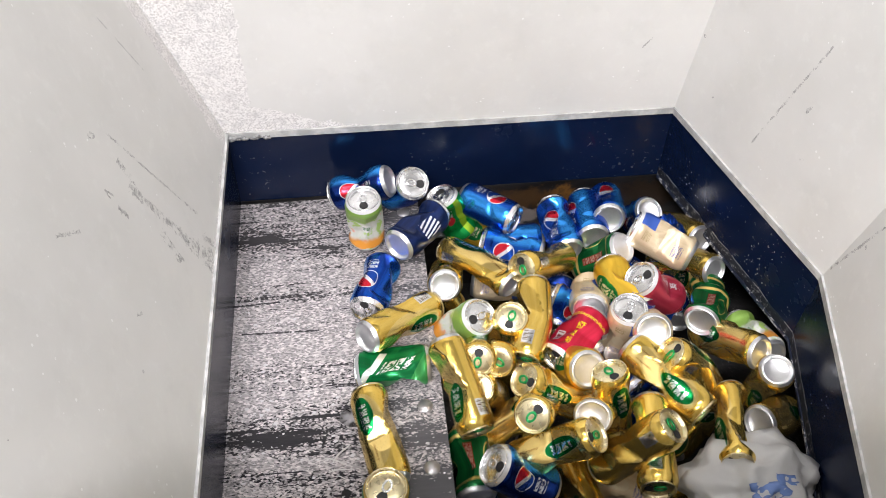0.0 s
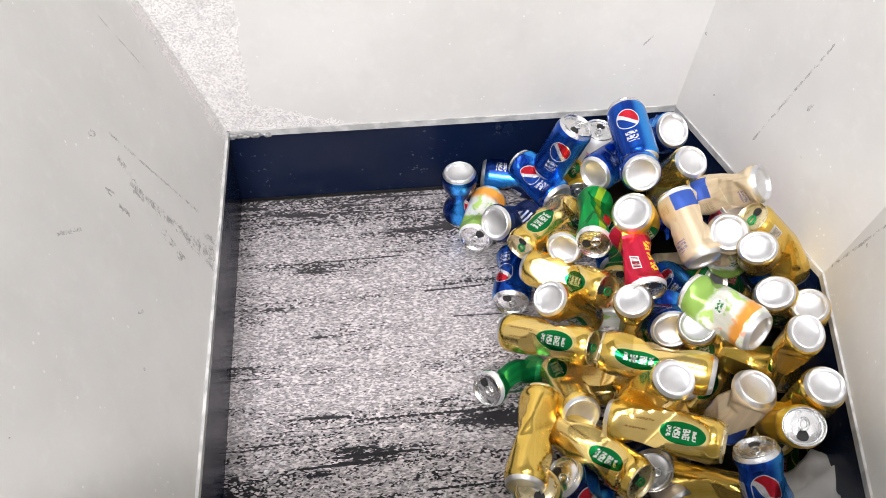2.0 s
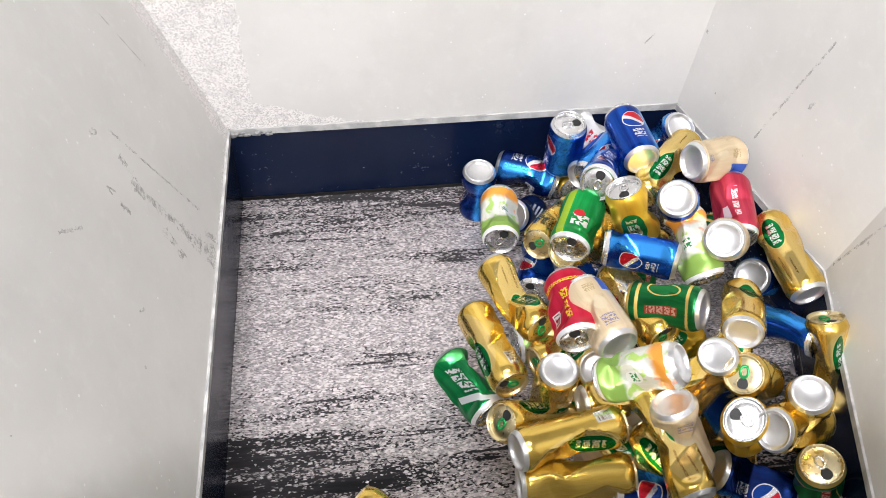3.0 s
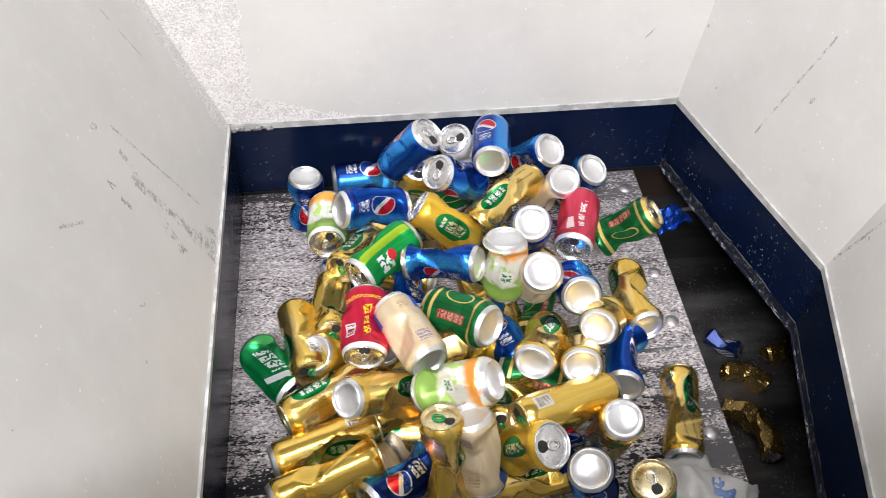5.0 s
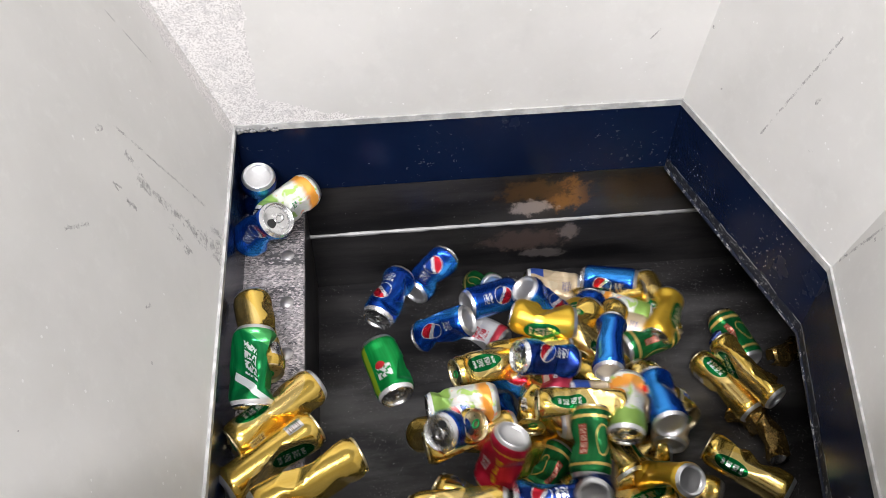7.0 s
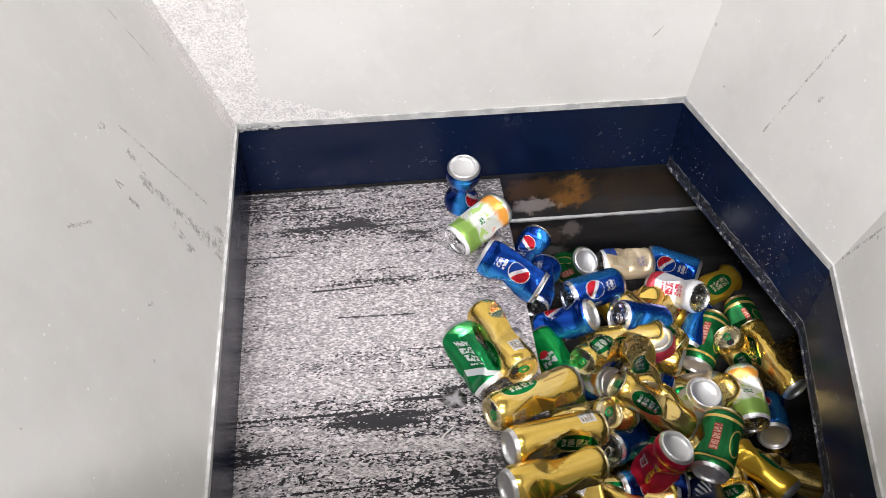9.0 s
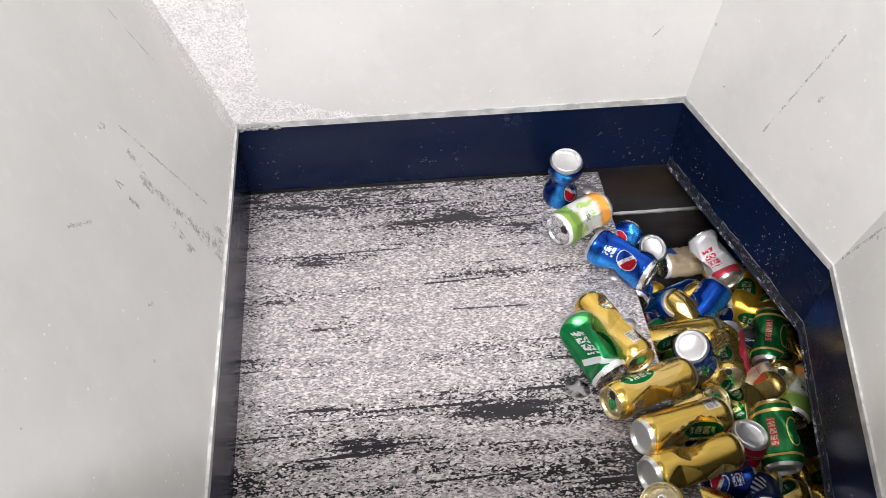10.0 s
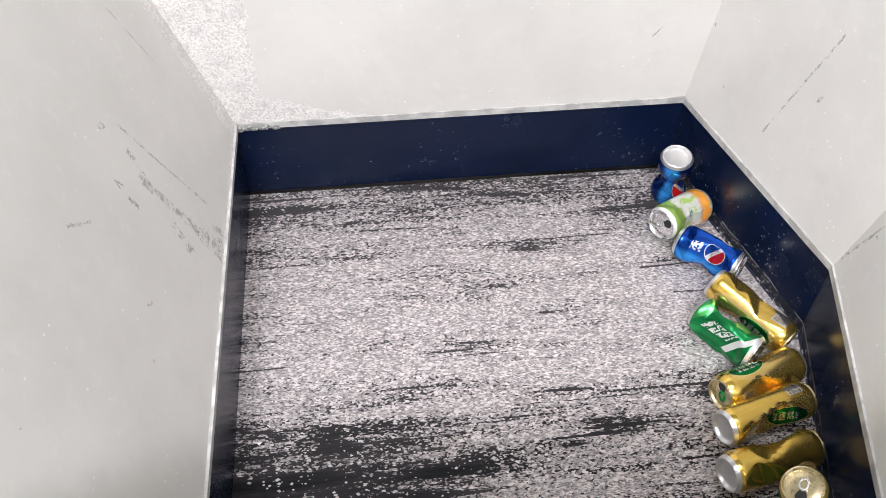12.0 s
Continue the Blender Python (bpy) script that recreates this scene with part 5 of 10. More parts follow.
    walk(cans["pi"], [(0, pose(0.335, 0.952, -0.046, -90, -68, 164)), (0.25, pose(0.316, 0.762, -0.008, -141, -15, -153)), (0.5, pose(0.296, 0.573, 0.030, -161, 44, -156)), (0.75, pose(0.272, 0.598, 0.036, -127, -12, -154)), (1, pose(0.247, 0.623, 0.042, -65, -54, 158)), (1.25, pose(0.248, 0.611, 0.056, -65, -16, 177)), (1.5, pose(0.250, 0.599, 0.070, -54, 20, -164)), (2, pose(0.366, 0.572, 0.083, -50, -6, 166)), (2.35, pose(0.439, 0.547, 0.072, -61, -29, -160)), (2.7, pose(0.511, 0.522, 0.061, -90, -40, -112)), (3.33, pose(0.510, 0.521, 0.085, -133, -19, -90)), (3.95, pose(0.510, 0.520, 0.110, -165, 10, -87)), (4.3, pose(0.510, 0.520, 0.110, -165, 10, -87)), (4.5, pose(0.440, 0.520, 0.110, -165, 10, -87)), (5, pose(0.275, 0.520, 0.110, -165, 10, -87)), (5.17, pose(0.270, 0.534, 0.110, -170, 4, -35)), (5.33, pose(0.266, 0.548, 0.110, -178, 4, 18)), (5.5, pose(0.261, 0.561, 0.110, 177, 11, 70)), (5.58, pose(0.276, 0.554, 0.109, 175, -8, 120)), (5.67, pose(0.290, 0.546, 0.109, 159, -19, 175)), (5.75, pose(0.305, 0.538, 0.108, 140, -12, -130)), (6, pose(0.347, 0.514, 0.099, 96, -17, -120)), (6.5, pose(0.474, 0.657, -0.223, 90, -80, -138)), (7.15, pose(0.261, 0.888, -0.070, 36, -56, -26)), (7.6, pose(0.308, 0.917, -0.113, -52, -43, 37)), (8.05, pose(0.355, 0.947, -0.157, -92, -2, 45)), (8.5, pose(0.402, 0.976, -0.200, -135, 34, 23)), (8.67, pose(0.434, 0.978, -0.191, -92, -4, 41)), (8.83, pose(0.466, 0.979, -0.182, -48, -44, 26)), (9, pose(0.498, 0.980, -0.173, 37, -49, -35)), (9.5, pose(0.584, 0.983, -0.171, 36, -41, -31)), (10, pose(0.661, 1.016, -0.213, 37, -27, -32)), (12, pose(0.980, 1.016, -0.243, 41, -18, -44))])
    walk(cans["pn"], [(0, pose(0.436, 0.814, -0.050, 151, 12, 103)), (0.5, pose(0.444, 0.823, 0.025, -164, 45, 127)), (1, pose(0.451, 0.833, 0.101, -90, 43, -176)), (1.25, pose(0.447, 0.783, 0.125, -123, 19, -137)), (1.5, pose(0.444, 0.732, 0.150, -163, 20, -94)), (1.67, pose(0.444, 0.742, 0.148, 160, 18, -153)), (1.83, pose(0.445, 0.751, 0.147, 139, -11, 160)), (2, pose(0.445, 0.760, 0.145, 149, -46, 110)), (2.35, pose(0.539, 0.753, 0.141, -176, 19, 115)), (2.42, pose(0.583, 0.779, 0.094, -151, 2, -177)), (2.5, pose(0.626, 0.805, 0.046, -156, -27, -114)), (2.6, pose(0.630, 0.776, 0.092, -114, 5, -153)), (2.7, pose(0.633, 0.747, 0.137, -90, 53, -171)), (3.12, pose(0.624, 0.738, 0.121, -57, 22, -109)), (3.53, pose(0.616, 0.729, 0.106, -64, -18, -68)), (3.95, pose(0.607, 0.720, 0.090, -104, -39, -7)), (4.3, pose(0.607, 0.720, 0.090, -104, -39, -7)), (4.5, pose(0.537, 0.720, 0.090, -104, -39, -7)), (5, pose(0.372, 0.720, 0.090, -104, -39, -7)), (5.25, pose(0.311, 0.729, 0.104, -100, -26, 29)), (5.38, pose(0.282, 0.733, 0.097, -105, 21, 2)), (5.5, pose(0.253, 0.736, 0.090, -148, 54, -54)), (5.75, pose(0.297, 0.728, 0.045, -114, 2, 4)), (6, pose(0.341, 0.720, 0.000, -140, -52, 57)), (6.5, pose(0.459, 0.826, -0.220, -90, -9, 20)), (7.15, pose(0.397, 0.880, -0.078, -90, 10, -14)), (8.5, pose(0.464, 0.880, -0.063, -90, 7, -14)), (9, pose(0.602, 0.961, -0.189, -90, 15, -28)), (9.5, pose(0.643, 1.000, -0.239, -90, 17, -31)), (10, pose(0.738, 1.072, -0.261, -90, 48, -75)), (12, pose(1.054, 1.072, -0.262, -90, 46, -75))])
    walk(cans["nv"], [(0, pose(0.090, 1.052, 0.080, -96, -38, -39)), (0.5, pose(0.149, 1.039, 0.090, -112, -26, -41)), (1, pose(0.182, 1.020, 0.100, -106, -28, -51)), (1.5, pose(0.221, 1.083, 0.048, -129, -41, -26)), (2, pose(0.253, 1.033, 0.101, -131, -40, -22)), (2.7, pose(0.300, 1.082, 0.050, -134, -34, -16)), (3.95, pose(0.184, 1.100, 0.051, -135, -28, 2)), (4.3, pose(0.184, 1.100, 0.051, -135, -28, 2)), (4.5, pose(0.114, 1.100, 0.051, -135, -28, 2)), (5, pose(-0.051, 1.100, 0.051, -135, -28, 2)), (5.5, pose(-0.140, 1.111, 0.051, -135, -27, 0)), (6, pose(-0.159, 1.070, 0.086, -135, -27, 0)), (6.5, pose(-0.160, 1.051, 0.114, -134, -26, -1)), (7.15, pose(0.404, 0.572, -0.139, 155, -46, 99)), (8.5, pose(0.469, 0.572, -0.124, 150, -43, 106)), (12, pose(0.900, 0.572, -0.154, 133, -23, 136))])
    walk(cans["w3"], [(0, pose(0.535, 0.963, -0.093, 90, 16, 121)), (0.5, pose(0.509, 0.865, 0.009, 160, 64, -145)), (1, pose(0.484, 0.767, 0.110, -147, 8, -67)), (1.25, pose(0.508, 0.783, 0.120, -138, -29, -23)), (1.5, pose(0.532, 0.799, 0.130, -176, -57, 50)), (1.75, pose(0.594, 0.850, 0.114, 150, -26, 105)), (2, pose(0.657, 0.900, 0.098, 151, 14, 135)), (2.7, pose(0.660, 0.888, 0.078, 132, 17, 132)), (3.95, pose(0.549, 0.829, 0.140, 144, -44, 129)), (4.3, pose(0.549, 0.829, 0.140, 144, -44, 129)), (4.5, pose(0.479, 0.829, 0.140, 144, -44, 129)), (5, pose(0.314, 0.829, 0.140, 144, -44, 129)), (5.5, pose(0.170, 0.816, 0.160, 164, -53, 103)), (6, pose(0.152, 0.795, 0.140, 144, -33, 147)), (6.25, pose(0.234, 0.925, -0.012, 118, -18, 113)), (6.5, pose(0.388, 1.054, -0.150, 119, 43, 108)), (6.67, pose(0.306, 1.074, -0.151, 111, -26, 98)), (6.83, pose(0.224, 1.095, -0.153, -90, -84, -68)), (7.15, pose(0.055, 1.141, -0.157, -90, -84, -26)), (8.5, pose(0.212, 1.141, -0.142, 90, -65, 160)), (9, pose(0.303, 1.143, -0.139, 90, -69, 150)), (12, pose(0.900, 1.143, -0.169, 90, -47, 150))])
    walk(cans["w1"], [(0, pose(0.534, 1.050, -0.105, -90, 86, -132)), (0.5, pose(0.535, 1.005, 0.013, -158, 57, -154)), (1, pose(0.536, 0.960, 0.130, 172, 32, -130)), (2, pose(0.588, 1.154, 0.014, 167, 48, -157)), (2.17, pose(0.535, 1.082, 0.083, 137, 12, 154)), (2.33, pose(0.482, 1.011, 0.152, 140, -31, 121)), (2.5, pose(0.430, 0.939, 0.221, -170, -58, 52)), (2.6, pose(0.461, 0.934, 0.221, 144, -20, 126)), (2.7, pose(0.493, 0.928, 0.221, 155, 30, 170)), (3.95, pose(0.493, 0.937, 0.160, 173, 31, -115)), (4.3, pose(0.493, 0.937, 0.160, 173, 31, -115)), (4.5, pose(0.423, 0.937, 0.160, 173, 31, -115)), (5, pose(0.258, 0.937, 0.160, 173, 31, -115)), (5.25, pose(0.192, 0.943, 0.156, 154, 15, -165)), (5.38, pose(0.157, 0.936, 0.163, 154, -15, 147)), (5.5, pose(0.123, 0.930, 0.170, 180, -33, 88)), (5.75, pose(0.115, 0.947, 0.157, 158, -19, 133)), (6, pose(0.107, 0.965, 0.144, 152, 4, 169)), (6.17, pose(0.081, 0.931, 0.139, -152, 21, 177)), (6.33, pose(0.054, 0.897, 0.135, -91, 24, -163)), (6.5, pose(0.028, 0.863, 0.130, -34, 9, -151)), (6.72, pose(0.144, 0.928, 0.020, -86, 36, -154)), (6.93, pose(0.261, 0.992, -0.090, -158, 45, 172)), (7.15, pose(0.378, 1.056, -0.200, 138, 25, 150)), (7.6, pose(0.379, 1.019, -0.173, -174, -3, 149)), (8.05, pose(0.381, 0.982, -0.147, -120, -19, 126)), (8.5, pose(0.382, 0.945, -0.120, -64, -11, 98)), (8.59, pose(0.422, 0.983, -0.143, -40, 31, 65)), (8.67, pose(0.462, 1.021, -0.167, -61, 78, 8)), (8.83, pose(0.474, 0.987, -0.148, -41, 31, 61)), (9, pose(0.486, 0.952, -0.130, -63, -12, 92)), (10, pose(0.624, 0.987, -0.158, -116, -28, 144)), (11, pose(0.762, 1.021, -0.187, -160, -0, -172)), (12, pose(0.900, 1.056, -0.215, 176, 47, -150))])
    walk(cans["rd1"], [(0, pose(0.489, 0.910, 0.040, 8, -43, -1)), (0.25, pose(0.529, 0.934, 0.040, -28, -19, 72)), (0.38, pose(0.533, 0.928, 0.070, -8, -34, 30)), (0.5, pose(0.536, 0.922, 0.100, 19, -31, -18)), (0.75, pose(0.555, 0.918, 0.120, -27, -49, 79)), (1, pose(0.574, 0.915, 0.140, -48, -15, 157)), (1.25, pose(0.587, 0.920, 0.145, -32, 17, -168)), (1.5, pose(0.599, 0.925, 0.150, 4, 30, -118)), (1.62, pose(0.602, 0.940, 0.153, -76, 10, -144)), (1.75, pose(0.604, 0.955, 0.157, -148, -19, -131)), (2, pose(0.599, 0.944, 0.170, 178, 24, -125)), (2.35, pose(0.608, 0.953, 0.166, -157, -15, -127)), (2.5, pose(0.587, 0.923, 0.202, -158, -18, -109)), (2.7, pose(0.591, 0.924, 0.202, -118, -47, -152)), (3.95, pose(0.576, 0.954, 0.150, 172, -89, -101)), (4.3, pose(0.576, 0.954, 0.150, 172, -89, -101)), (4.5, pose(0.506, 0.954, 0.150, 172, -89, -101)), (5, pose(0.341, 0.954, 0.150, 172, -89, -101)), (5.5, pose(0.188, 0.960, 0.160, 12, -86, 66)), (6, pose(0.186, 0.973, 0.135, -65, -42, -176)), (6.5, pose(0.220, 0.898, -0.217, -90, -84, 162)), (7.15, pose(0.327, 0.859, -0.130, -90, -71, 173)), (7.83, pose(0.372, 0.859, -0.125, -156, -43, -110)), (8.5, pose(0.417, 0.859, -0.120, -162, -1, -89)), (8.75, pose(0.464, 0.876, -0.142, -153, -42, -117)), (9, pose(0.515, 0.894, -0.170, -163, -1, -96)), (10.5, pose(0.735, 0.913, -0.216, -145, -38, -126)), (12, pose(0.954, 0.933, -0.262, -90, -52, 171))])
    walk(cans["rd2"], [(0, pose(0.331, 0.827, 0.030, -90, -83, 132)), (0.25, pose(0.383, 0.847, 0.024, -179, -55, -160)), (0.5, pose(0.390, 0.794, 0.120, 161, 1, -94)), (0.75, pose(0.415, 0.811, 0.109, 171, -13, -103)), (1, pose(0.394, 0.755, 0.200, -178, -17, -40)), (1.25, pose(0.410, 0.785, 0.186, -161, -52, -90)), (1.5, pose(0.406, 0.788, 0.210, 83, -44, -7)), (2, pose(0.404, 0.834, 0.204, 99, -53, -4)), (2.5, pose(0.304, 0.739, 0.221, -73, -77, 156)), (2.7, pose(0.294, 0.738, 0.221, -85, -50, 174)), (3.95, pose(0.220, 0.757, 0.180, 56, -85, 29)), (4.3, pose(0.220, 0.757, 0.180, 56, -85, 29)), (4.5, pose(0.150, 0.757, 0.180, 56, -85, 29)), (5, pose(-0.015, 0.757, 0.180, 56, -85, 29)), (5.5, pose(-0.116, 0.754, 0.180, 56, -75, 26)), (6, pose(-0.125, 0.766, 0.162, -75, -86, 147)), (6.5, pose(-0.118, 0.764, 0.160, 92, -68, -25)), (6.83, pose(0.055, 0.716, 0.013, 172, -50, -120)), (7.15, pose(0.236, 0.637, -0.092, 172, -7, -126)), (8.5, pose(0.343, 0.637, -0.080, 167, -16, -138)), (9, pose(0.427, 0.630, -0.080, 169, -11, -141)), (9.5, pose(0.526, 0.664, -0.140, 175, -9, -164)), (10, pose(0.578, 0.658, -0.120, 178, -3, -135)), (10.25, pose(0.667, 0.701, -0.185, 160, 40, -149)), (10.5, pose(0.755, 0.745, -0.250, 90, 65, 143)), (12, pose(1.066, 0.745, -0.262, 90, 65, 143))])
    walk(cans["up1"], [(0, pose(0.164, 1.159, 0.002, -23, -7, 92)), (0.5, pose(0.232, 1.128, 0.090, -20, -2, 99)), (1, pose(0.273, 1.096, 0.120, -15, -0, 90)), (1.5, pose(0.284, 1.079, 0.150, -27, -3, 104)), (1.75, pose(0.323, 1.003, 0.173, -55, -5, 136)), (2, pose(0.367, 0.938, 0.187, -82, 22, 172)), (2.35, pose(0.360, 0.942, 0.182, -84, -24, 165)), (2.5, pose(0.357, 0.934, 0.193, -74, 21, 173)), (2.6, pose(0.352, 0.932, 0.193, -80, -25, 164)), (2.7, pose(0.348, 0.931, 0.193, -75, -70, 151)), (3.33, pose(0.301, 0.909, 0.186, 109, -73, -50)), (3.95, pose(0.254, 0.886, 0.180, 95, -37, -54)), (4.3, pose(0.254, 0.886, 0.180, 95, -37, -54)), (4.5, pose(0.184, 0.886, 0.180, 95, -37, -54)), (5, pose(0.019, 0.886, 0.180, 95, -37, -54)), (5.5, pose(-0.094, 0.881, 0.180, 92, -62, -34)), (6, pose(-0.108, 0.895, 0.170, 134, -48, -83)), (6.5, pose(-0.107, 0.894, 0.170, 141, -48, -83)), (7.15, pose(0.046, 0.859, -0.126, -90, -63, -160)), (8.5, pose(0.206, 0.859, -0.111, -90, -56, -160)), (9, pose(0.302, 0.880, -0.130, -90, -54, -162)), (9.5, pose(0.421, 0.904, -0.170, -90, -53, -167)), (10, pose(0.548, 0.928, -0.202, -90, -44, -153)), (12, pose(0.921, 0.928, -0.232, -90, -36, -153))])
    walk(cans["sp"], [(0, pose(0.027, 0.796, 0.035, 90, -79, -90)), (0.5, pose(0.060, 0.759, 0.060, 73, -58, -46)), (1, pose(0.110, 0.760, 0.035, 24, -89, 15)), (1.5, pose(0.164, 0.738, 0.061, -1, -76, 46)), (2, pose(0.208, 0.747, 0.045, -65, -20, 105)), (2.35, pose(0.177, 0.740, 0.040, -68, -36, 147)), (2.5, pose(0.122, 0.716, 0.064, -107, -69, -138)), (2.7, pose(0.142, 0.715, 0.064, -86, -46, -161)), (3.95, pose(0.074, 0.771, 0.070, -60, -71, -175)), (4.3, pose(0.074, 0.771, 0.070, -60, -71, -175)), (4.5, pose(0.004, 0.771, 0.070, -60, -71, -175)), (5, pose(-0.161, 0.771, 0.070, -60, -71, -175)), (5.5, pose(-0.192, 0.745, 0.118, -122, -78, -155)), (6, pose(-0.192, 0.746, 0.118, -142, -72, -135)), (6.5, pose(-0.193, 0.746, 0.118, -140, -72, -136)), (7.02, pose(-0.193, 0.746, 0.118, -140, -72, -136)), (8.5, pose(0.038, 0.780, 0.038, -102, -52, -150)), (10.5, pose(0.428, 0.771, 0.053, -84, -38, -172)), (11, pose(0.525, 0.776, 0.049, -87, -35, -169)), (11.5, pose(0.549, 0.787, 0.037, -85, -30, -161)), (12, pose(0.556, 0.789, 0.037, -85, -28, -155))])
    walk(cans["hk1"], [(0, pose(0.425, 1.020, 0.003, 162, -31, 178)), (0.5, pose(0.455, 0.989, 0.070, 147, -5, -152)), (1, pose(0.462, 0.991, 0.036, 90, -41, -167)), (1.5, pose(0.503, 0.951, 0.043, 155, -66, 136)), (2, pose(0.544, 0.911, 0.051, -139, -42, 77)), (2.35, pose(0.515, 0.861, 0.082, 151, -63, 169)), (2.42, pose(0.501, 0.827, 0.119, 87, -71, -99)), (2.5, pose(0.487, 0.792, 0.156, 60, -50, -43)), (2.7, pose(0.467, 0.779, 0.156, 114, -26, -129)), (3.95, pose(0.357, 0.752, 0.190, 123, -47, -163)), (4.3, pose(0.357, 0.752, 0.190, 123, -47, -163)), (4.5, pose(0.287, 0.752, 0.190, 123, -47, -163)), (5, pose(0.122, 0.752, 0.190, 123, -47, -163)), (5.5, pose(0.004, 0.735, 0.200, 113, -59, -160)), (6, pose(-0.004, 0.755, 0.171, 106, -39, -147)), (6.5, pose(0.007, 0.767, 0.170, 100, -59, -141)), (7.15, pose(0.378, 0.661, -0.104, 59, -62, -172)), (8.5, pose(0.446, 0.650, -0.070, 93, -81, 156)), (9, pose(0.528, 0.653, -0.080, 80, -85, 159)), (9.5, pose(0.623, 0.673, -0.140, 90, -56, 160)), (10, pose(0.651, 0.678, -0.120, 70, -67, -169)), (12, pose(1.030, 0.733, -0.224, 90, -38, 173))])
    walk(cans["hk2"], [(0, pose(0.672, 1.035, -0.175, -90, -41, 180)), (1, pose(0.568, 0.991, -0.140, -90, -44, 180)), (2, pose(0.636, 0.940, -0.090, -90, -41, 180)), (2.7, pose(0.523, 0.757, 0.035, -90, -32, -154)), (3.95, pose(0.474, 0.728, 0.039, -90, -34, -113)), (4.3, pose(0.474, 0.728, 0.039, -90, -34, -113)), (4.5, pose(0.404, 0.728, 0.039, -90, -34, -113)), (5, pose(0.239, 0.728, 0.039, -90, -34, -113)), (5.5, pose(0.137, 0.706, 0.057, -127, -22, -51)), (6, pose(0.149, 0.711, 0.037, -90, -37, -121)), (6.5, pose(0.125, 0.711, -0.261, -90, -41, -106)), (7.15, pose(0.582, 1.013, -0.220, -90, -41, -66)), (8.5, pose(0.566, 0.951, -0.180, -8, -72, -116)), (9, pose(0.619, 0.930, -0.190, 1, -77, -124)), (12, pose(0.994, 1.007, -0.262, 90, -70, -155))])
    walk(cans["hk3"], [(0, pose(0.468, 0.701, -0.070, 18, -7, -66)), (1, pose(0.515, 0.657, -0.074, 19, -6, -69)), (2, pose(0.603, 0.608, -0.011, 20, -3, -79)), (2.25, pose(0.616, 0.587, -0.005, 23, -62, -114)), (2.5, pose(0.630, 0.566, 0.000, 149, -51, 96)), (2.6, pose(0.609, 0.534, 0.051, 25, -60, -119)), (2.7, pose(0.588, 0.501, 0.103, 20, -1, -85)), (3.95, pose(0.592, 0.515, 0.060, 13, 2, -77)), (4.3, pose(0.592, 0.515, 0.060, 13, 2, -77)), (4.5, pose(0.530, 0.515, 0.060, 13, 2, -77)), (5, pose(0.365, 0.515, 0.060, 13, 2, -77)), (5.5, pose(0.308, 0.516, 0.061, 11, 2, -76)), (6, pose(0.432, 0.572, -0.094, 10, 3, -85)), (6.25, pose(0.454, 0.575, -0.147, 4, -61, -102)), (6.5, pose(0.477, 0.579, -0.200, 163, -53, 83)), (7.15, pose(0.743, 1.032, -0.262, 77, -65, -150)), (8.5, pose(0.743, 1.032, -0.252, 90, -82, -164)), (9, pose(0.751, 1.011, -0.261, 90, -87, -176)), (12, pose(1.057, 1.011, -0.262, 90, -79, -176))])
    walk(cans["hk4"], [(0, pose(0.584, 0.890, 0.000, -170, -69, 44)), (1, pose(0.569, 0.831, 0.000, -90, -64, -32)), (2, pose(0.643, 0.950, -0.009, -90, -64, -32)), (2.7, pose(0.596, 0.972, 0.035, -90, -61, -32)), (3.33, pose(0.604, 0.986, 0.058, -50, 4, -37)), (3.95, pose(0.613, 1.000, 0.080, 15, 51, 17)), (4.3, pose(0.613, 1.000, 0.080, 15, 51, 17)), (4.5, pose(0.612, 1.000, 0.080, 15, 51, 17)), (5, pose(0.447, 1.000, 0.080, 15, 51, 17)), (5.25, pose(0.362, 0.994, 0.078, -61, 27, -50)), (5.5, pose(0.283, 0.986, 0.090, 21, 67, 31)), (6, pose(0.262, 1.033, -0.060, -93, 40, -110)), (6.25, pose(0.336, 0.992, -0.130, -64, -7, -97)), (6.5, pose(0.411, 0.950, -0.200, -29, -53, -113)), (6.67, pose(0.357, 1.009, -0.211, -95, -59, -38)), (6.83, pose(0.303, 1.069, -0.223, -126, -30, 3)), (7.15, pose(0.187, 1.171, -0.225, -138, -1, 36)), (7.6, pose(0.224, 1.163, -0.213, -152, -33, 82)), (8.05, pose(0.262, 1.155, -0.202, 166, -38, 150)), (8.5, pose(0.299, 1.147, -0.190, 142, -11, -158)), (8.67, pose(0.336, 1.153, -0.197, 162, -38, 150)), (8.83, pose(0.373, 1.159, -0.203, -158, -34, 82)), (9, pose(0.410, 1.165, -0.210, -144, -5, 33)), (9.5, pose(0.505, 1.182, -0.213, -149, -7, 31)), (10, pose(0.578, 1.183, -0.215, -159, -18, 26)), (12, pose(0.951, 1.180, -0.245, -159, -18, 26))])
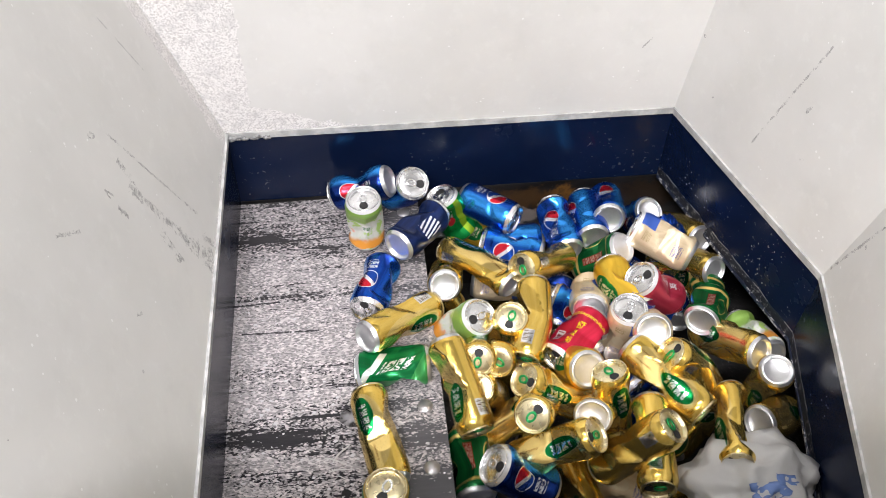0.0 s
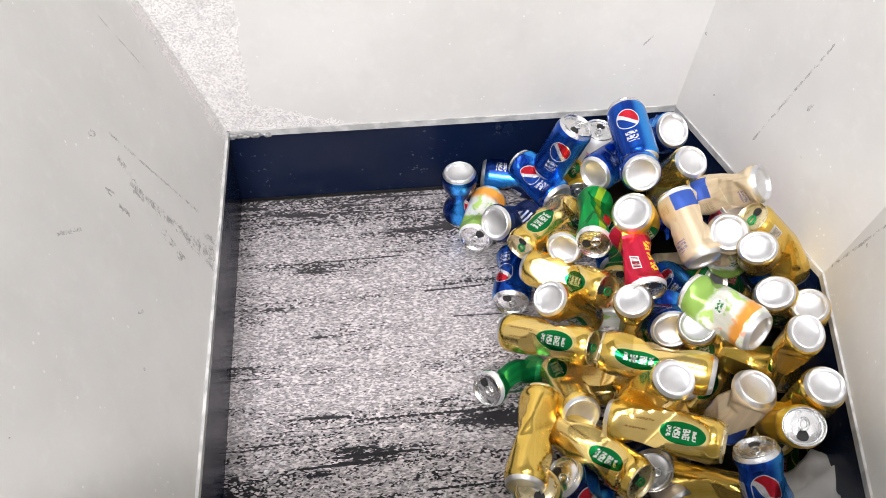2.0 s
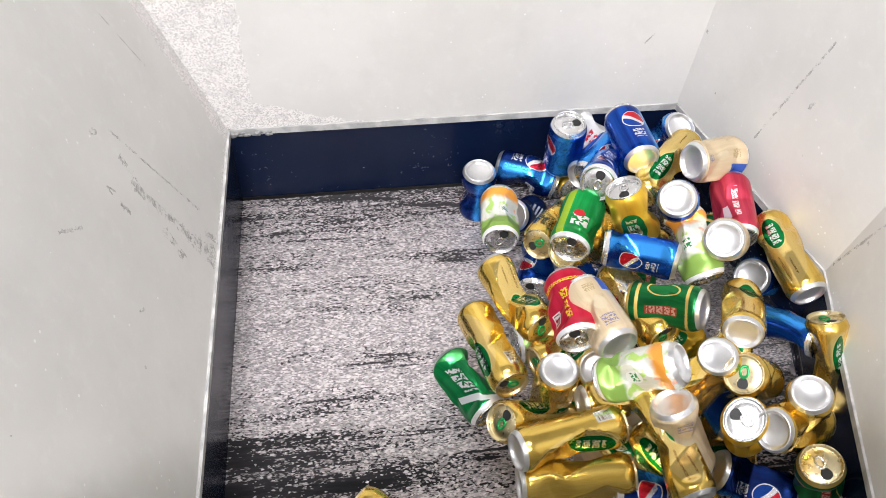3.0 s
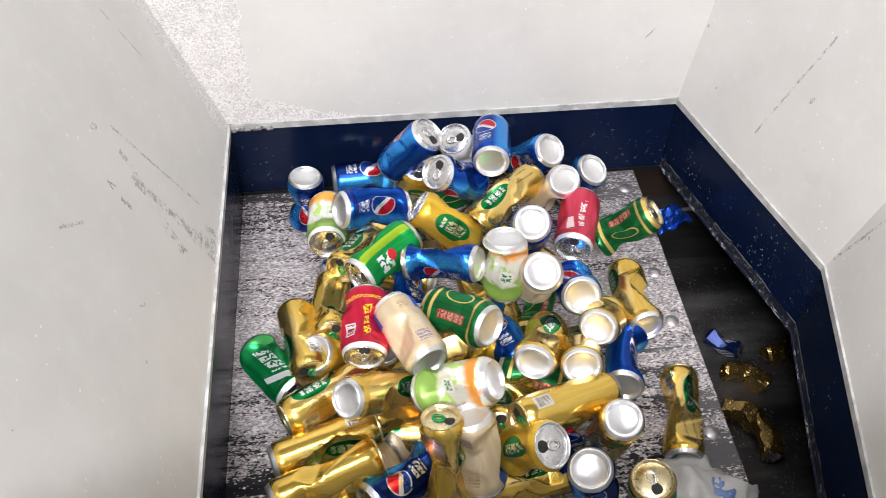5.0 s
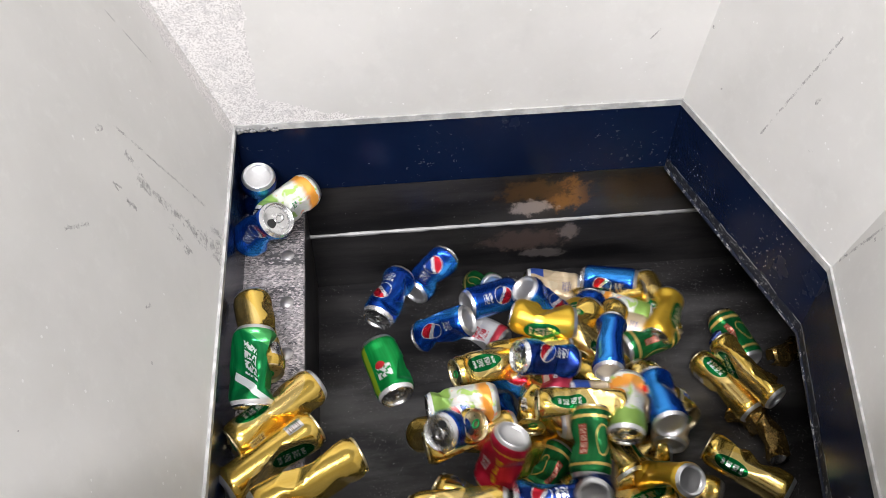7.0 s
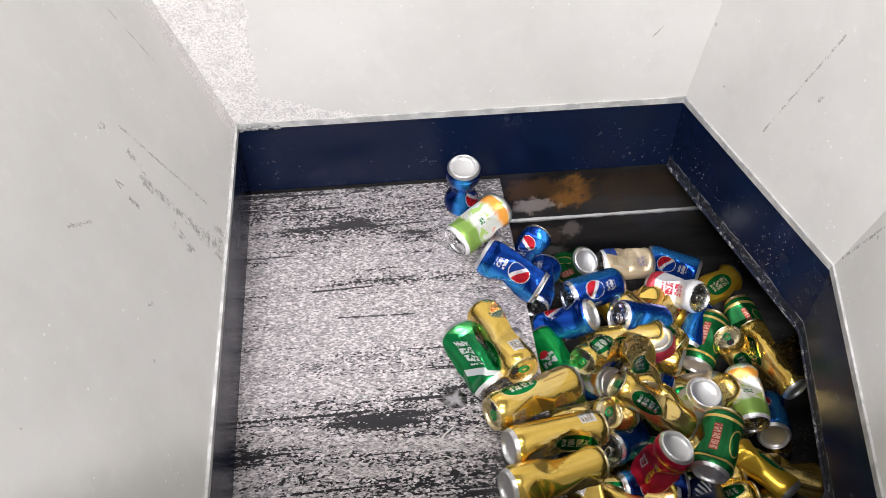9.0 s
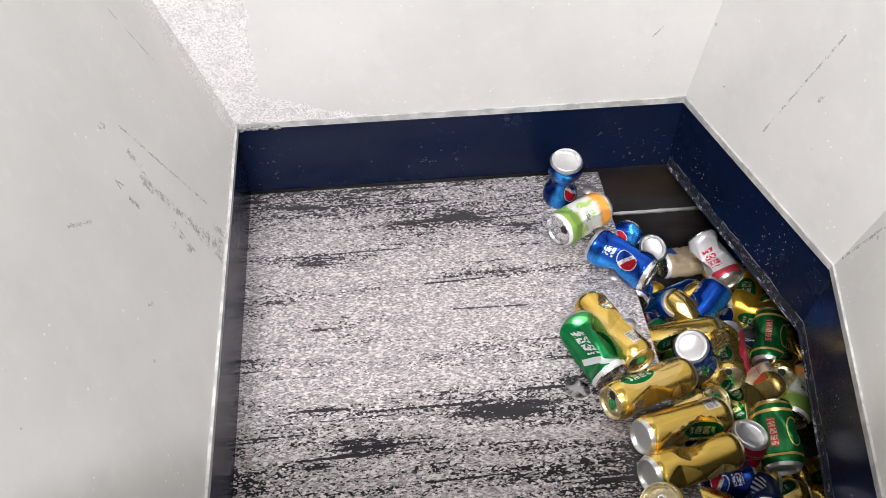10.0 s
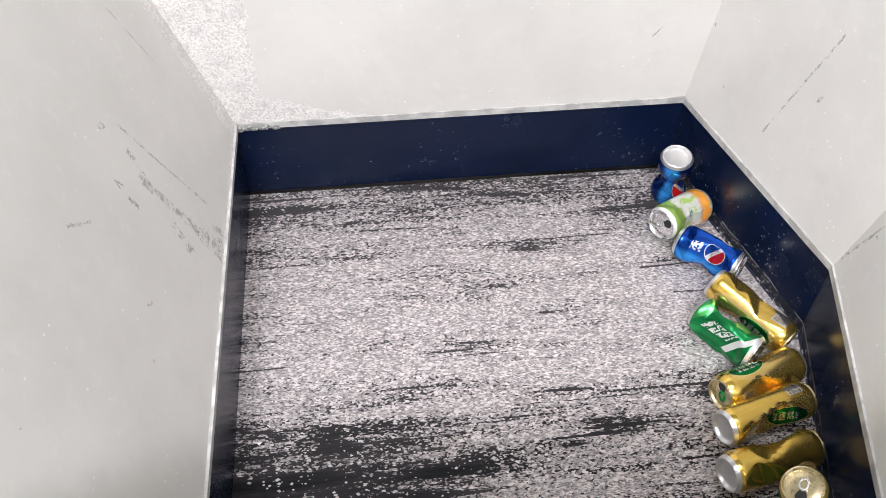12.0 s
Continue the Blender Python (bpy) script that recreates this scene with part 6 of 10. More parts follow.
    walk(cans["wa"], [(0, pose(-0.001, 1.095, 0.070, 1, 5, -89)), (0.25, pose(0.050, 1.101, 0.070, 13, -5, -43)), (0.5, pose(0.092, 1.094, 0.080, 7, 11, -86)), (1, pose(0.148, 1.105, 0.090, 26, 3, -67)), (1.25, pose(0.158, 1.112, 0.066, 53, -13, -40)), (1.5, pose(0.173, 1.093, 0.060, 86, -62, -37)), (2, pose(0.210, 1.089, 0.055, 88, -56, -20)), (2.7, pose(0.238, 1.029, 0.105, 85, -70, -4)), (3.95, pose(0.164, 1.032, 0.110, 70, -59, 16)), (4.3, pose(0.164, 1.032, 0.110, 70, -59, 16)), (4.5, pose(0.094, 1.032, 0.110, 70, -59, 16)), (5, pose(-0.071, 1.032, 0.110, 70, -59, 16)), (5.5, pose(-0.093, 1.095, 0.086, 90, -48, -14)), (6, pose(-0.137, 1.129, 0.035, 90, -38, -26)), (6.5, pose(-0.152, 1.131, 0.067, 90, -27, -45)), (7.02, pose(-0.152, 1.131, 0.067, 90, -27, -45)), (8.5, pose(0.092, 1.077, 0.035, 91, -33, -50)), (9, pose(0.183, 1.059, 0.050, 104, -58, -66)), (10.5, pose(0.476, 1.067, 0.039, 79, -33, -51)), (11, pose(0.554, 1.068, 0.039, 80, -35, -52)), (11.5, pose(0.558, 1.061, 0.039, 79, -34, -52)), (12, pose(0.560, 1.060, 0.039, 80, -35, -52))])
    walk(cans["wg1"], [(0, pose(0.662, 0.844, -0.040, 121, -44, 165)), (1, pose(0.499, 0.821, 0.130, 131, -29, -167)), (1.25, pose(0.515, 0.764, 0.166, 78, -29, -114)), (1.5, pose(0.530, 0.697, 0.220, 47, -23, -61)), (1.75, pose(0.509, 0.702, 0.220, 61, -31, -107)), (2, pose(0.486, 0.699, 0.238, 105, -47, -158)), (2.5, pose(0.391, 0.642, 0.212, 131, -41, -149)), (2.7, pose(0.360, 0.618, 0.226, 131, -22, -125)), (3.95, pose(0.338, 0.635, 0.190, 136, -41, -142)), (4.3, pose(0.338, 0.635, 0.190, 136, -41, -142)), (4.5, pose(0.268, 0.635, 0.190, 136, -41, -142)), (5, pose(0.103, 0.635, 0.190, 136, -41, -142)), (5.5, pose(0.011, 0.626, 0.190, 124, -50, -127)), (6, pose(0.010, 0.627, 0.180, 122, -51, -127)), (6.5, pose(0.032, 0.627, 0.160, 113, -56, -127)), (7.15, pose(0.148, 0.777, -0.085, 90, -37, -82)), (8.5, pose(0.276, 0.788, -0.080, 150, -19, -154)), (9, pose(0.389, 0.851, -0.194, 146, -1, -147)), (12, pose(0.914, 0.851, -0.224, 146, -2, -149))])
    walk(cans["wg2"], [(0, pose(0.549, 0.914, -0.173, -90, -30, -139)), (1, pose(0.422, 0.782, 0.107, -90, -33, -153)), (1.5, pose(0.533, 0.894, 0.050, -112, 37, -155)), (1.75, pose(0.551, 0.886, 0.102, -124, 14, -118)), (2, pose(0.569, 0.879, 0.153, -146, 2, -80)), (2.35, pose(0.552, 0.894, 0.149, -134, -30, -120)), (2.5, pose(0.496, 0.855, 0.202, -78, -62, 168)), (2.7, pose(0.506, 0.858, 0.202, -94, -42, 180)), (3.33, pose(0.471, 0.853, 0.191, -146, -38, -129)), (3.95, pose(0.436, 0.847, 0.180, -176, -9, -100)), (4.3, pose(0.436, 0.847, 0.180, -176, -9, -100)), (4.5, pose(0.366, 0.847, 0.180, -176, -9, -100)), (5, pose(0.201, 0.847, 0.180, -176, -9, -100)), (5.25, pose(0.137, 0.857, 0.175, -160, -48, -116)), (5.5, pose(0.070, 0.840, 0.200, 47, -84, 34)), (6, pose(0.062, 0.871, 0.162, -81, -68, 166)), (6.5, pose(0.380, 0.809, -0.204, -90, -55, 174)), (6.83, pose(0.447, 0.946, -0.218, -90, -55, -145)), (7.15, pose(0.514, 1.083, -0.232, -90, -55, -104)), (7.83, pose(0.484, 0.924, -0.171, -140, -14, -105)), (8.5, pose(0.454, 0.766, -0.110, 171, 13, -136)), (8.75, pose(0.541, 0.919, -0.168, -138, -1, -115)), (9, pose(0.532, 0.755, -0.120, 170, 8, -141)), (9.25, pose(0.600, 0.931, -0.165, -141, -8, -132)), (9.5, pose(0.668, 1.107, -0.210, -90, -25, -138)), (10, pose(0.712, 1.142, -0.210, -90, -30, -162)), (12, pose(1.050, 1.142, -0.240, -90, -23, -162))])
    walk(cans["wg3"], [(0, pose(0.150, 0.873, 0.030, -32, -10, -148)), (0.25, pose(0.172, 0.901, 0.043, -10, 28, -78)), (0.5, pose(0.220, 0.916, 0.060, 41, -16, -38)), (1, pose(0.261, 0.910, 0.047, 58, -30, -39)), (1.5, pose(0.305, 0.883, 0.070, 90, -40, -82)), (1.75, pose(0.354, 0.883, 0.035, -161, -84, 159)), (2, pose(0.404, 0.883, 0.000, -110, -35, 98)), (2.35, pose(0.353, 0.849, 0.021, -148, -84, 147)), (2.7, pose(0.302, 0.815, 0.041, 90, -43, -82)), (3.33, pose(0.258, 0.821, 0.038, -107, -86, 113)), (3.95, pose(0.213, 0.828, 0.035, -94, -36, 98)), (4.3, pose(0.213, 0.828, 0.035, -94, -36, 98)), (4.5, pose(0.143, 0.828, 0.035, -94, -36, 98)), (5, pose(-0.022, 0.828, 0.035, -94, -36, 98)), (5.25, pose(-0.066, 0.810, 0.062, -115, -88, 121)), (5.5, pose(-0.111, 0.792, 0.089, 90, -40, -82)), (6, pose(-0.118, 0.787, 0.090, 90, -40, -82)), (6.5, pose(-0.113, 0.785, 0.091, 90, -40, -82)), (6.83, pose(0.188, 0.764, -0.015, 90, -40, -42)), (7.15, pose(0.488, 0.743, -0.121, 90, -40, -1)), (8.5, pose(0.528, 0.737, -0.100, -136, -55, -126)), (9, pose(0.657, 0.799, -0.190, -90, -81, 174)), (9.5, pose(0.719, 0.798, -0.197, 90, -82, -34)), (12, pose(1.030, 0.798, -0.227, -90, -88, 146))])
    walk(cans["be1"], [(0, pose(0.526, 1.009, 0.050, 78, -45, -118)), (0.25, pose(0.541, 1.028, 0.060, -36, -46, -40)), (0.5, pose(0.556, 1.048, 0.070, -92, 6, -34)), (0.58, pose(0.560, 1.038, 0.073, -118, 53, -65)), (0.67, pose(0.564, 1.028, 0.077, 150, 53, -160)), (0.75, pose(0.568, 1.018, 0.080, 124, 6, 170)), (0.88, pose(0.538, 0.955, 0.110, 175, 34, -123)), (1, pose(0.508, 0.893, 0.140, -140, -1, -60)), (1.25, pose(0.526, 0.931, 0.171, -166, 22, -128)), (1.5, pose(0.543, 0.970, 0.202, 164, 5, 162)), (1.75, pose(0.558, 0.954, 0.220, 146, -1, -160)), (2, pose(0.573, 0.938, 0.238, 128, 6, -122)), (2.35, pose(0.583, 0.979, 0.232, 124, 34, -171)), (2.5, pose(0.556, 0.961, 0.267, 135, 10, -120)), (2.6, pose(0.562, 0.969, 0.267, 127, 38, -170)), (2.7, pose(0.568, 0.977, 0.267, 90, 45, 119)), (3.33, pose(0.560, 1.009, 0.204, 135, 11, 141)), (3.95, pose(0.552, 1.041, 0.140, 171, -27, 134)), (4.3, pose(0.552, 1.041, 0.140, 171, -27, 134)), (4.5, pose(0.482, 1.041, 0.140, 171, -27, 134)), (5, pose(0.317, 1.041, 0.140, 171, -27, 134)), (5.5, pose(0.191, 1.048, 0.150, -175, -37, 123)), (6, pose(0.183, 1.064, 0.126, 147, -26, -165)), (6.5, pose(0.262, 1.049, -0.120, 117, -46, -156)), (7.15, pose(0.384, 1.149, -0.240, 90, -75, -100)), (8.5, pose(0.454, 1.149, -0.225, 90, -74, -100)), (9, pose(0.521, 1.161, -0.216, 90, -75, -90)), (9.5, pose(0.594, 1.171, -0.230, 90, -77, -82)), (10, pose(0.669, 1.191, -0.260, 90, -78, -81)), (12, pose(1.029, 1.180, -0.262, 90, -80, -81))])
    walk(cans["be2"], [(0, pose(0.418, 0.843, 0.030, -1, 6, -118)), (0.25, pose(0.440, 0.840, 0.030, 35, -26, -117)), (0.38, pose(0.462, 0.861, 0.045, 27, -82, -113)), (0.5, pose(0.484, 0.882, 0.060, -147, -42, 57)), (0.62, pose(0.483, 0.867, 0.070, -125, -63, 74)), (0.75, pose(0.481, 0.851, 0.080, -75, -86, 59)), (1, pose(0.499, 0.866, 0.130, -50, -42, 75)), (1.12, pose(0.495, 0.853, 0.154, -68, -80, 53)), (1.25, pose(0.491, 0.840, 0.178, 90, -61, -142)), (1.5, pose(0.481, 0.799, 0.220, 81, -30, -175)), (2, pose(0.490, 0.869, 0.230, 72, -24, -161)), (2.5, pose(0.399, 0.741, 0.230, 76, -38, -177)), (2.7, pose(0.353, 0.713, 0.230, 90, -67, 179)), (3.95, pose(0.281, 0.728, 0.190, -93, -69, 27)), (4.3, pose(0.281, 0.728, 0.190, -93, -69, 27)), (4.5, pose(0.211, 0.728, 0.190, -93, -69, 27)), (5, pose(0.046, 0.728, 0.190, -93, -69, 27)), (5.5, pose(-0.055, 0.701, 0.200, -107, -63, 38)), (6, pose(-0.057, 0.717, 0.171, 90, -71, -153)), (6.5, pose(-0.045, 0.700, 0.180, -95, -64, 30)), (6.83, pose(0.203, 0.761, -0.012, 14, -81, -43)), (7.15, pose(0.451, 0.822, -0.204, 90, -59, -80)), (7.6, pose(0.476, 0.834, -0.219, 105, -4, -71)), (8.05, pose(0.501, 0.847, -0.235, 138, 44, -40)), (8.5, pose(0.526, 0.859, -0.250, -139, 45, 41)), (8.59, pose(0.529, 0.846, -0.229, 139, 43, -40)), (8.67, pose(0.531, 0.833, -0.209, 107, -5, -70)), (8.83, pose(0.558, 0.844, -0.230, 141, 41, -38)), (9, pose(0.585, 0.856, -0.250, -142, 41, 36)), (10, pose(0.694, 0.844, -0.240, 141, 40, -39)), (11, pose(0.803, 0.833, -0.229, 107, -7, -70)), (12, pose(0.912, 0.822, -0.219, 90, -62, -80))])
    walk(cans["be3"], [(0, pose(0.419, 0.835, -0.078, -90, -70, -151)), (0.33, pose(0.442, 0.801, -0.062, 90, -55, 36)), (0.67, pose(0.466, 0.766, -0.046, 96, -0, 40)), (1, pose(0.489, 0.732, -0.030, 113, 54, 56)), (1.17, pose(0.490, 0.684, 0.019, -160, 69, 178)), (1.33, pose(0.490, 0.636, 0.067, -142, 30, -126)), (1.42, pose(0.522, 0.650, 0.023, 176, 38, 147)), (1.5, pose(0.554, 0.664, -0.020, 160, 6, 78)), (1.62, pose(0.525, 0.630, 0.053, 178, 11, 147)), (1.75, pose(0.496, 0.596, 0.126, -171, -3, -145)), (2, pose(0.502, 0.605, 0.136, -179, -10, 160)), (2.35, pose(0.476, 0.589, 0.133, -166, -12, -144)), (2.5, pose(0.455, 0.549, 0.184, -158, 18, -144)), (2.7, pose(0.426, 0.543, 0.184, -160, -23, -88)), (3.95, pose(0.356, 0.558, 0.150, -156, -13, -131)), (4.3, pose(0.356, 0.558, 0.150, -156, -13, -131)), (4.5, pose(0.286, 0.558, 0.150, -156, -13, -131)), (5, pose(0.121, 0.558, 0.150, -156, -13, -131)), (5.5, pose(0.090, 0.542, 0.180, -152, -4, -144)), (5.75, pose(0.102, 0.536, 0.185, -152, -12, -149)), (6, pose(0.114, 0.533, 0.190, -157, 18, 149)), (6.17, pose(0.122, 0.547, 0.123, 156, 3, 103)), (6.33, pose(0.131, 0.562, 0.056, 127, -36, 77)), (6.5, pose(0.140, 0.576, -0.011, 90, -83, 75)), (7.15, pose(0.397, 0.792, -0.150, -90, -71, -85)), (7.6, pose(0.433, 0.815, -0.183, 89, -53, 87)), (8.05, pose(0.468, 0.838, -0.217, 81, 2, 81)), (8.5, pose(0.504, 0.860, -0.250, 60, 55, 60)), (8.59, pose(0.502, 0.838, -0.213, 81, 2, 81)), (8.67, pose(0.501, 0.816, -0.177, 89, -53, 86)), (8.83, pose(0.537, 0.840, -0.218, 81, 2, 79)), (9, pose(0.574, 0.864, -0.260, 57, 54, 56)), (10, pose(0.682, 0.840, -0.228, 81, 3, 79)), (11, pose(0.791, 0.816, -0.197, 89, -52, 86)), (12, pose(0.900, 0.792, -0.165, -90, -73, -85))])
    walk(cans["w2"], [(0, pose(0.452, 0.830, 0.040, 140, -23, 143)), (0.5, pose(0.486, 0.812, 0.100, 154, 19, -161)), (0.75, pose(0.506, 0.816, 0.122, 157, -14, 143)), (1, pose(0.525, 0.820, 0.143, -170, -27, 76)), (1.5, pose(0.583, 0.835, 0.173, 146, -42, 80)), (1.75, pose(0.566, 0.848, 0.189, 131, 5, 150)), (2, pose(0.550, 0.860, 0.204, 174, 32, -131)), (2.35, pose(0.559, 0.869, 0.199, 135, 6, 148)), (2.42, pose(0.552, 0.857, 0.210, 173, 38, -142)), (2.5, pose(0.545, 0.844, 0.221, -142, 12, -67)), (2.6, pose(0.549, 0.849, 0.221, -153, -33, -12)), (2.7, pose(0.554, 0.853, 0.221, 151, -37, 76)), (3.33, pose(0.520, 0.840, 0.196, 133, -1, 151)), (3.95, pose(0.485, 0.827, 0.170, 163, 25, -133)), (4.3, pose(0.485, 0.827, 0.170, 163, 25, -133)), (4.5, pose(0.415, 0.827, 0.170, 163, 25, -133)), (5, pose(0.250, 0.827, 0.170, 163, 25, -133)), (5.17, pose(0.210, 0.835, 0.167, 139, -9, -173)), (5.33, pose(0.170, 0.843, 0.164, 141, -49, 151)), (5.5, pose(0.125, 0.824, 0.180, 161, -60, 110)), (6, pose(0.114, 0.839, 0.153, -79, -69, -14)), (6.5, pose(0.289, 0.812, -0.204, -90, -84, 12)), (7.15, pose(0.435, 0.806, -0.167, 90, -82, -96)), (7.83, pose(0.483, 0.839, -0.214, -93, -21, 77)), (8.5, pose(0.532, 0.871, -0.260, -112, 55, 59)), (8.75, pose(0.544, 0.837, -0.206, -94, -22, 75)), (9, pose(0.596, 0.868, -0.260, -114, 54, 56)), (10.5, pose(0.758, 0.837, -0.221, -94, -22, 75)), (12, pose(0.921, 0.806, -0.182, 90, -81, -96))])
    walk(cans["wt"], [(0, pose(0.336, 1.100, -0.233, 90, -48, -119)), (0.33, pose(0.349, 1.063, -0.155, 88, 12, -121)), (0.67, pose(0.361, 1.026, -0.078, 75, 71, -133)), (1, pose(0.374, 0.990, 0.000, -83, 48, 69)), (1.25, pose(0.382, 1.026, 0.043, -61, -2, 67)), (1.5, pose(0.414, 1.128, 0.020, -113, 41, 16)), (1.75, pose(0.423, 1.160, 0.061, -42, 25, 60)), (2, pose(0.432, 1.193, 0.102, 5, -15, 65)), (2.23, pose(0.433, 1.186, 0.116, -10, -47, 26)), (2.47, pose(0.433, 1.178, 0.129, 39, -75, -64)), (2.7, pose(0.434, 1.171, 0.143, 90, -48, -158)), (3.33, pose(0.426, 1.185, 0.127, 52, -56, -78)), (3.95, pose(0.419, 1.199, 0.110, 32, -36, -14)), (4.3, pose(0.419, 1.199, 0.110, 32, -36, -14)), (4.5, pose(0.349, 1.199, 0.110, 32, -36, -14)), (5, pose(0.184, 1.199, 0.110, 32, -36, -14)), (5.5, pose(0.034, 1.150, 0.160, 42, -32, -30)), (6, pose(0.004, 1.183, 0.136, 54, -20, -43)), (6.25, pose(0.020, 1.219, 0.028, 68, -43, -83)), (6.5, pose(0.035, 1.255, -0.080, 104, -48, -141)), (7.15, pose(0.247, 1.018, -0.262, 90, -54, -131)), (7.6, pose(0.336, 1.017, -0.225, 33, -50, -129)), (8.05, pose(0.425, 1.016, -0.187, -19, -46, -134)), (8.5, pose(0.514, 1.015, -0.150, -70, -46, -140)), (8.59, pose(0.471, 1.017, -0.187, -16, -43, -138)), (8.67, pose(0.429, 1.020, -0.224, 36, -43, -133)), (8.83, pose(0.505, 1.022, -0.187, -13, -38, -144)), (9, pose(0.581, 1.025, -0.150, -61, -41, -155)), (9.5, pose(0.632, 1.063, -0.150, 2, -49, -148)), (10, pose(0.683, 1.100, -0.150, 79, -57, -158)), (11, pose(0.794, 1.020, -0.225, 38, -37, -137)), (12, pose(0.900, 1.018, -0.262, 90, -44, -131))])
    walk(cans["ge"], [(0, pose(0.217, 1.178, -0.068, 90, -44, -132)), (0.5, pose(0.295, 1.181, -0.004, 55, -31, -83)), (1, pose(0.374, 1.185, 0.060, 42, -3, -51)), (1.5, pose(0.368, 1.169, 0.052, 90, 60, -5)), (2, pose(0.398, 1.153, 0.077, 90, 60, -6)), (2.7, pose(0.408, 1.167, 0.057, 90, 60, -7)), (3.95, pose(0.325, 1.121, 0.098, -6, 26, -101)), (4.3, pose(0.325, 1.121, 0.098, -6, 26, -101)), (4.5, pose(0.255, 1.121, 0.098, -6, 26, -101)), (5, pose(0.090, 1.121, 0.098, -6, 26, -101)), (5.5, pose(-0.048, 1.171, 0.058, -16, 24, -108)), (6, pose(-0.029, 1.159, 0.085, 21, 10, -61)), (6.25, pose(-0.071, 1.123, 0.088, 32, -30, -15)), (6.5, pose(-0.114, 1.087, 0.090, -10, -59, 64)), (7.15, pose(0.657, 1.003, -0.237, 90, -25, -25)), (8.5, pose(0.657, 1.003, -0.222, -90, -80, 155)), (9, pose(0.711, 1.108, -0.254, 90, -70, -60)), (9.5, pose(0.739, 1.077, -0.250, -90, -79, 155)), (12, pose(1.025, 1.077, -0.262, -90, -69, 155))])
    walk(cans["gy"], [(0, pose(0.431, 0.920, 0.036, 90, -10, -154)), (0.25, pose(0.487, 0.964, 0.003, 98, -74, -147)), (0.5, pose(0.542, 1.009, -0.030, -76, -41, 41)), (1, pose(0.566, 0.938, 0.100, -75, -43, 37)), (1.17, pose(0.538, 0.926, 0.127, 132, -80, -153)), (1.33, pose(0.509, 0.913, 0.154, 128, -25, -130)), (1.42, pose(0.461, 0.901, 0.182, 129, -54, 165)), (1.5, pose(0.412, 0.889, 0.210, 180, -55, 59)), (1.75, pose(0.417, 0.897, 0.212, -137, -27, -21)), (2, pose(0.422, 0.905, 0.213, -147, 14, -69)), (2.23, pose(0.430, 0.912, 0.209, 157, 34, -73)), (2.5, pose(0.444, 0.906, 0.230, 179, 24, -117)), (2.6, pose(0.439, 0.903, 0.230, 102, 23, -115)), (2.7, pose(0.433, 0.900, 0.230, 24, 25, -114)), (3.95, pose(0.360, 0.962, 0.160, 40, -24, -65)), (4.3, pose(0.360, 0.962, 0.160, 40, -24, -65)), (4.5, pose(0.290, 0.962, 0.160, 40, -24, -65)), (5, pose(0.125, 0.962, 0.160, 40, -24, -65)), (5.5, pose(-0.019, 0.960, 0.170, 32, -15, -59)), (6, pose(-0.026, 1.004, 0.144, 72, -7, -116)), (6.5, pose(0.009, 1.029, 0.130, 43, -33, -71)), (7.15, pose(0.345, 0.931, -0.120, 90, -9, -96)), (8.5, pose(0.425, 0.931, -0.105, 90, -8, -96)), (9, pose(0.556, 1.029, -0.221, 90, -6, -107)), (12, pose(0.944, 1.029, -0.251, 90, -4, -107))])
    walk(cans["g1"], [(0, pose(0.170, 0.827, 0.020, 3, -49, 74)), (0.25, pose(0.168, 0.809, 0.034, -43, -46, 44)), (0.5, pose(0.166, 0.791, 0.047, -90, -59, 18)), (1, pose(0.207, 0.741, 0.071, -90, -68, 34)), (1.5, pose(0.242, 0.710, 0.087, -90, -62, 19)), (2, pose(0.278, 0.678, 0.102, 144, -51, 133)), (2.35, pose(0.255, 0.649, 0.099, -96, -81, 65)), (2.42, pose(0.244, 0.675, 0.100, 169, -41, 166)), (2.5, pose(0.234, 0.702, 0.101, 168, 10, 177)), (2.6, pose(0.232, 0.660, 0.101, -171, -60, 177)), (2.7, pose(0.231, 0.619, 0.101, -6, -47, 27)), (3.95, pose(0.164, 0.692, 0.106, -90, -71, 118)), (4.3, pose(0.164, 0.692, 0.106, -90, -71, 118)), (4.5, pose(0.094, 0.692, 0.106, -90, -71, 118)), (5, pose(-0.071, 0.692, 0.106, -90, -71, 118)), (5.5, pose(-0.169, 0.693, 0.062, -90, -71, 125)), (6, pose(-0.168, 0.686, 0.076, -90, -70, 126)), (6.5, pose(-0.165, 0.695, 0.067, -90, -70, 127)), (7.02, pose(-0.165, 0.695, 0.067, -90, -70, 127)), (8.5, pose(0.113, 0.698, 0.041, -70, -67, 97)), (10.5, pose(0.502, 0.696, 0.043, -68, -63, 92)), (11, pose(0.579, 0.696, 0.040, -76, -62, 99)), (11.5, pose(0.579, 0.698, 0.039, -80, -62, 102)), (12, pose(0.579, 0.698, 0.039, -80, -62, 102))])
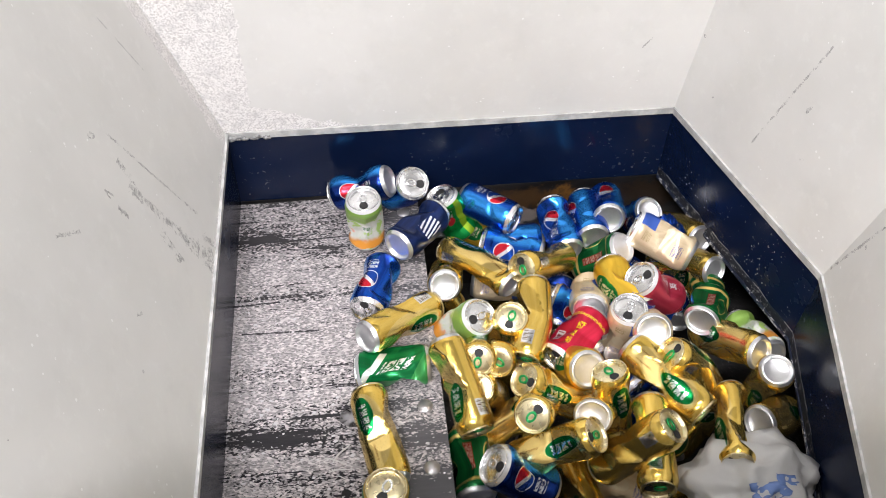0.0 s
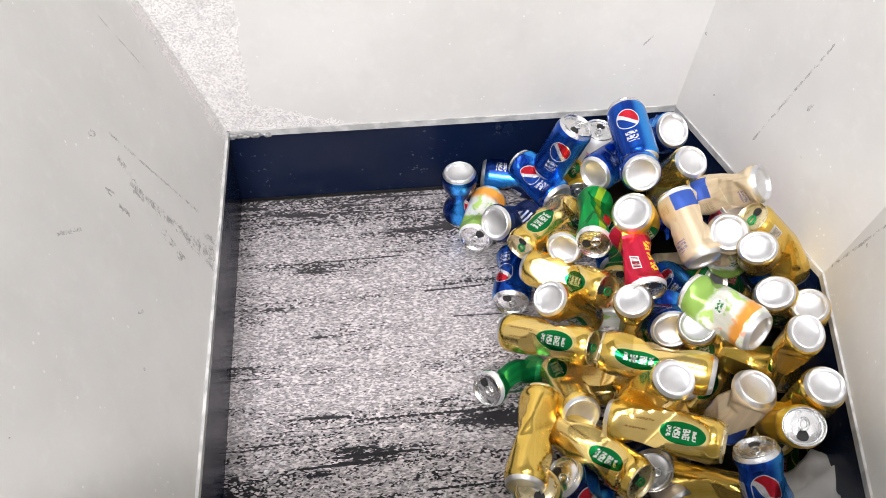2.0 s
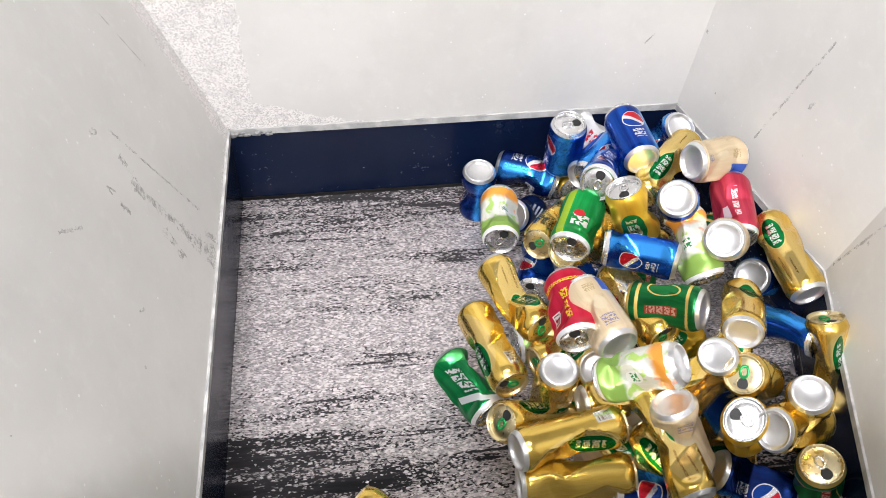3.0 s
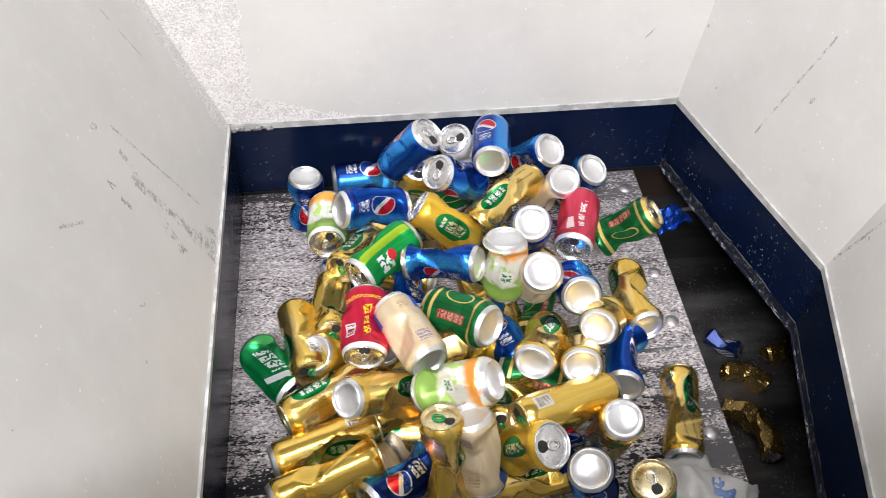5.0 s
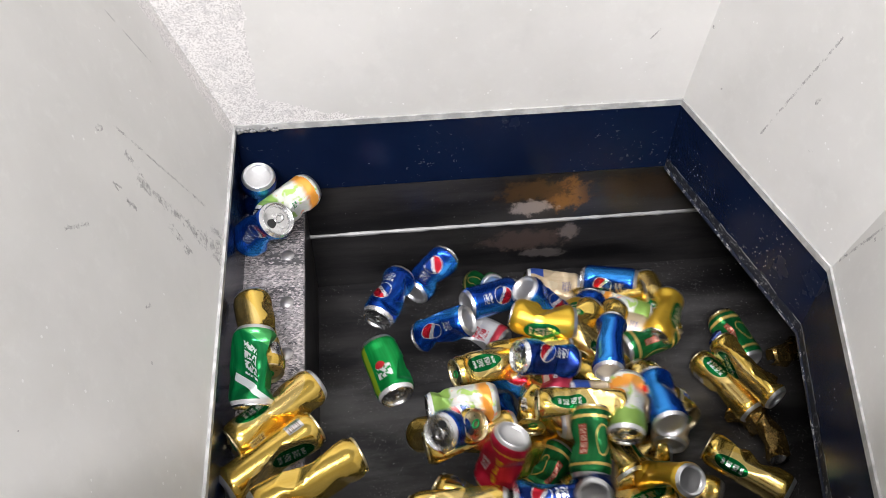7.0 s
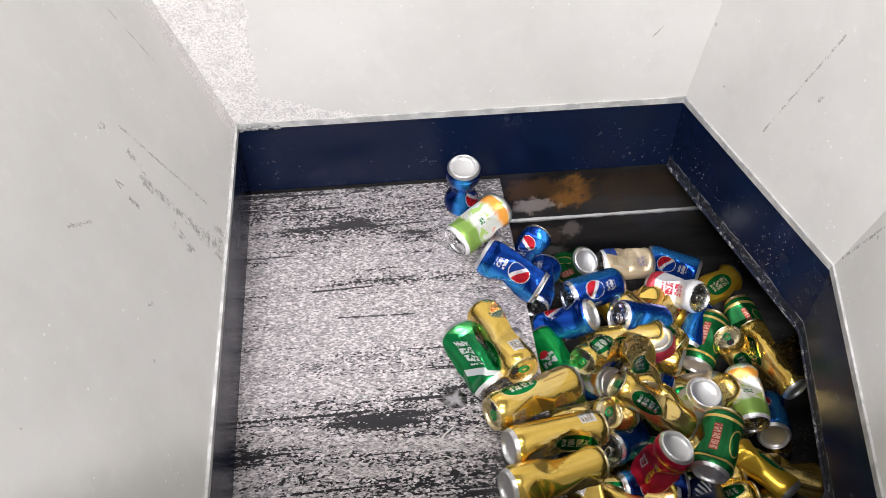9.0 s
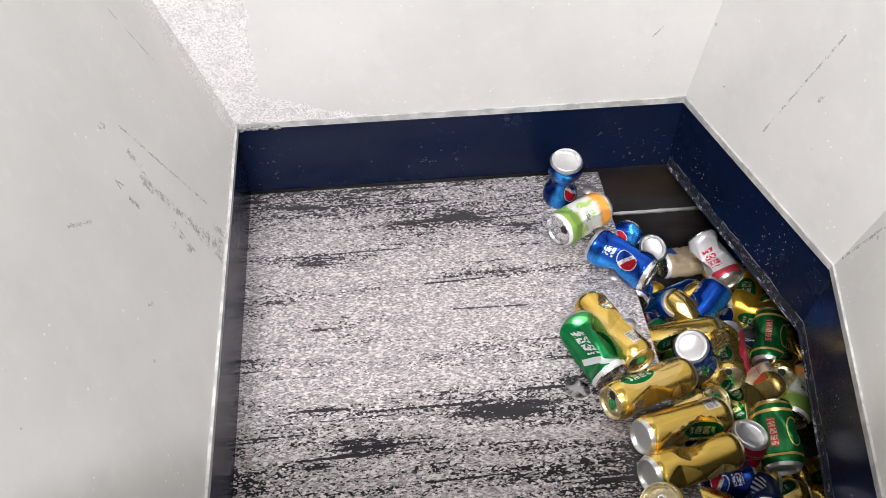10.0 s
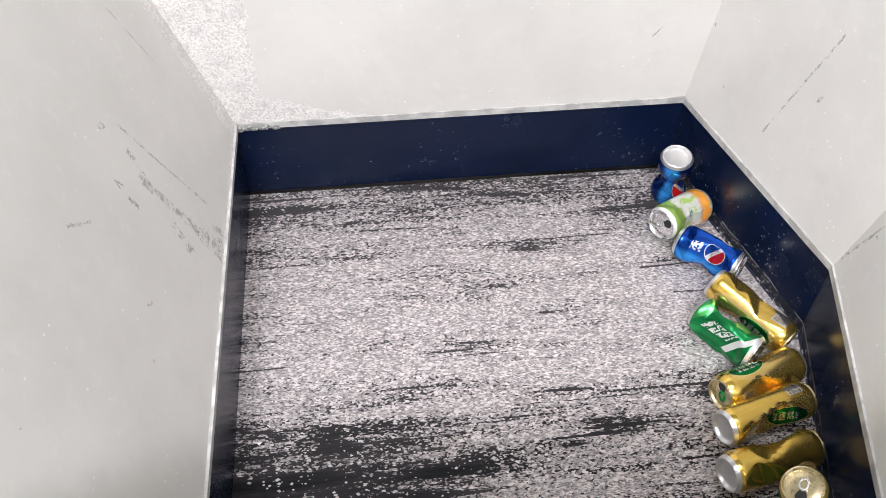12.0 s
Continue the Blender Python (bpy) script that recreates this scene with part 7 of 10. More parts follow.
    walk(cans["g2"], [(0, pose(0.127, 0.735, 0.060, -108, -26, -158)), (0.25, pose(0.229, 0.680, 0.075, -94, 19, -131)), (0.5, pose(0.331, 0.625, 0.090, -46, 46, -76)), (1, pose(0.334, 0.602, 0.120, -82, 53, -121)), (1.5, pose(0.320, 0.566, 0.145, -90, -7, -130)), (2, pose(0.375, 0.562, 0.170, -68, -54, -137)), (2.5, pose(0.306, 0.570, 0.175, 127, -74, 68)), (2.6, pose(0.296, 0.563, 0.175, -107, -55, -64)), (2.7, pose(0.285, 0.556, 0.175, -101, -10, -77)), (3.95, pose(0.152, 0.618, 0.094, -90, -9, -72)), (4.3, pose(0.152, 0.618, 0.094, -90, -9, -72)), (4.5, pose(0.082, 0.618, 0.094, -90, -9, -72)), (5, pose(-0.083, 0.618, 0.094, -90, -9, -72)), (5.5, pose(-0.157, 0.601, 0.098, -90, -9, -64)), (6, pose(-0.164, 0.607, 0.088, -90, -9, -60)), (6.5, pose(-0.170, 0.624, 0.063, -90, -10, -54)), (7.02, pose(-0.170, 0.624, 0.063, -90, -10, -54)), (8.5, pose(0.119, 0.625, 0.043, -101, -10, -75)), (10.5, pose(0.511, 0.626, 0.044, -102, -14, -68)), (11, pose(0.561, 0.630, 0.048, -95, -16, -71)), (11.5, pose(0.563, 0.633, 0.045, -94, -16, -71)), (12, pose(0.564, 0.633, 0.045, -94, -16, -72))])
    walk(cans["g3"], [(0, pose(0.250, 0.618, 0.050, -32, -35, -146)), (0.33, pose(0.272, 0.600, 0.063, 45, -63, 125)), (0.5, pose(0.308, 0.632, -0.040, -80, -60, -116)), (0.58, pose(0.301, 0.606, 0.018, 89, -69, 73)), (0.67, pose(0.294, 0.581, 0.076, 91, -19, 66)), (1, pose(0.316, 0.563, 0.089, 90, 34, 41)), (1.5, pose(0.303, 0.562, 0.108, 73, -40, 56)), (2, pose(0.291, 0.561, 0.127, -56, -54, -176)), (2.35, pose(0.285, 0.542, 0.124, 56, -33, 85)), (2.7, pose(0.279, 0.523, 0.121, 90, 35, 79)), (3.95, pose(0.153, 0.557, 0.109, 90, 36, 111)), (4.3, pose(0.153, 0.557, 0.109, 90, 36, 111)), (4.5, pose(0.083, 0.557, 0.109, 90, 36, 111)), (5, pose(-0.082, 0.557, 0.109, 90, 36, 111)), (5.5, pose(-0.125, 0.558, 0.108, 90, 36, 119)), (6, pose(-0.122, 0.553, 0.118, 90, 36, 117)), (6.5, pose(-0.112, 0.553, 0.118, 90, 36, 117)), (7.02, pose(-0.112, 0.553, 0.118, 90, 36, 117)), (8.5, pose(0.113, 0.563, 0.047, 103, 37, 114)), (10.5, pose(0.506, 0.564, 0.044, 103, 41, 115)), (11, pose(0.547, 0.560, 0.040, 98, 42, 110)), (11.5, pose(0.547, 0.559, 0.039, 97, 42, 109)), (12, pose(0.548, 0.559, 0.039, 97, 42, 109))])
    walk(cans["g5"], [(0, pose(0.603, 1.046, -0.050, -128, -44, 55)), (0.5, pose(0.520, 0.899, 0.070, -118, -41, 41)), (0.75, pose(0.505, 0.965, 0.104, -60, -81, 27)), (1, pose(0.490, 1.031, 0.137, 90, -54, -81)), (1.5, pose(0.516, 1.074, 0.166, 90, -52, -83)), (1.75, pose(0.514, 1.044, 0.181, 152, -58, -177)), (2, pose(0.511, 1.015, 0.195, 171, -26, 128)), (2.35, pose(0.520, 1.042, 0.191, -175, -60, 170)), (2.5, pose(0.504, 1.029, 0.212, 174, -26, 129)), (2.6, pose(0.510, 1.035, 0.212, -174, -61, 170)), (2.7, pose(0.516, 1.041, 0.212, 90, -73, -48)), (3.95, pose(0.466, 1.018, 0.160, 23, -82, 19)), (4.3, pose(0.466, 1.018, 0.160, 23, -82, 19)), (4.5, pose(0.396, 1.018, 0.160, 23, -82, 19)), (5, pose(0.231, 1.018, 0.160, 23, -82, 19)), (5.5, pose(0.093, 1.015, 0.170, 59, -83, -18)), (6, pose(0.089, 1.062, 0.144, 81, -57, -44)), (6.5, pose(-0.079, 0.926, 0.070, -40, -51, 119)), (7.15, pose(0.652, 1.086, -0.262, -90, -56, -174)), (8.5, pose(0.652, 1.086, -0.261, -90, -56, -174)), (12, pose(1.002, 1.086, -0.262, -90, -46, -174))])
    walk(cans["g6"], [(0, pose(0.193, 0.999, 0.040, -94, -65, 43)), (0.25, pose(0.239, 1.035, 0.040, -98, -8, 54)), (0.5, pose(0.275, 1.037, 0.080, -110, -73, 77)), (0.67, pose(0.285, 1.045, 0.070, -71, -8, 78)), (0.83, pose(0.286, 1.019, 0.100, -52, -65, 70)), (1, pose(0.286, 0.993, 0.130, 102, -55, -76)), (1.17, pose(0.288, 0.999, 0.125, 90, 2, -65)), (1.33, pose(0.290, 1.004, 0.121, 84, 60, -65)), (1.5, pose(0.292, 1.010, 0.116, -90, 62, 126)), (1.75, pose(0.296, 0.999, 0.126, -79, -13, 122)), (2, pose(0.301, 0.988, 0.136, 6, -75, 39)), (2.35, pose(0.315, 0.987, 0.133, -79, -12, 131)), (2.7, pose(0.328, 0.986, 0.129, -69, 65, 155)), (3.33, pose(0.274, 0.985, 0.115, -70, -0, 135)), (3.95, pose(0.220, 0.984, 0.100, -34, -59, 95)), (4.3, pose(0.220, 0.984, 0.100, -34, -59, 95)), (4.5, pose(0.150, 0.984, 0.100, -34, -59, 95)), (5, pose(-0.015, 0.984, 0.100, -34, -59, 95)), (5.25, pose(-0.077, 0.980, 0.098, -69, -5, 121)), (5.5, pose(-0.138, 0.977, 0.095, -90, 52, 117)), (6, pose(-0.149, 1.004, 0.090, -90, 54, 129)), (6.5, pose(-0.151, 1.006, 0.080, -90, 52, 118)), (7.15, pose(0.324, 0.700, -0.243, -90, 75, 118)), (8.5, pose(0.410, 0.700, -0.228, -90, 76, 118)), (12, pose(0.900, 0.700, -0.258, -90, 85, 118))])
    walk(cans["g7"], [(0, pose(0.599, 1.114, -0.030, -125, -45, 46)), (0.5, pose(0.640, 1.076, -0.070, -110, -44, 44)), (1, pose(0.553, 0.910, 0.137, 90, -66, -130)), (1.25, pose(0.562, 0.874, 0.163, -35, -66, 19)), (1.5, pose(0.571, 0.838, 0.190, -36, -24, 48)), (1.75, pose(0.606, 0.881, 0.181, -15, -63, 1)), (2, pose(0.635, 0.855, 0.196, -28, -22, 32)), (2.35, pose(0.644, 0.852, 0.191, -30, -54, -12)), (2.5, pose(0.637, 0.841, 0.202, -43, -19, 36)), (2.6, pose(0.639, 0.838, 0.202, -44, -55, -5)), (2.7, pose(0.642, 0.835, 0.202, 33, -67, -115)), (3.95, pose(0.643, 0.833, 0.100, 103, -22, 179)), (4.3, pose(0.643, 0.833, 0.100, 103, -22, 179)), (4.5, pose(0.573, 0.833, 0.100, 103, -22, 179)), (5, pose(0.408, 0.833, 0.100, 103, -22, 179)), (5.5, pose(0.249, 0.826, 0.120, 100, -27, -174)), (6, pose(0.242, 0.705, 0.090, 90, -80, -137)), (6.5, pose(0.516, 0.945, -0.205, -90, -89, 0)), (7.15, pose(0.667, 0.865, -0.254, 90, -76, -152)), (8.5, pose(0.667, 0.865, -0.239, 90, -76, -152)), (8.75, pose(0.674, 0.876, -0.219, 36, -42, -92)), (9, pose(0.681, 0.887, -0.200, 31, -1, -80)), (9.5, pose(0.678, 0.881, -0.212, 30, -43, -17)), (10, pose(0.775, 0.888, -0.230, -22, -42, 80)), (12, pose(1.035, 0.888, -0.260, -46, -9, 131))])
    walk(cans["g8"], [(0, pose(0.265, 0.854, 0.050, -96, 7, 171)), (0.25, pose(0.319, 0.910, 0.050, -95, -48, 174)), (0.5, pose(0.374, 0.965, 0.050, 90, -78, -9)), (0.75, pose(0.370, 0.944, 0.100, -104, -61, 180)), (1, pose(0.367, 0.924, 0.150, -105, -21, 174)), (1.5, pose(0.393, 0.938, 0.123, 90, -80, -9)), (1.75, pose(0.352, 0.896, 0.134, -91, -72, -157)), (2, pose(0.310, 0.855, 0.145, -71, -46, -145)), (2.5, pose(0.244, 0.832, 0.147, -58, -43, -170)), (2.7, pose(0.235, 0.818, 0.147, -90, -79, -139)), (3.95, pose(0.163, 0.863, 0.083, 71, -58, 12)), (4.3, pose(0.163, 0.863, 0.083, 71, -58, 12)), (4.5, pose(0.093, 0.863, 0.083, 71, -58, 12)), (5, pose(-0.072, 0.863, 0.083, 71, -58, 12)), (5.5, pose(-0.171, 0.894, 0.088, 90, -77, 23)), (6, pose(-0.173, 0.901, 0.083, 90, -78, 25)), (6.5, pose(-0.179, 0.900, 0.077, 90, -81, 29)), (7.15, pose(0.607, 0.835, -0.262, -90, -80, -151)), (8.5, pose(0.618, 0.835, -0.261, -90, -80, -151)), (12, pose(0.998, 0.835, -0.262, -90, -72, -151))])
    walk(cans["g9"], [(0, pose(0.045, 0.877, 0.048, -106, -7, -51)), (0.5, pose(0.103, 0.872, 0.050, -109, -5, -56)), (1, pose(0.129, 0.822, 0.089, -101, -8, -63)), (1.5, pose(0.181, 0.807, 0.108, -102, -8, -61)), (1.75, pose(0.220, 0.782, 0.118, -91, -34, -97)), (2, pose(0.259, 0.756, 0.127, -58, -45, -151)), (2.5, pose(0.174, 0.766, 0.101, -42, -69, 137)), (2.7, pose(0.181, 0.747, 0.121, -91, -24, -164)), (3.95, pose(0.120, 0.805, 0.090, -77, -26, -174)), (4.3, pose(0.120, 0.805, 0.090, -77, -26, -174)), (4.5, pose(0.050, 0.805, 0.090, -77, -26, -174)), (5, pose(-0.115, 0.805, 0.090, -77, -26, -174)), (5.5, pose(-0.189, 0.828, 0.092, -90, -43, -167)), (6, pose(-0.190, 0.825, 0.089, -90, -44, -168)), (6.5, pose(-0.190, 0.825, 0.091, -90, -44, -169)), (7.02, pose(-0.190, 0.825, 0.091, -90, -44, -169)), (8.5, pose(0.093, 0.818, 0.042, -80, -21, -161)), (9, pose(0.186, 0.804, 0.050, -79, -7, -164)), (10.5, pose(0.474, 0.817, 0.038, -86, -8, -156)), (11, pose(0.571, 0.826, 0.037, -93, -4, -147)), (11.5, pose(0.608, 0.829, 0.040, -96, -3, -143)), (12, pose(0.611, 0.828, 0.040, -97, -3, -143))])
    walk(cans["g10"], [(0, pose(0.001, 0.554, 0.061, -4, 6, -118)), (0.5, pose(0.086, 0.550, 0.061, -2, 7, -120)), (1, pose(0.176, 0.547, 0.061, 2, 7, -122)), (1.5, pose(0.203, 0.525, 0.061, 1, 10, -123)), (2, pose(0.212, 0.527, 0.061, 12, 1, -87)), (2.35, pose(0.204, 0.497, 0.048, 40, -31, -103)), (2.7, pose(0.196, 0.467, 0.035, 90, -46, -144)), (3.95, pose(0.120, 0.461, 0.035, 90, 30, -123)), (4.3, pose(0.120, 0.461, 0.035, 90, 30, -123)), (4.5, pose(0.050, 0.461, 0.035, 90, 30, -123)), (5, pose(-0.115, 0.461, 0.035, 90, 30, -123)), (5.5, pose(-0.168, 0.456, 0.035, 90, 30, -123)), (6, pose(-0.167, 0.458, 0.035, 90, 30, -123)), (6.5, pose(-0.156, 0.461, 0.035, 90, 30, -123)), (7.02, pose(-0.156, 0.461, 0.035, 90, 30, -123)), (8.5, pose(0.174, 0.485, 0.036, 90, 30, -86)), (10.5, pose(0.440, 0.482, 0.059, 17, 9, -116)), (11, pose(0.526, 0.476, 0.059, 20, 11, -118)), (11.5, pose(0.563, 0.480, 0.059, 20, 12, -121)), (12, pose(0.566, 0.482, 0.059, 20, 12, -121))])
    walk(cans["g11"], [(0, pose(-0.002, 0.668, 0.045, 82, -54, -163)), (0.25, pose(0.043, 0.646, 0.081, -71, -56, -14)), (0.5, pose(0.092, 0.659, 0.045, 89, -57, 178)), (0.75, pose(0.131, 0.640, 0.081, -98, -63, 11)), (1, pose(0.170, 0.620, 0.118, -90, -3, 11)), (1.5, pose(0.196, 0.603, 0.118, -88, 5, -6)), (2, pose(0.208, 0.596, 0.118, -96, 83, -25)), (2.35, pose(0.227, 0.629, 0.118, -176, 49, -95)), (2.5, pose(0.231, 0.641, 0.120, -157, 31, -127)), (2.7, pose(0.246, 0.661, 0.120, 172, 10, -93)), (3.33, pose(0.242, 0.658, 0.140, -156, -6, -53)), (3.95, pose(0.239, 0.655, 0.160, -138, -38, -21)), (4.3, pose(0.239, 0.655, 0.160, -138, -38, -21)), (4.5, pose(0.169, 0.655, 0.160, -138, -38, -21)), (5, pose(0.004, 0.655, 0.160, -138, -38, -21)), (5.25, pose(-0.037, 0.653, 0.156, -129, 2, -54)), (5.5, pose(-0.089, 0.655, 0.160, -154, 33, -76)), (6, pose(-0.082, 0.653, 0.150, -139, 23, -36)), (6.5, pose(-0.065, 0.643, 0.140, -126, 10, -11)), (7.15, pose(0.183, 0.603, -0.158, -90, 36, 60)), (8.5, pose(0.306, 0.603, -0.143, -90, -15, 60)), (12, pose(0.900, 0.603, -0.173, -90, -24, 60))])
    walk(cans["g12"], [(0, pose(0.275, 0.719, 0.040, 39, -29, -55)), (0.5, pose(0.301, 0.694, 0.090, 13, -23, -11)), (1, pose(0.394, 0.676, 0.140, 14, -22, -23)), (1.25, pose(0.423, 0.655, 0.165, -29, -49, 22)), (1.5, pose(0.451, 0.633, 0.190, -87, -35, 80)), (1.75, pose(0.416, 0.640, 0.197, -115, -80, 99)), (2, pose(0.381, 0.647, 0.204, 97, -53, -121)), (2.25, pose(0.439, 0.675, 0.185, 156, -55, 157)), (2.5, pose(0.497, 0.703, 0.166, 176, -25, 110)), (2.6, pose(0.508, 0.663, 0.180, 80, -64, -142)), (2.7, pose(0.519, 0.623, 0.194, 39, -1, -87)), (3.12, pose(0.507, 0.616, 0.186, 15, 42, -127)), (3.53, pose(0.495, 0.610, 0.178, -53, 44, 153)), (3.95, pose(0.483, 0.603, 0.170, -79, 2, 111)), (4.3, pose(0.483, 0.603, 0.170, -79, 2, 111)), (4.5, pose(0.413, 0.603, 0.170, -79, 2, 111)), (5, pose(0.248, 0.603, 0.170, -79, 2, 111)), (5.25, pose(0.214, 0.605, 0.166, -64, -59, 103)), (5.38, pose(0.195, 0.610, 0.163, -31, -32, 147)), (5.5, pose(0.177, 0.614, 0.160, 9, -30, -166)), (5.75, pose(0.197, 0.567, 0.156, 50, -28, -136)), (6, pose(0.218, 0.519, 0.153, 90, -44, -109)), (6.5, pose(0.499, 0.703, -0.177, 90, -46, -88)), (7.15, pose(0.626, 0.664, -0.204, 90, -39, -138)), (8.5, pose(0.633, 0.664, -0.189, 90, -39, -138)), (9, pose(0.688, 0.669, -0.235, 90, -40, -114)), (9.5, pose(0.731, 0.662, -0.230, 90, -50, -85)), (12, pose(1.058, 0.662, -0.260, 90, -51, -85))])
    walk(cans["g13"], [(0, pose(0.245, 0.687, 0.060, 22, -42, 28)), (0.25, pose(0.297, 0.677, 0.085, 37, -12, -30)), (0.5, pose(0.349, 0.668, 0.110, 20, 16, -81)), (0.75, pose(0.388, 0.710, 0.065, 11, -4, -47)), (1, pose(0.428, 0.753, 0.020, -9, -15, -9)), (1.5, pose(0.387, 0.613, 0.118, 22, -5, -67)), (2, pose(0.405, 0.608, 0.118, 20, -10, -68)), (2.35, pose(0.406, 0.587, 0.118, 14, -49, -82)), (2.5, pose(0.385, 0.546, 0.175, -38, -24, 8)), (2.6, pose(0.385, 0.541, 0.175, -50, -59, -8)), (2.7, pose(0.385, 0.536, 0.175, 90, -85, -173)), (3.33, pose(0.349, 0.540, 0.162, -23, -53, -43)), (3.95, pose(0.313, 0.544, 0.150, -16, -14, -29)), (4.3, pose(0.313, 0.544, 0.150, -16, -14, -29)), (4.5, pose(0.243, 0.544, 0.150, -16, -14, -29)), (5, pose(0.078, 0.544, 0.150, -16, -14, -29)), (5.5, pose(0.038, 0.546, 0.160, -15, -15, -23)), (5.75, pose(0.037, 0.555, 0.147, -39, -45, -29)), (6, pose(0.037, 0.565, 0.135, -90, -73, -1)), (6.5, pose(0.165, 0.635, -0.060, -90, -87, 18)), (7.15, pose(0.357, 0.765, -0.088, 90, -78, -90)), (8.5, pose(0.435, 0.765, -0.073, 90, -78, -90)), (9, pose(0.543, 0.844, -0.226, 90, -73, -118)), (12, pose(0.961, 0.844, -0.256, 90, -69, -118))])
    walk(cans["g14"], [(0, pose(0.277, 0.834, -0.073, 128, 20, 161)), (0.5, pose(0.418, 0.785, -0.069, 161, 19, 162)), (1, pose(0.401, 0.949, -0.120, 144, 27, 158)), (1.5, pose(0.304, 0.938, 0.118, 140, 20, 164)), (2, pose(0.415, 0.691, 0.076, 152, -21, -169)), (2.7, pose(0.334, 0.672, 0.051, 90, -68, -89)), (3.95, pose(0.256, 0.659, 0.046, 90, -69, -101)), (4.3, pose(0.256, 0.659, 0.046, 90, -69, -101)), (4.5, pose(0.186, 0.659, 0.046, 90, -69, -101)), (5, pose(0.021, 0.659, 0.046, 90, -69, -101)), (5.5, pose(-0.046, 0.648, 0.053, 90, -69, -89)), (6, pose(-0.038, 0.648, 0.045, 90, -69, -84)), (6.5, pose(-0.021, 0.638, 0.045, 90, -70, -87)), (7.15, pose(0.178, 0.728, -0.111, 90, -71, -80)), (8.5, pose(0.303, 0.728, -0.096, 90, -71, -80)), (12, pose(0.900, 0.728, -0.126, 90, -76, -80))])
    walk(cans["g15"], [(0, pose(0.473, 0.764, -0.012, -90, -3, -150)), (0.5, pose(0.522, 0.802, -0.040, -90, -3, -178)), (1, pose(0.448, 0.572, 0.107, -90, -3, 151)), (1.25, pose(0.505, 0.603, 0.053, -126, 7, 171)), (1.5, pose(0.562, 0.635, 0.000, -160, 26, -178)), (1.75, pose(0.558, 0.598, 0.076, -88, 54, -150)), (2, pose(0.553, 0.561, 0.153, -2, 37, -106)), (2.35, pose(0.534, 0.569, 0.149, -27, 30, -179)), (2.5, pose(0.506, 0.569, 0.184, -9, 19, -147)), (2.6, pose(0.501, 0.562, 0.184, -22, 17, 167)), (2.7, pose(0.496, 0.554, 0.184, -29, 8, 122)), (3.95, pose(0.422, 0.543, 0.170, -28, -12, -170)), (4.3, pose(0.422, 0.543, 0.170, -28, -12, -170)), (4.5, pose(0.352, 0.543, 0.170, -28, -12, -170)), (5, pose(0.187, 0.543, 0.170, -28, -12, -170)), (5.5, pose(0.174, 0.507, 0.170, -33, -31, 176)), (6, pose(0.207, 0.594, 0.153, -40, -33, 105)), (6.5, pose(0.256, 0.602, -0.075, -90, -23, 80)), (7.15, pose(0.483, 0.637, -0.136, -155, -27, 74)), (8.5, pose(0.527, 0.637, -0.121, -155, -27, 74)), (9, pose(0.634, 0.651, -0.185, -90, -49, 33)), (12, pose(0.985, 0.651, -0.215, -90, -49, 33))])
    walk(cans["g16"], [(0, pose(0.367, 0.602, 0.060, -28, 19, -65)), (0.25, pose(0.455, 0.621, 0.060, -53, -18, -70)), (0.5, pose(0.589, 0.694, -0.040, -82, 8, -51)), (1, pose(0.574, 0.649, 0.000, -97, 14, -62)), (1.25, pose(0.575, 0.620, 0.065, -94, -31, -59)), (1.5, pose(0.576, 0.591, 0.130, -90, -77, -60)), (1.75, pose(0.585, 0.592, 0.142, 166, -54, 69)), (2, pose(0.594, 0.593, 0.153, 173, -13, 95)), (2.5, pose(0.577, 0.588, 0.175, 162, -13, 104)), (2.6, pose(0.576, 0.575, 0.175, 170, -17, 61)), (2.7, pose(0.574, 0.561, 0.175, 179, -14, 18)), (3.33, pose(0.561, 0.570, 0.152, 172, -16, 75)), (3.95, pose(0.548, 0.579, 0.130, 167, -12, 131)), (4.3, pose(0.548, 0.579, 0.130, 167, -12, 131)), (4.5, pose(0.478, 0.579, 0.130, 167, -12, 131)), (5, pose(0.313, 0.579, 0.130, 167, -12, 131)), (5.12, pose(0.299, 0.592, 0.116, -177, -36, 75)), (5.25, pose(0.285, 0.605, 0.101, -143, -33, 5)), (5.38, pose(0.260, 0.604, 0.125, -77, -22, -33)), (5.5, pose(0.235, 0.602, 0.150, -29, 12, -41)), (5.75, pose(0.324, 0.648, 0.025, -68, 1, -21)), (6, pose(0.412, 0.694, -0.100, -109, 5, 2)), (6.25, pose(0.519, 0.772, -0.162, -104, -39, 5)), (6.5, pose(0.627, 0.850, -0.223, -90, -82, -4)), (7.15, pose(0.266, 0.751, -0.130, 0, -90, -33)), (8.5, pose(0.363, 0.718, -0.080, 44, -40, -64)), (9, pose(0.441, 0.733, -0.080, 49, -44, -84)), (9.5, pose(0.541, 0.797, -0.155, 90, -89, -157)), (10, pose(0.604, 0.775, -0.120, 42, -30, -78)), (12, pose(0.981, 0.797, -0.205, 90, -79, -123))])
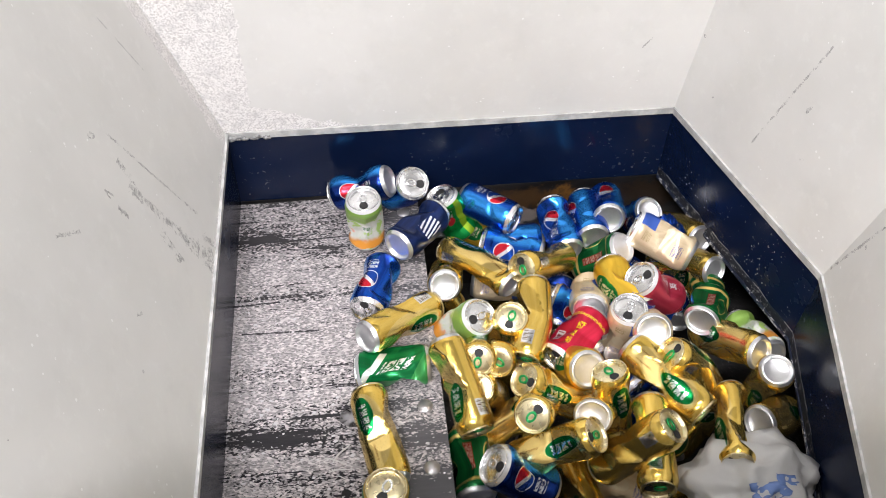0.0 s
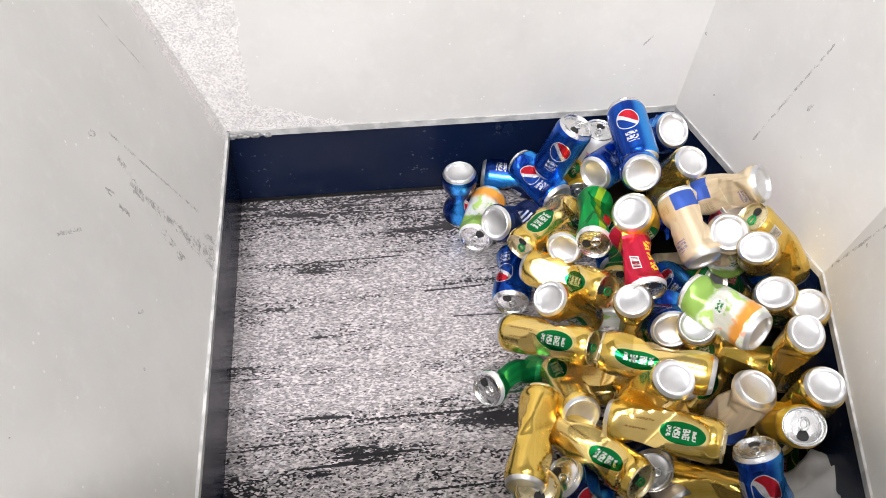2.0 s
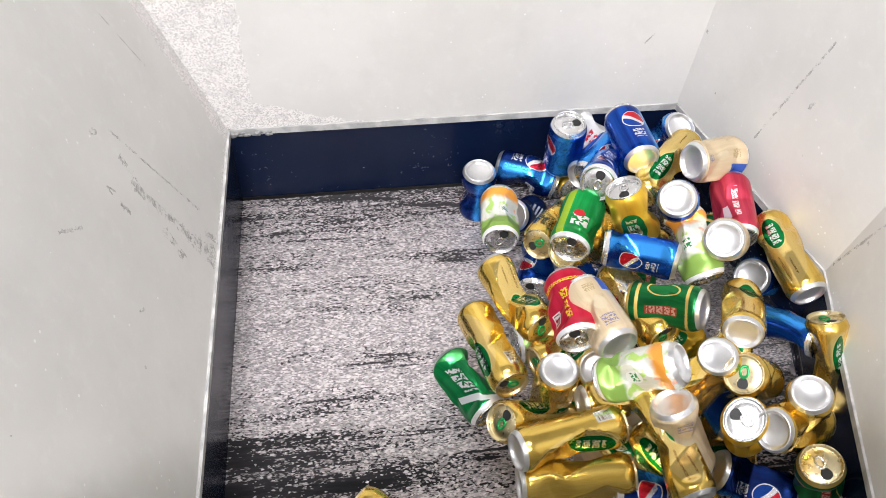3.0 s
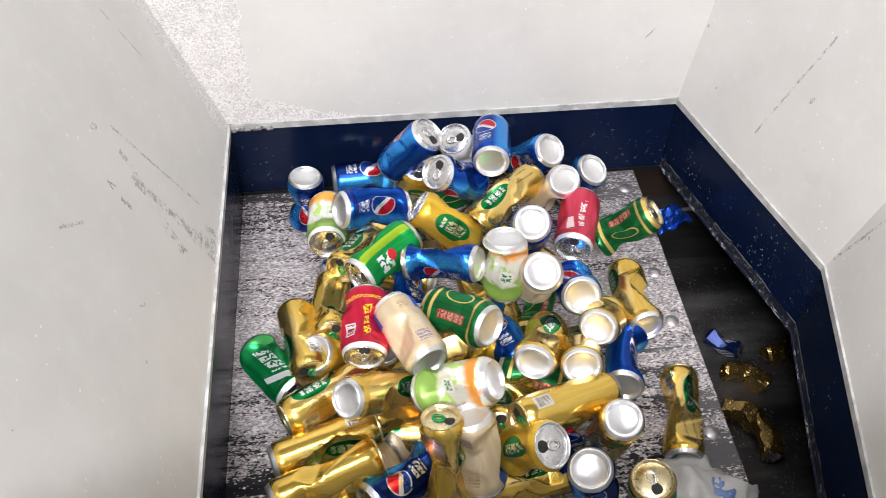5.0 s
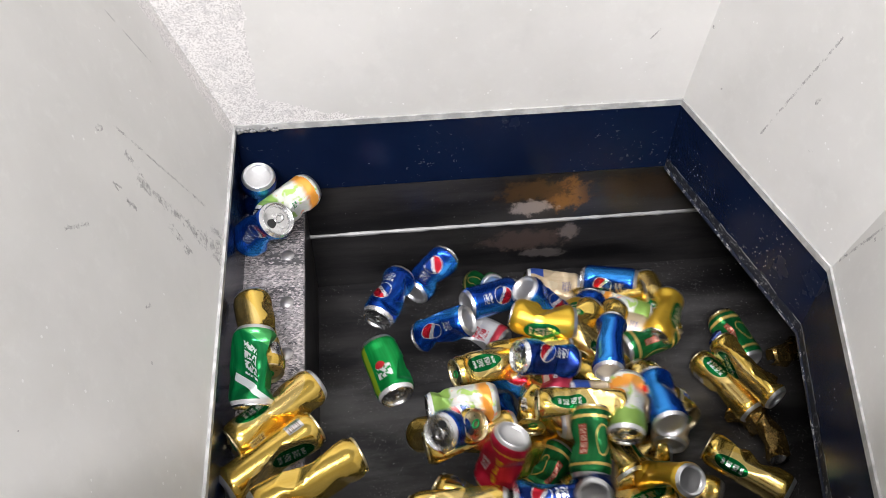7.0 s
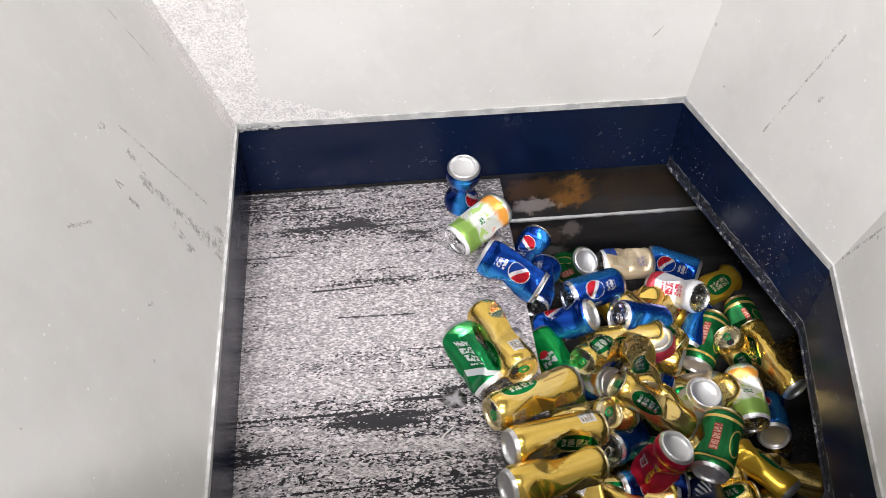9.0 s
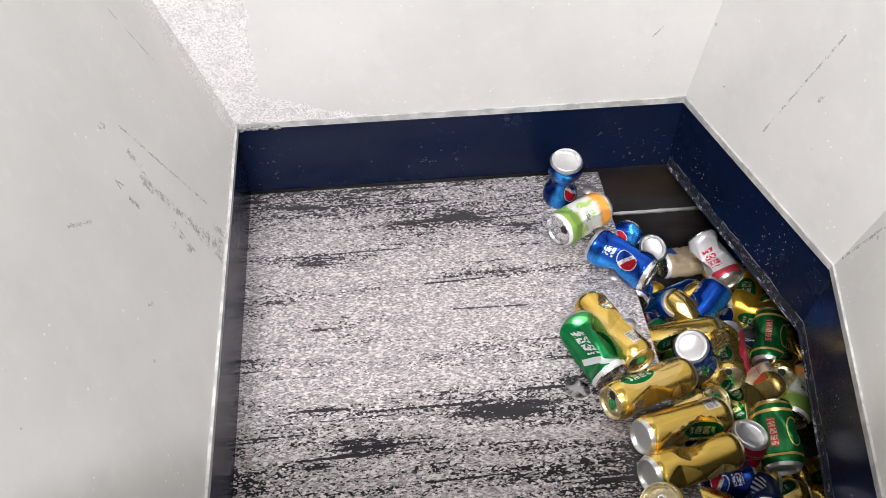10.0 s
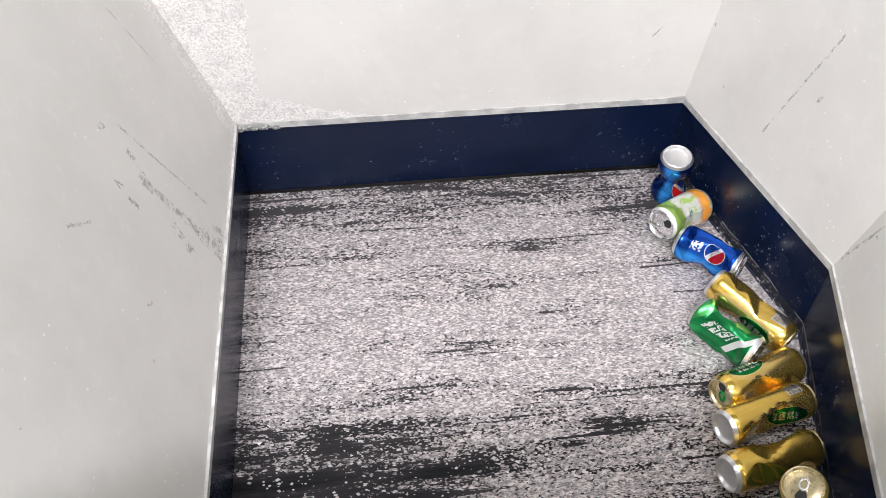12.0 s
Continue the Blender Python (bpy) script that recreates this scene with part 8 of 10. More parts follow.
    walk(cans["g17"], [(0, pose(0.640, 0.739, -0.020, 173, 16, -141)), (0.33, pose(0.601, 0.701, 0.016, 143, 3, -102)), (0.5, pose(0.642, 0.710, -0.030, 171, 4, -145)), (0.58, pose(0.603, 0.687, 0.011, 139, -3, -102)), (0.67, pose(0.563, 0.663, 0.053, 111, 13, -62)), (0.78, pose(0.567, 0.675, 0.035, 134, -18, -106)), (0.89, pose(0.571, 0.688, 0.018, 174, -20, -162)), (1, pose(0.576, 0.700, 0.000, -161, 9, 152)), (1.25, pose(0.608, 0.720, 0.054, 176, 60, 96)), (1.5, pose(0.640, 0.739, 0.108, 90, 40, -19)), (1.75, pose(0.652, 0.744, 0.118, 144, 50, 83)), (2, pose(0.664, 0.748, 0.127, 158, 13, 153)), (2.23, pose(0.660, 0.725, 0.126, 132, -33, 172)), (2.37, pose(0.650, 0.704, 0.137, 58, -15, -153)), (2.5, pose(0.640, 0.682, 0.147, -1, 22, -157)), (2.6, pose(0.638, 0.672, 0.147, 13, 5, -115)), (2.7, pose(0.637, 0.662, 0.147, 12, -17, -76)), (3.33, pose(0.668, 0.650, 0.116, -15, -49, -75)), (3.95, pose(0.625, 0.648, 0.035, -90, -65, -13)), (4.3, pose(0.625, 0.648, 0.035, -90, -65, -13)), (4.5, pose(0.617, 0.648, 0.035, -90, -65, -13)), (5, pose(0.452, 0.648, 0.035, -90, -65, -13)), (5.5, pose(0.335, 0.636, 0.050, 122, -65, 155)), (6, pose(0.487, 0.743, -0.200, -130, -73, 30)), (6.25, pose(0.395, 0.812, -0.229, -99, -72, -39)), (6.5, pose(0.303, 0.880, -0.258, -90, -64, -89)), (7.15, pose(0.076, 0.711, -0.064, -39, -0, -128)), (8.5, pose(0.216, 0.714, -0.060, -31, -22, -159)), (9, pose(0.334, 0.748, -0.130, -30, 6, -127)), (9.5, pose(0.440, 0.765, -0.150, -22, 12, -125)), (12, pose(0.902, 0.765, -0.180, -23, 9, -131))])
    walk(cans["g18"], [(0, pose(0.529, 0.634, 0.040, -77, -13, 158)), (0.25, pose(0.512, 0.642, 0.040, -41, 44, -151)), (0.38, pose(0.514, 0.628, 0.065, -74, 7, 155)), (0.5, pose(0.516, 0.614, 0.090, -69, -39, 115)), (0.62, pose(0.487, 0.623, 0.093, 0, -50, 33)), (0.75, pose(0.458, 0.632, 0.095, 32, -9, -15)), (1, pose(0.422, 0.615, 0.150, 0, -27, 43)), (1.25, pose(0.428, 0.646, 0.089, -16, -25, 3)), (1.5, pose(0.373, 0.590, 0.170, -0, -34, 38)), (1.75, pose(0.389, 0.631, 0.102, -41, -25, 27)), (2, pose(0.405, 0.673, 0.034, -82, -25, 13)), (2.7, pose(0.389, 0.583, 0.066, 90, -84, -167)), (3.95, pose(0.170, 0.557, 0.035, -90, -87, 40)), (4.3, pose(0.170, 0.557, 0.035, -90, -87, 40)), (4.5, pose(0.100, 0.557, 0.035, -90, -87, 40)), (5, pose(-0.065, 0.557, 0.035, -90, -87, 40)), (5.5, pose(-0.124, 0.559, 0.046, -90, -85, 40)), (6, pose(-0.120, 0.530, 0.123, 159, -33, -170)), (6.25, pose(-0.094, 0.533, 0.127, 159, -8, -134)), (6.5, pose(-0.068, 0.536, 0.130, 173, 12, -98)), (6.83, pose(0.037, 0.565, 0.012, 143, -33, -123)), (7.15, pose(0.142, 0.594, -0.107, 90, -83, -103)), (8.5, pose(0.276, 0.594, -0.092, 90, -82, -103)), (9, pose(0.385, 0.612, -0.150, 90, -82, -100)), (9.5, pose(0.485, 0.609, -0.150, 90, -80, -103)), (10, pose(0.569, 0.633, -0.173, 90, -81, -96)), (12, pose(0.959, 0.633, -0.203, 90, -81, -96))])
    walk(cans["w4"], [(0, pose(0.589, 0.812, 0.010, 129, -33, -179)), (0.5, pose(0.596, 0.795, 0.060, 128, -33, 178)), (0.75, pose(0.567, 0.755, 0.100, 61, -61, -101)), (1, pose(0.538, 0.716, 0.140, 11, -23, -37)), (1.25, pose(0.552, 0.676, 0.153, -29, -67, -41)), (1.33, pose(0.523, 0.630, 0.155, -77, -34, -43)), (1.42, pose(0.495, 0.585, 0.158, -116, -10, -68)), (1.5, pose(0.466, 0.539, 0.160, -160, -8, -102)), (1.58, pose(0.520, 0.619, 0.168, -138, -18, -55)), (1.67, pose(0.575, 0.699, 0.176, -130, -41, -7)), (1.83, pose(0.585, 0.763, 0.186, -130, -1, -47)), (2, pose(0.595, 0.827, 0.196, -157, 28, -93)), (2.35, pose(0.566, 0.782, 0.191, -119, -17, -38)), (2.5, pose(0.598, 0.820, 0.202, -158, 25, -96)), (2.6, pose(0.563, 0.773, 0.202, -120, -17, -39)), (2.7, pose(0.528, 0.726, 0.202, -150, -71, 38)), (3.95, pose(0.578, 0.760, 0.150, -163, -51, 38)), (4.3, pose(0.578, 0.760, 0.150, -163, -51, 38)), (4.5, pose(0.508, 0.760, 0.150, -163, -51, 38)), (5, pose(0.343, 0.760, 0.150, -163, -51, 38)), (5.5, pose(0.216, 0.757, 0.160, -171, -53, 60)), (6, pose(0.188, 0.746, 0.135, -127, -30, 81)), (6.5, pose(0.276, 0.956, -0.180, 157, -64, 169)), (6.83, pose(0.228, 0.904, -0.138, 53, -84, -56)), (7.15, pose(0.179, 0.852, -0.095, 25, -57, 3)), (8.5, pose(0.303, 0.852, -0.080, 14, -59, 16)), (9, pose(0.400, 0.892, -0.127, 6, -57, 35)), (9.5, pose(0.504, 0.904, -0.140, 10, -54, 26)), (10, pose(0.598, 0.913, -0.156, -17, -54, 69)), (10.5, pose(0.681, 0.992, -0.151, -8, -12, 59)), (12, pose(1.014, 0.992, -0.181, -8, -12, 59))])
    walk(cans["w5"], [(0, pose(0.445, 0.715, 0.060, -91, -56, -147)), (0.12, pose(0.516, 0.765, -0.010, 138, -60, -9)), (0.25, pose(0.587, 0.816, -0.081, 125, -3, 13)), (0.38, pose(0.532, 0.766, 0.015, 163, -31, -33)), (0.5, pose(0.477, 0.717, 0.110, -148, -19, -89)), (0.62, pose(0.527, 0.740, 0.069, 163, -31, -33)), (0.75, pose(0.577, 0.763, 0.027, 125, -3, 13)), (0.88, pose(0.584, 0.743, 0.059, 170, -11, -46)), (1, pose(0.590, 0.722, 0.090, -159, 22, -96)), (1.25, pose(0.512, 0.714, 0.121, -155, 2, -36)), (1.38, pose(0.527, 0.694, 0.140, -155, -26, 6)), (1.5, pose(0.541, 0.674, 0.160, 180, -44, 64)), (1.62, pose(0.529, 0.701, 0.162, -154, -26, 7)), (1.75, pose(0.517, 0.727, 0.165, -153, 1, -34)), (2, pose(0.600, 0.749, 0.178, -155, 23, -92)), (2.35, pose(0.560, 0.693, 0.174, -157, -12, -38)), (2.5, pose(0.549, 0.730, 0.193, -165, 27, -105)), (2.6, pose(0.529, 0.677, 0.193, -159, -8, -43)), (2.7, pose(0.509, 0.623, 0.193, 169, -28, 28)), (3.95, pose(0.472, 0.716, 0.160, -165, -59, 48)), (4.3, pose(0.472, 0.716, 0.160, -165, -59, 48)), (4.5, pose(0.402, 0.716, 0.160, -165, -59, 48)), (5, pose(0.237, 0.716, 0.160, -165, -59, 48)), (5.5, pose(0.122, 0.720, 0.170, -169, -52, 62)), (6, pose(0.088, 0.676, 0.144, -173, -10, 62)), (6.25, pose(0.142, 0.734, -0.038, -138, 13, 72)), (6.5, pose(0.193, 0.775, -0.194, -96, 25, 96)), (7.15, pose(0.280, 0.837, -0.137, -90, 29, 172)), (7.83, pose(0.321, 0.822, -0.104, -76, -21, 158)), (8.5, pose(0.361, 0.807, -0.070, -25, -58, 107)), (8.75, pose(0.409, 0.825, -0.101, -78, -20, 159)), (9, pose(0.440, 0.814, -0.080, -32, -59, 113)), (9.25, pose(0.504, 0.850, -0.143, -75, -19, 152)), (9.5, pose(0.569, 0.886, -0.206, -90, 29, 161)), (9.75, pose(0.586, 0.860, -0.153, -75, -16, 151)), (10, pose(0.602, 0.833, -0.100, -38, -52, 116)), (10.25, pose(0.667, 0.901, -0.165, -74, -15, 147)), (10.5, pose(0.731, 0.968, -0.229, -90, 29, 154)), (12, pose(1.041, 0.968, -0.259, -90, -50, 154))])
    walk(cans["w6"], [(0, pose(0.330, 0.682, 0.040, 180, -41, 62)), (0.25, pose(0.388, 0.687, 0.020, -129, -39, 16)), (0.5, pose(0.446, 0.693, 0.000, -96, -14, -11)), (1, pose(0.567, 0.701, 0.000, -97, -6, -31)), (1.25, pose(0.559, 0.630, 0.086, -48, 7, -18)), (1.38, pose(0.538, 0.603, 0.113, -96, -37, -2)), (1.5, pose(0.516, 0.575, 0.140, 180, -41, 58)), (1.58, pose(0.502, 0.575, 0.162, -105, -49, 27)), (1.67, pose(0.487, 0.574, 0.184, -41, -30, 8)), (1.83, pose(0.424, 0.588, 0.194, -109, -44, 50)), (2, pose(0.361, 0.603, 0.204, -169, -20, 81)), (2.35, pose(0.450, 0.559, 0.199, 158, 8, 136)), (2.42, pose(0.377, 0.598, 0.191, 166, 22, -169)), (2.5, pose(0.303, 0.638, 0.184, -177, 23, -110)), (2.7, pose(0.539, 0.514, 0.194, 160, 51, -172)), (3.33, pose(0.532, 0.609, 0.172, 138, -0, 144)), (3.95, pose(0.526, 0.705, 0.150, 161, -51, 99)), (4.3, pose(0.526, 0.705, 0.150, 161, -51, 99)), (4.5, pose(0.456, 0.705, 0.150, 161, -51, 99)), (5, pose(0.291, 0.705, 0.150, 161, -51, 99)), (5.25, pose(0.237, 0.700, 0.146, 147, -14, 161)), (5.5, pose(0.177, 0.704, 0.170, 160, -46, 111)), (5.62, pose(0.191, 0.709, 0.097, 129, -26, 176)), (5.75, pose(0.205, 0.714, 0.024, 131, 5, -138)), (5.88, pose(0.208, 0.689, 0.022, 158, -55, 163)), (6, pose(0.211, 0.665, 0.020, -116, -29, 52)), (6.25, pose(0.385, 0.761, -0.095, 147, -53, 130)), (6.5, pose(0.559, 0.858, -0.211, 90, -0, 164)), (7.15, pose(0.688, 0.867, -0.198, 90, -0, -148)), (8.5, pose(0.688, 0.867, -0.183, 90, -0, -148)), (9, pose(0.721, 0.866, -0.172, 90, -0, -162)), (9.5, pose(0.770, 0.901, -0.240, 90, -0, -164)), (12, pose(1.077, 0.901, -0.262, 90, -0, -164))])
    walk(cans["ga"], [(0, pose(0.406, 0.987, -0.066, 40, -61, 24)), (0.5, pose(0.260, 0.953, -0.054, 90, -43, -54)), (1, pose(0.271, 0.811, 0.095, -90, -74, 147)), (1.25, pose(0.274, 0.790, 0.105, -90, -74, -170)), (1.5, pose(0.277, 0.770, 0.116, -90, -74, -126)), (1.75, pose(0.337, 0.769, 0.126, -156, -46, -54)), (2, pose(0.396, 0.768, 0.136, -163, -7, -39)), (2.35, pose(0.349, 0.754, 0.133, 144, -16, -63)), (2.42, pose(0.330, 0.745, 0.131, 137, -82, -73)), (2.5, pose(0.310, 0.736, 0.129, -53, -32, 101)), (2.6, pose(0.306, 0.738, 0.129, 0, -78, 33)), (2.7, pose(0.302, 0.739, 0.129, 90, -40, -71)), (3.95, pose(0.304, 0.761, 0.076, 90, -38, -66)), (4.3, pose(0.304, 0.761, 0.076, 90, -38, -66)), (4.5, pose(0.234, 0.761, 0.076, 90, -38, -66)), (5, pose(0.069, 0.761, 0.076, 90, -38, -66)), (5.5, pose(-0.036, 0.755, 0.070, 90, -37, -66)), (6, pose(-0.036, 0.747, 0.071, 90, -37, -66)), (6.5, pose(-0.021, 0.760, 0.042, 90, -38, -66)), (7.15, pose(0.505, 0.791, -0.196, 90, -49, -66)), (8.5, pose(0.544, 0.791, -0.181, 90, -49, -66)), (12, pose(0.942, 0.791, -0.211, 90, -56, -66))])
    walk(cans["gb"], [(0, pose(0.218, 0.733, -0.047, 90, -88, 120)), (1, pose(0.442, 0.956, -0.090, 90, -88, -165)), (1.5, pose(0.345, 0.724, 0.035, 90, -82, -101)), (2, pose(0.358, 0.720, 0.037, 90, -81, -111)), (2.7, pose(0.347, 0.741, 0.036, -90, -77, 135)), (3.95, pose(0.158, 0.800, 0.035, 90, -82, -96)), (4.3, pose(0.158, 0.800, 0.035, 90, -82, -96)), (4.5, pose(0.088, 0.800, 0.035, 90, -82, -96)), (5, pose(-0.077, 0.800, 0.035, 90, -82, -96)), (5.5, pose(-0.140, 0.776, 0.058, 90, -81, -71)), (6, pose(-0.150, 0.770, 0.055, 90, -81, -84)), (6.5, pose(-0.147, 0.769, 0.054, 90, -81, -84)), (7.15, pose(0.445, 0.645, -0.213, -90, -87, 96)), (8.5, pose(0.499, 0.645, -0.198, -90, -87, 96)), (12, pose(0.916, 0.645, -0.228, -90, -85, 96))])
    walk(cans["gc"], [(0, pose(0.224, 0.868, 0.010, -7, 19, -115)), (0.33, pose(0.272, 0.832, 0.010, -20, -39, -102)), (0.67, pose(0.321, 0.796, 0.010, -121, -68, -1)), (0.78, pose(0.322, 0.766, 0.027, -74, -49, 3)), (0.89, pose(0.324, 0.735, 0.043, -37, -35, 23)), (1, pose(0.325, 0.705, 0.060, 0, -34, 47)), (1.08, pose(0.352, 0.733, 0.037, 51, -39, 55)), (1.17, pose(0.378, 0.762, 0.014, 108, -48, 55)), (1.25, pose(0.405, 0.790, -0.009, 173, -52, 43)), (1.5, pose(0.441, 0.819, -0.028, 90, -79, 108)), (2, pose(0.553, 0.702, -0.040, 90, -74, 107)), (2.7, pose(0.479, 0.584, 0.058, 90, -84, 71)), (3.95, pose(0.425, 0.566, 0.040, 90, -77, 96)), (4.3, pose(0.425, 0.566, 0.040, 90, -77, 96)), (4.5, pose(0.355, 0.566, 0.040, 90, -77, 96)), (5, pose(0.190, 0.566, 0.040, 90, -77, 96)), (5.5, pose(0.141, 0.566, 0.058, 90, -73, 36)), (6, pose(0.166, 0.567, 0.065, 90, -74, 36)), (6.5, pose(0.277, 0.662, -0.249, 90, -75, 36)), (7.15, pose(0.419, 0.952, -0.162, 90, -85, 36)), (8.5, pose(0.480, 0.952, -0.147, 90, -87, 36)), (12, pose(0.921, 0.952, -0.177, -90, -84, -144))])
    walk(cans["gd2"], [(0, pose(0.512, 0.739, 0.030, -14, -29, 10)), (0.5, pose(0.532, 0.717, 0.080, 3, -19, -11)), (0.67, pose(0.543, 0.704, 0.057, -80, -54, 48)), (0.83, pose(0.524, 0.659, 0.083, -167, -45, 145)), (1, pose(0.504, 0.613, 0.110, 176, 7, 176)), (1.08, pose(0.532, 0.664, 0.076, -157, -23, 132)), (1.17, pose(0.559, 0.715, 0.043, -114, -22, 75)), (1.25, pose(0.586, 0.766, 0.009, -90, 10, 32)), (1.5, pose(0.557, 0.773, -0.012, -90, 10, 75)), (2, pose(0.538, 0.710, 0.095, -90, 9, 75)), (2.7, pose(0.497, 0.666, 0.094, -90, 9, 61)), (3.95, pose(0.440, 0.696, 0.040, -83, -32, 61)), (4.3, pose(0.440, 0.696, 0.040, -83, -32, 61)), (4.5, pose(0.370, 0.696, 0.040, -83, -32, 61)), (5, pose(0.205, 0.696, 0.040, -83, -32, 61)), (5.5, pose(0.107, 0.664, 0.085, -90, 16, 61)), (6, pose(0.123, 0.617, 0.101, -90, 17, 61)), (6.5, pose(0.168, 0.653, -0.118, -90, 20, 61)), (7.15, pose(0.389, 0.905, -0.179, -90, 10, 61)), (8.5, pose(0.458, 0.905, -0.164, -90, 9, 61)), (12, pose(0.900, 0.905, -0.194, -90, 4, 61))])
    walk(cans["ge2"], [(0, pose(0.176, 0.771, -0.024, -20, -24, 98)), (1, pose(0.316, 0.765, 0.007, -10, -43, 104)), (1.5, pose(0.381, 0.664, 0.079, -20, -18, 159)), (1.75, pose(0.362, 0.685, 0.084, -2, -53, 167)), (2, pose(0.344, 0.706, 0.090, 90, -84, 97)), (2.7, pose(0.374, 0.650, 0.118, 90, -82, 97)), (3.95, pose(0.290, 0.676, 0.077, 90, -84, 97)), (4.3, pose(0.290, 0.676, 0.077, 90, -84, 97)), (4.5, pose(0.220, 0.676, 0.077, 90, -84, 97)), (5, pose(0.055, 0.676, 0.077, 90, -84, 97)), (5.5, pose(-0.024, 0.673, 0.069, 90, -84, 97)), (6, pose(-0.021, 0.668, 0.069, 90, -83, 97)), (6.5, pose(-0.004, 0.654, 0.076, 90, -83, 97)), (7.15, pose(0.455, 0.603, -0.210, 90, -74, 97)), (8.5, pose(0.507, 0.603, -0.195, 90, -74, 97)), (12, pose(0.914, 0.603, -0.225, 90, -72, 97))])
    walk(cans["gf"], [(0, pose(0.632, 0.671, -0.010, -146, -49, -12)), (0.5, pose(0.641, 0.690, -0.050, 0, -53, -133)), (0.75, pose(0.587, 0.637, 0.045, -20, -24, -87)), (1, pose(0.533, 0.583, 0.140, -14, 8, -54)), (1.25, pose(0.550, 0.607, 0.146, -44, -29, -70)), (1.5, pose(0.628, 0.679, 0.080, -123, -19, -19)), (1.62, pose(0.602, 0.662, 0.123, -146, -56, 28)), (1.75, pose(0.576, 0.646, 0.165, 142, -51, 120)), (2, pose(0.584, 0.660, 0.178, 168, -1, 160)), (2.35, pose(0.533, 0.653, 0.174, 144, -52, 119)), (2.42, pose(0.547, 0.657, 0.184, 146, -2, 179)), (2.5, pose(0.561, 0.661, 0.193, -168, 19, -113)), (2.6, pose(0.516, 0.646, 0.193, -122, -14, -71)), (2.7, pose(0.471, 0.630, 0.193, -90, -66, -54)), (3.33, pose(0.462, 0.678, 0.119, -85, -22, -56)), (3.95, pose(0.453, 0.727, 0.045, -81, 22, -54)), (4.3, pose(0.453, 0.727, 0.045, -81, 22, -54)), (4.5, pose(0.383, 0.727, 0.045, -81, 22, -54)), (5, pose(0.218, 0.727, 0.045, -81, 22, -54)), (5.5, pose(0.112, 0.667, 0.045, -88, 23, -54)), (6, pose(0.110, 0.663, 0.065, -90, -56, -54)), (6.5, pose(0.155, 0.700, -0.165, -90, -60, -54)), (7.15, pose(0.520, 0.895, -0.262, -90, -63, -54)), (8.5, pose(0.554, 0.895, -0.261, -90, -64, -54)), (12, pose(0.971, 0.895, -0.262, -90, -73, -54))])
    walk(cans["gg"], [(0, pose(0.403, 0.617, 0.040, -88, 14, 169)), (0.33, pose(0.402, 0.590, 0.040, -31, 50, -159)), (0.5, pose(0.477, 0.642, 0.060, -62, 22, 177)), (0.58, pose(0.439, 0.603, 0.050, -13, 47, -149)), (0.67, pose(0.402, 0.563, 0.040, 49, 36, -100)), (1, pose(0.401, 0.536, 0.040, 90, -8, -90)), (1.25, pose(0.456, 0.575, 0.040, 50, -8, -91)), (1.5, pose(0.511, 0.611, 0.043, 9, -9, -91)), (1.75, pose(0.484, 0.570, 0.047, 34, 52, -128)), (2, pose(0.457, 0.529, 0.051, -109, 58, 49)), (2.35, pose(0.441, 0.535, 0.066, 71, 47, -148)), (2.7, pose(0.426, 0.541, 0.082, 90, -26, -161)), (3.95, pose(0.341, 0.554, 0.059, 90, -39, -161)), (4.3, pose(0.341, 0.554, 0.059, 90, -39, -161)), (4.5, pose(0.271, 0.554, 0.059, 90, -39, -161)), (5, pose(0.106, 0.554, 0.059, 90, -39, -161)), (5.5, pose(0.069, 0.548, 0.059, 90, -41, -161)), (6, pose(0.084, 0.551, 0.088, 90, -40, -161)), (6.5, pose(0.128, 0.588, -0.084, 90, -39, -161)), (7.15, pose(0.325, 0.587, -0.209, 90, -34, -161)), (8.5, pose(0.411, 0.587, -0.194, 90, -30, -161)), (12, pose(0.900, 0.587, -0.224, 90, -17, -161))])
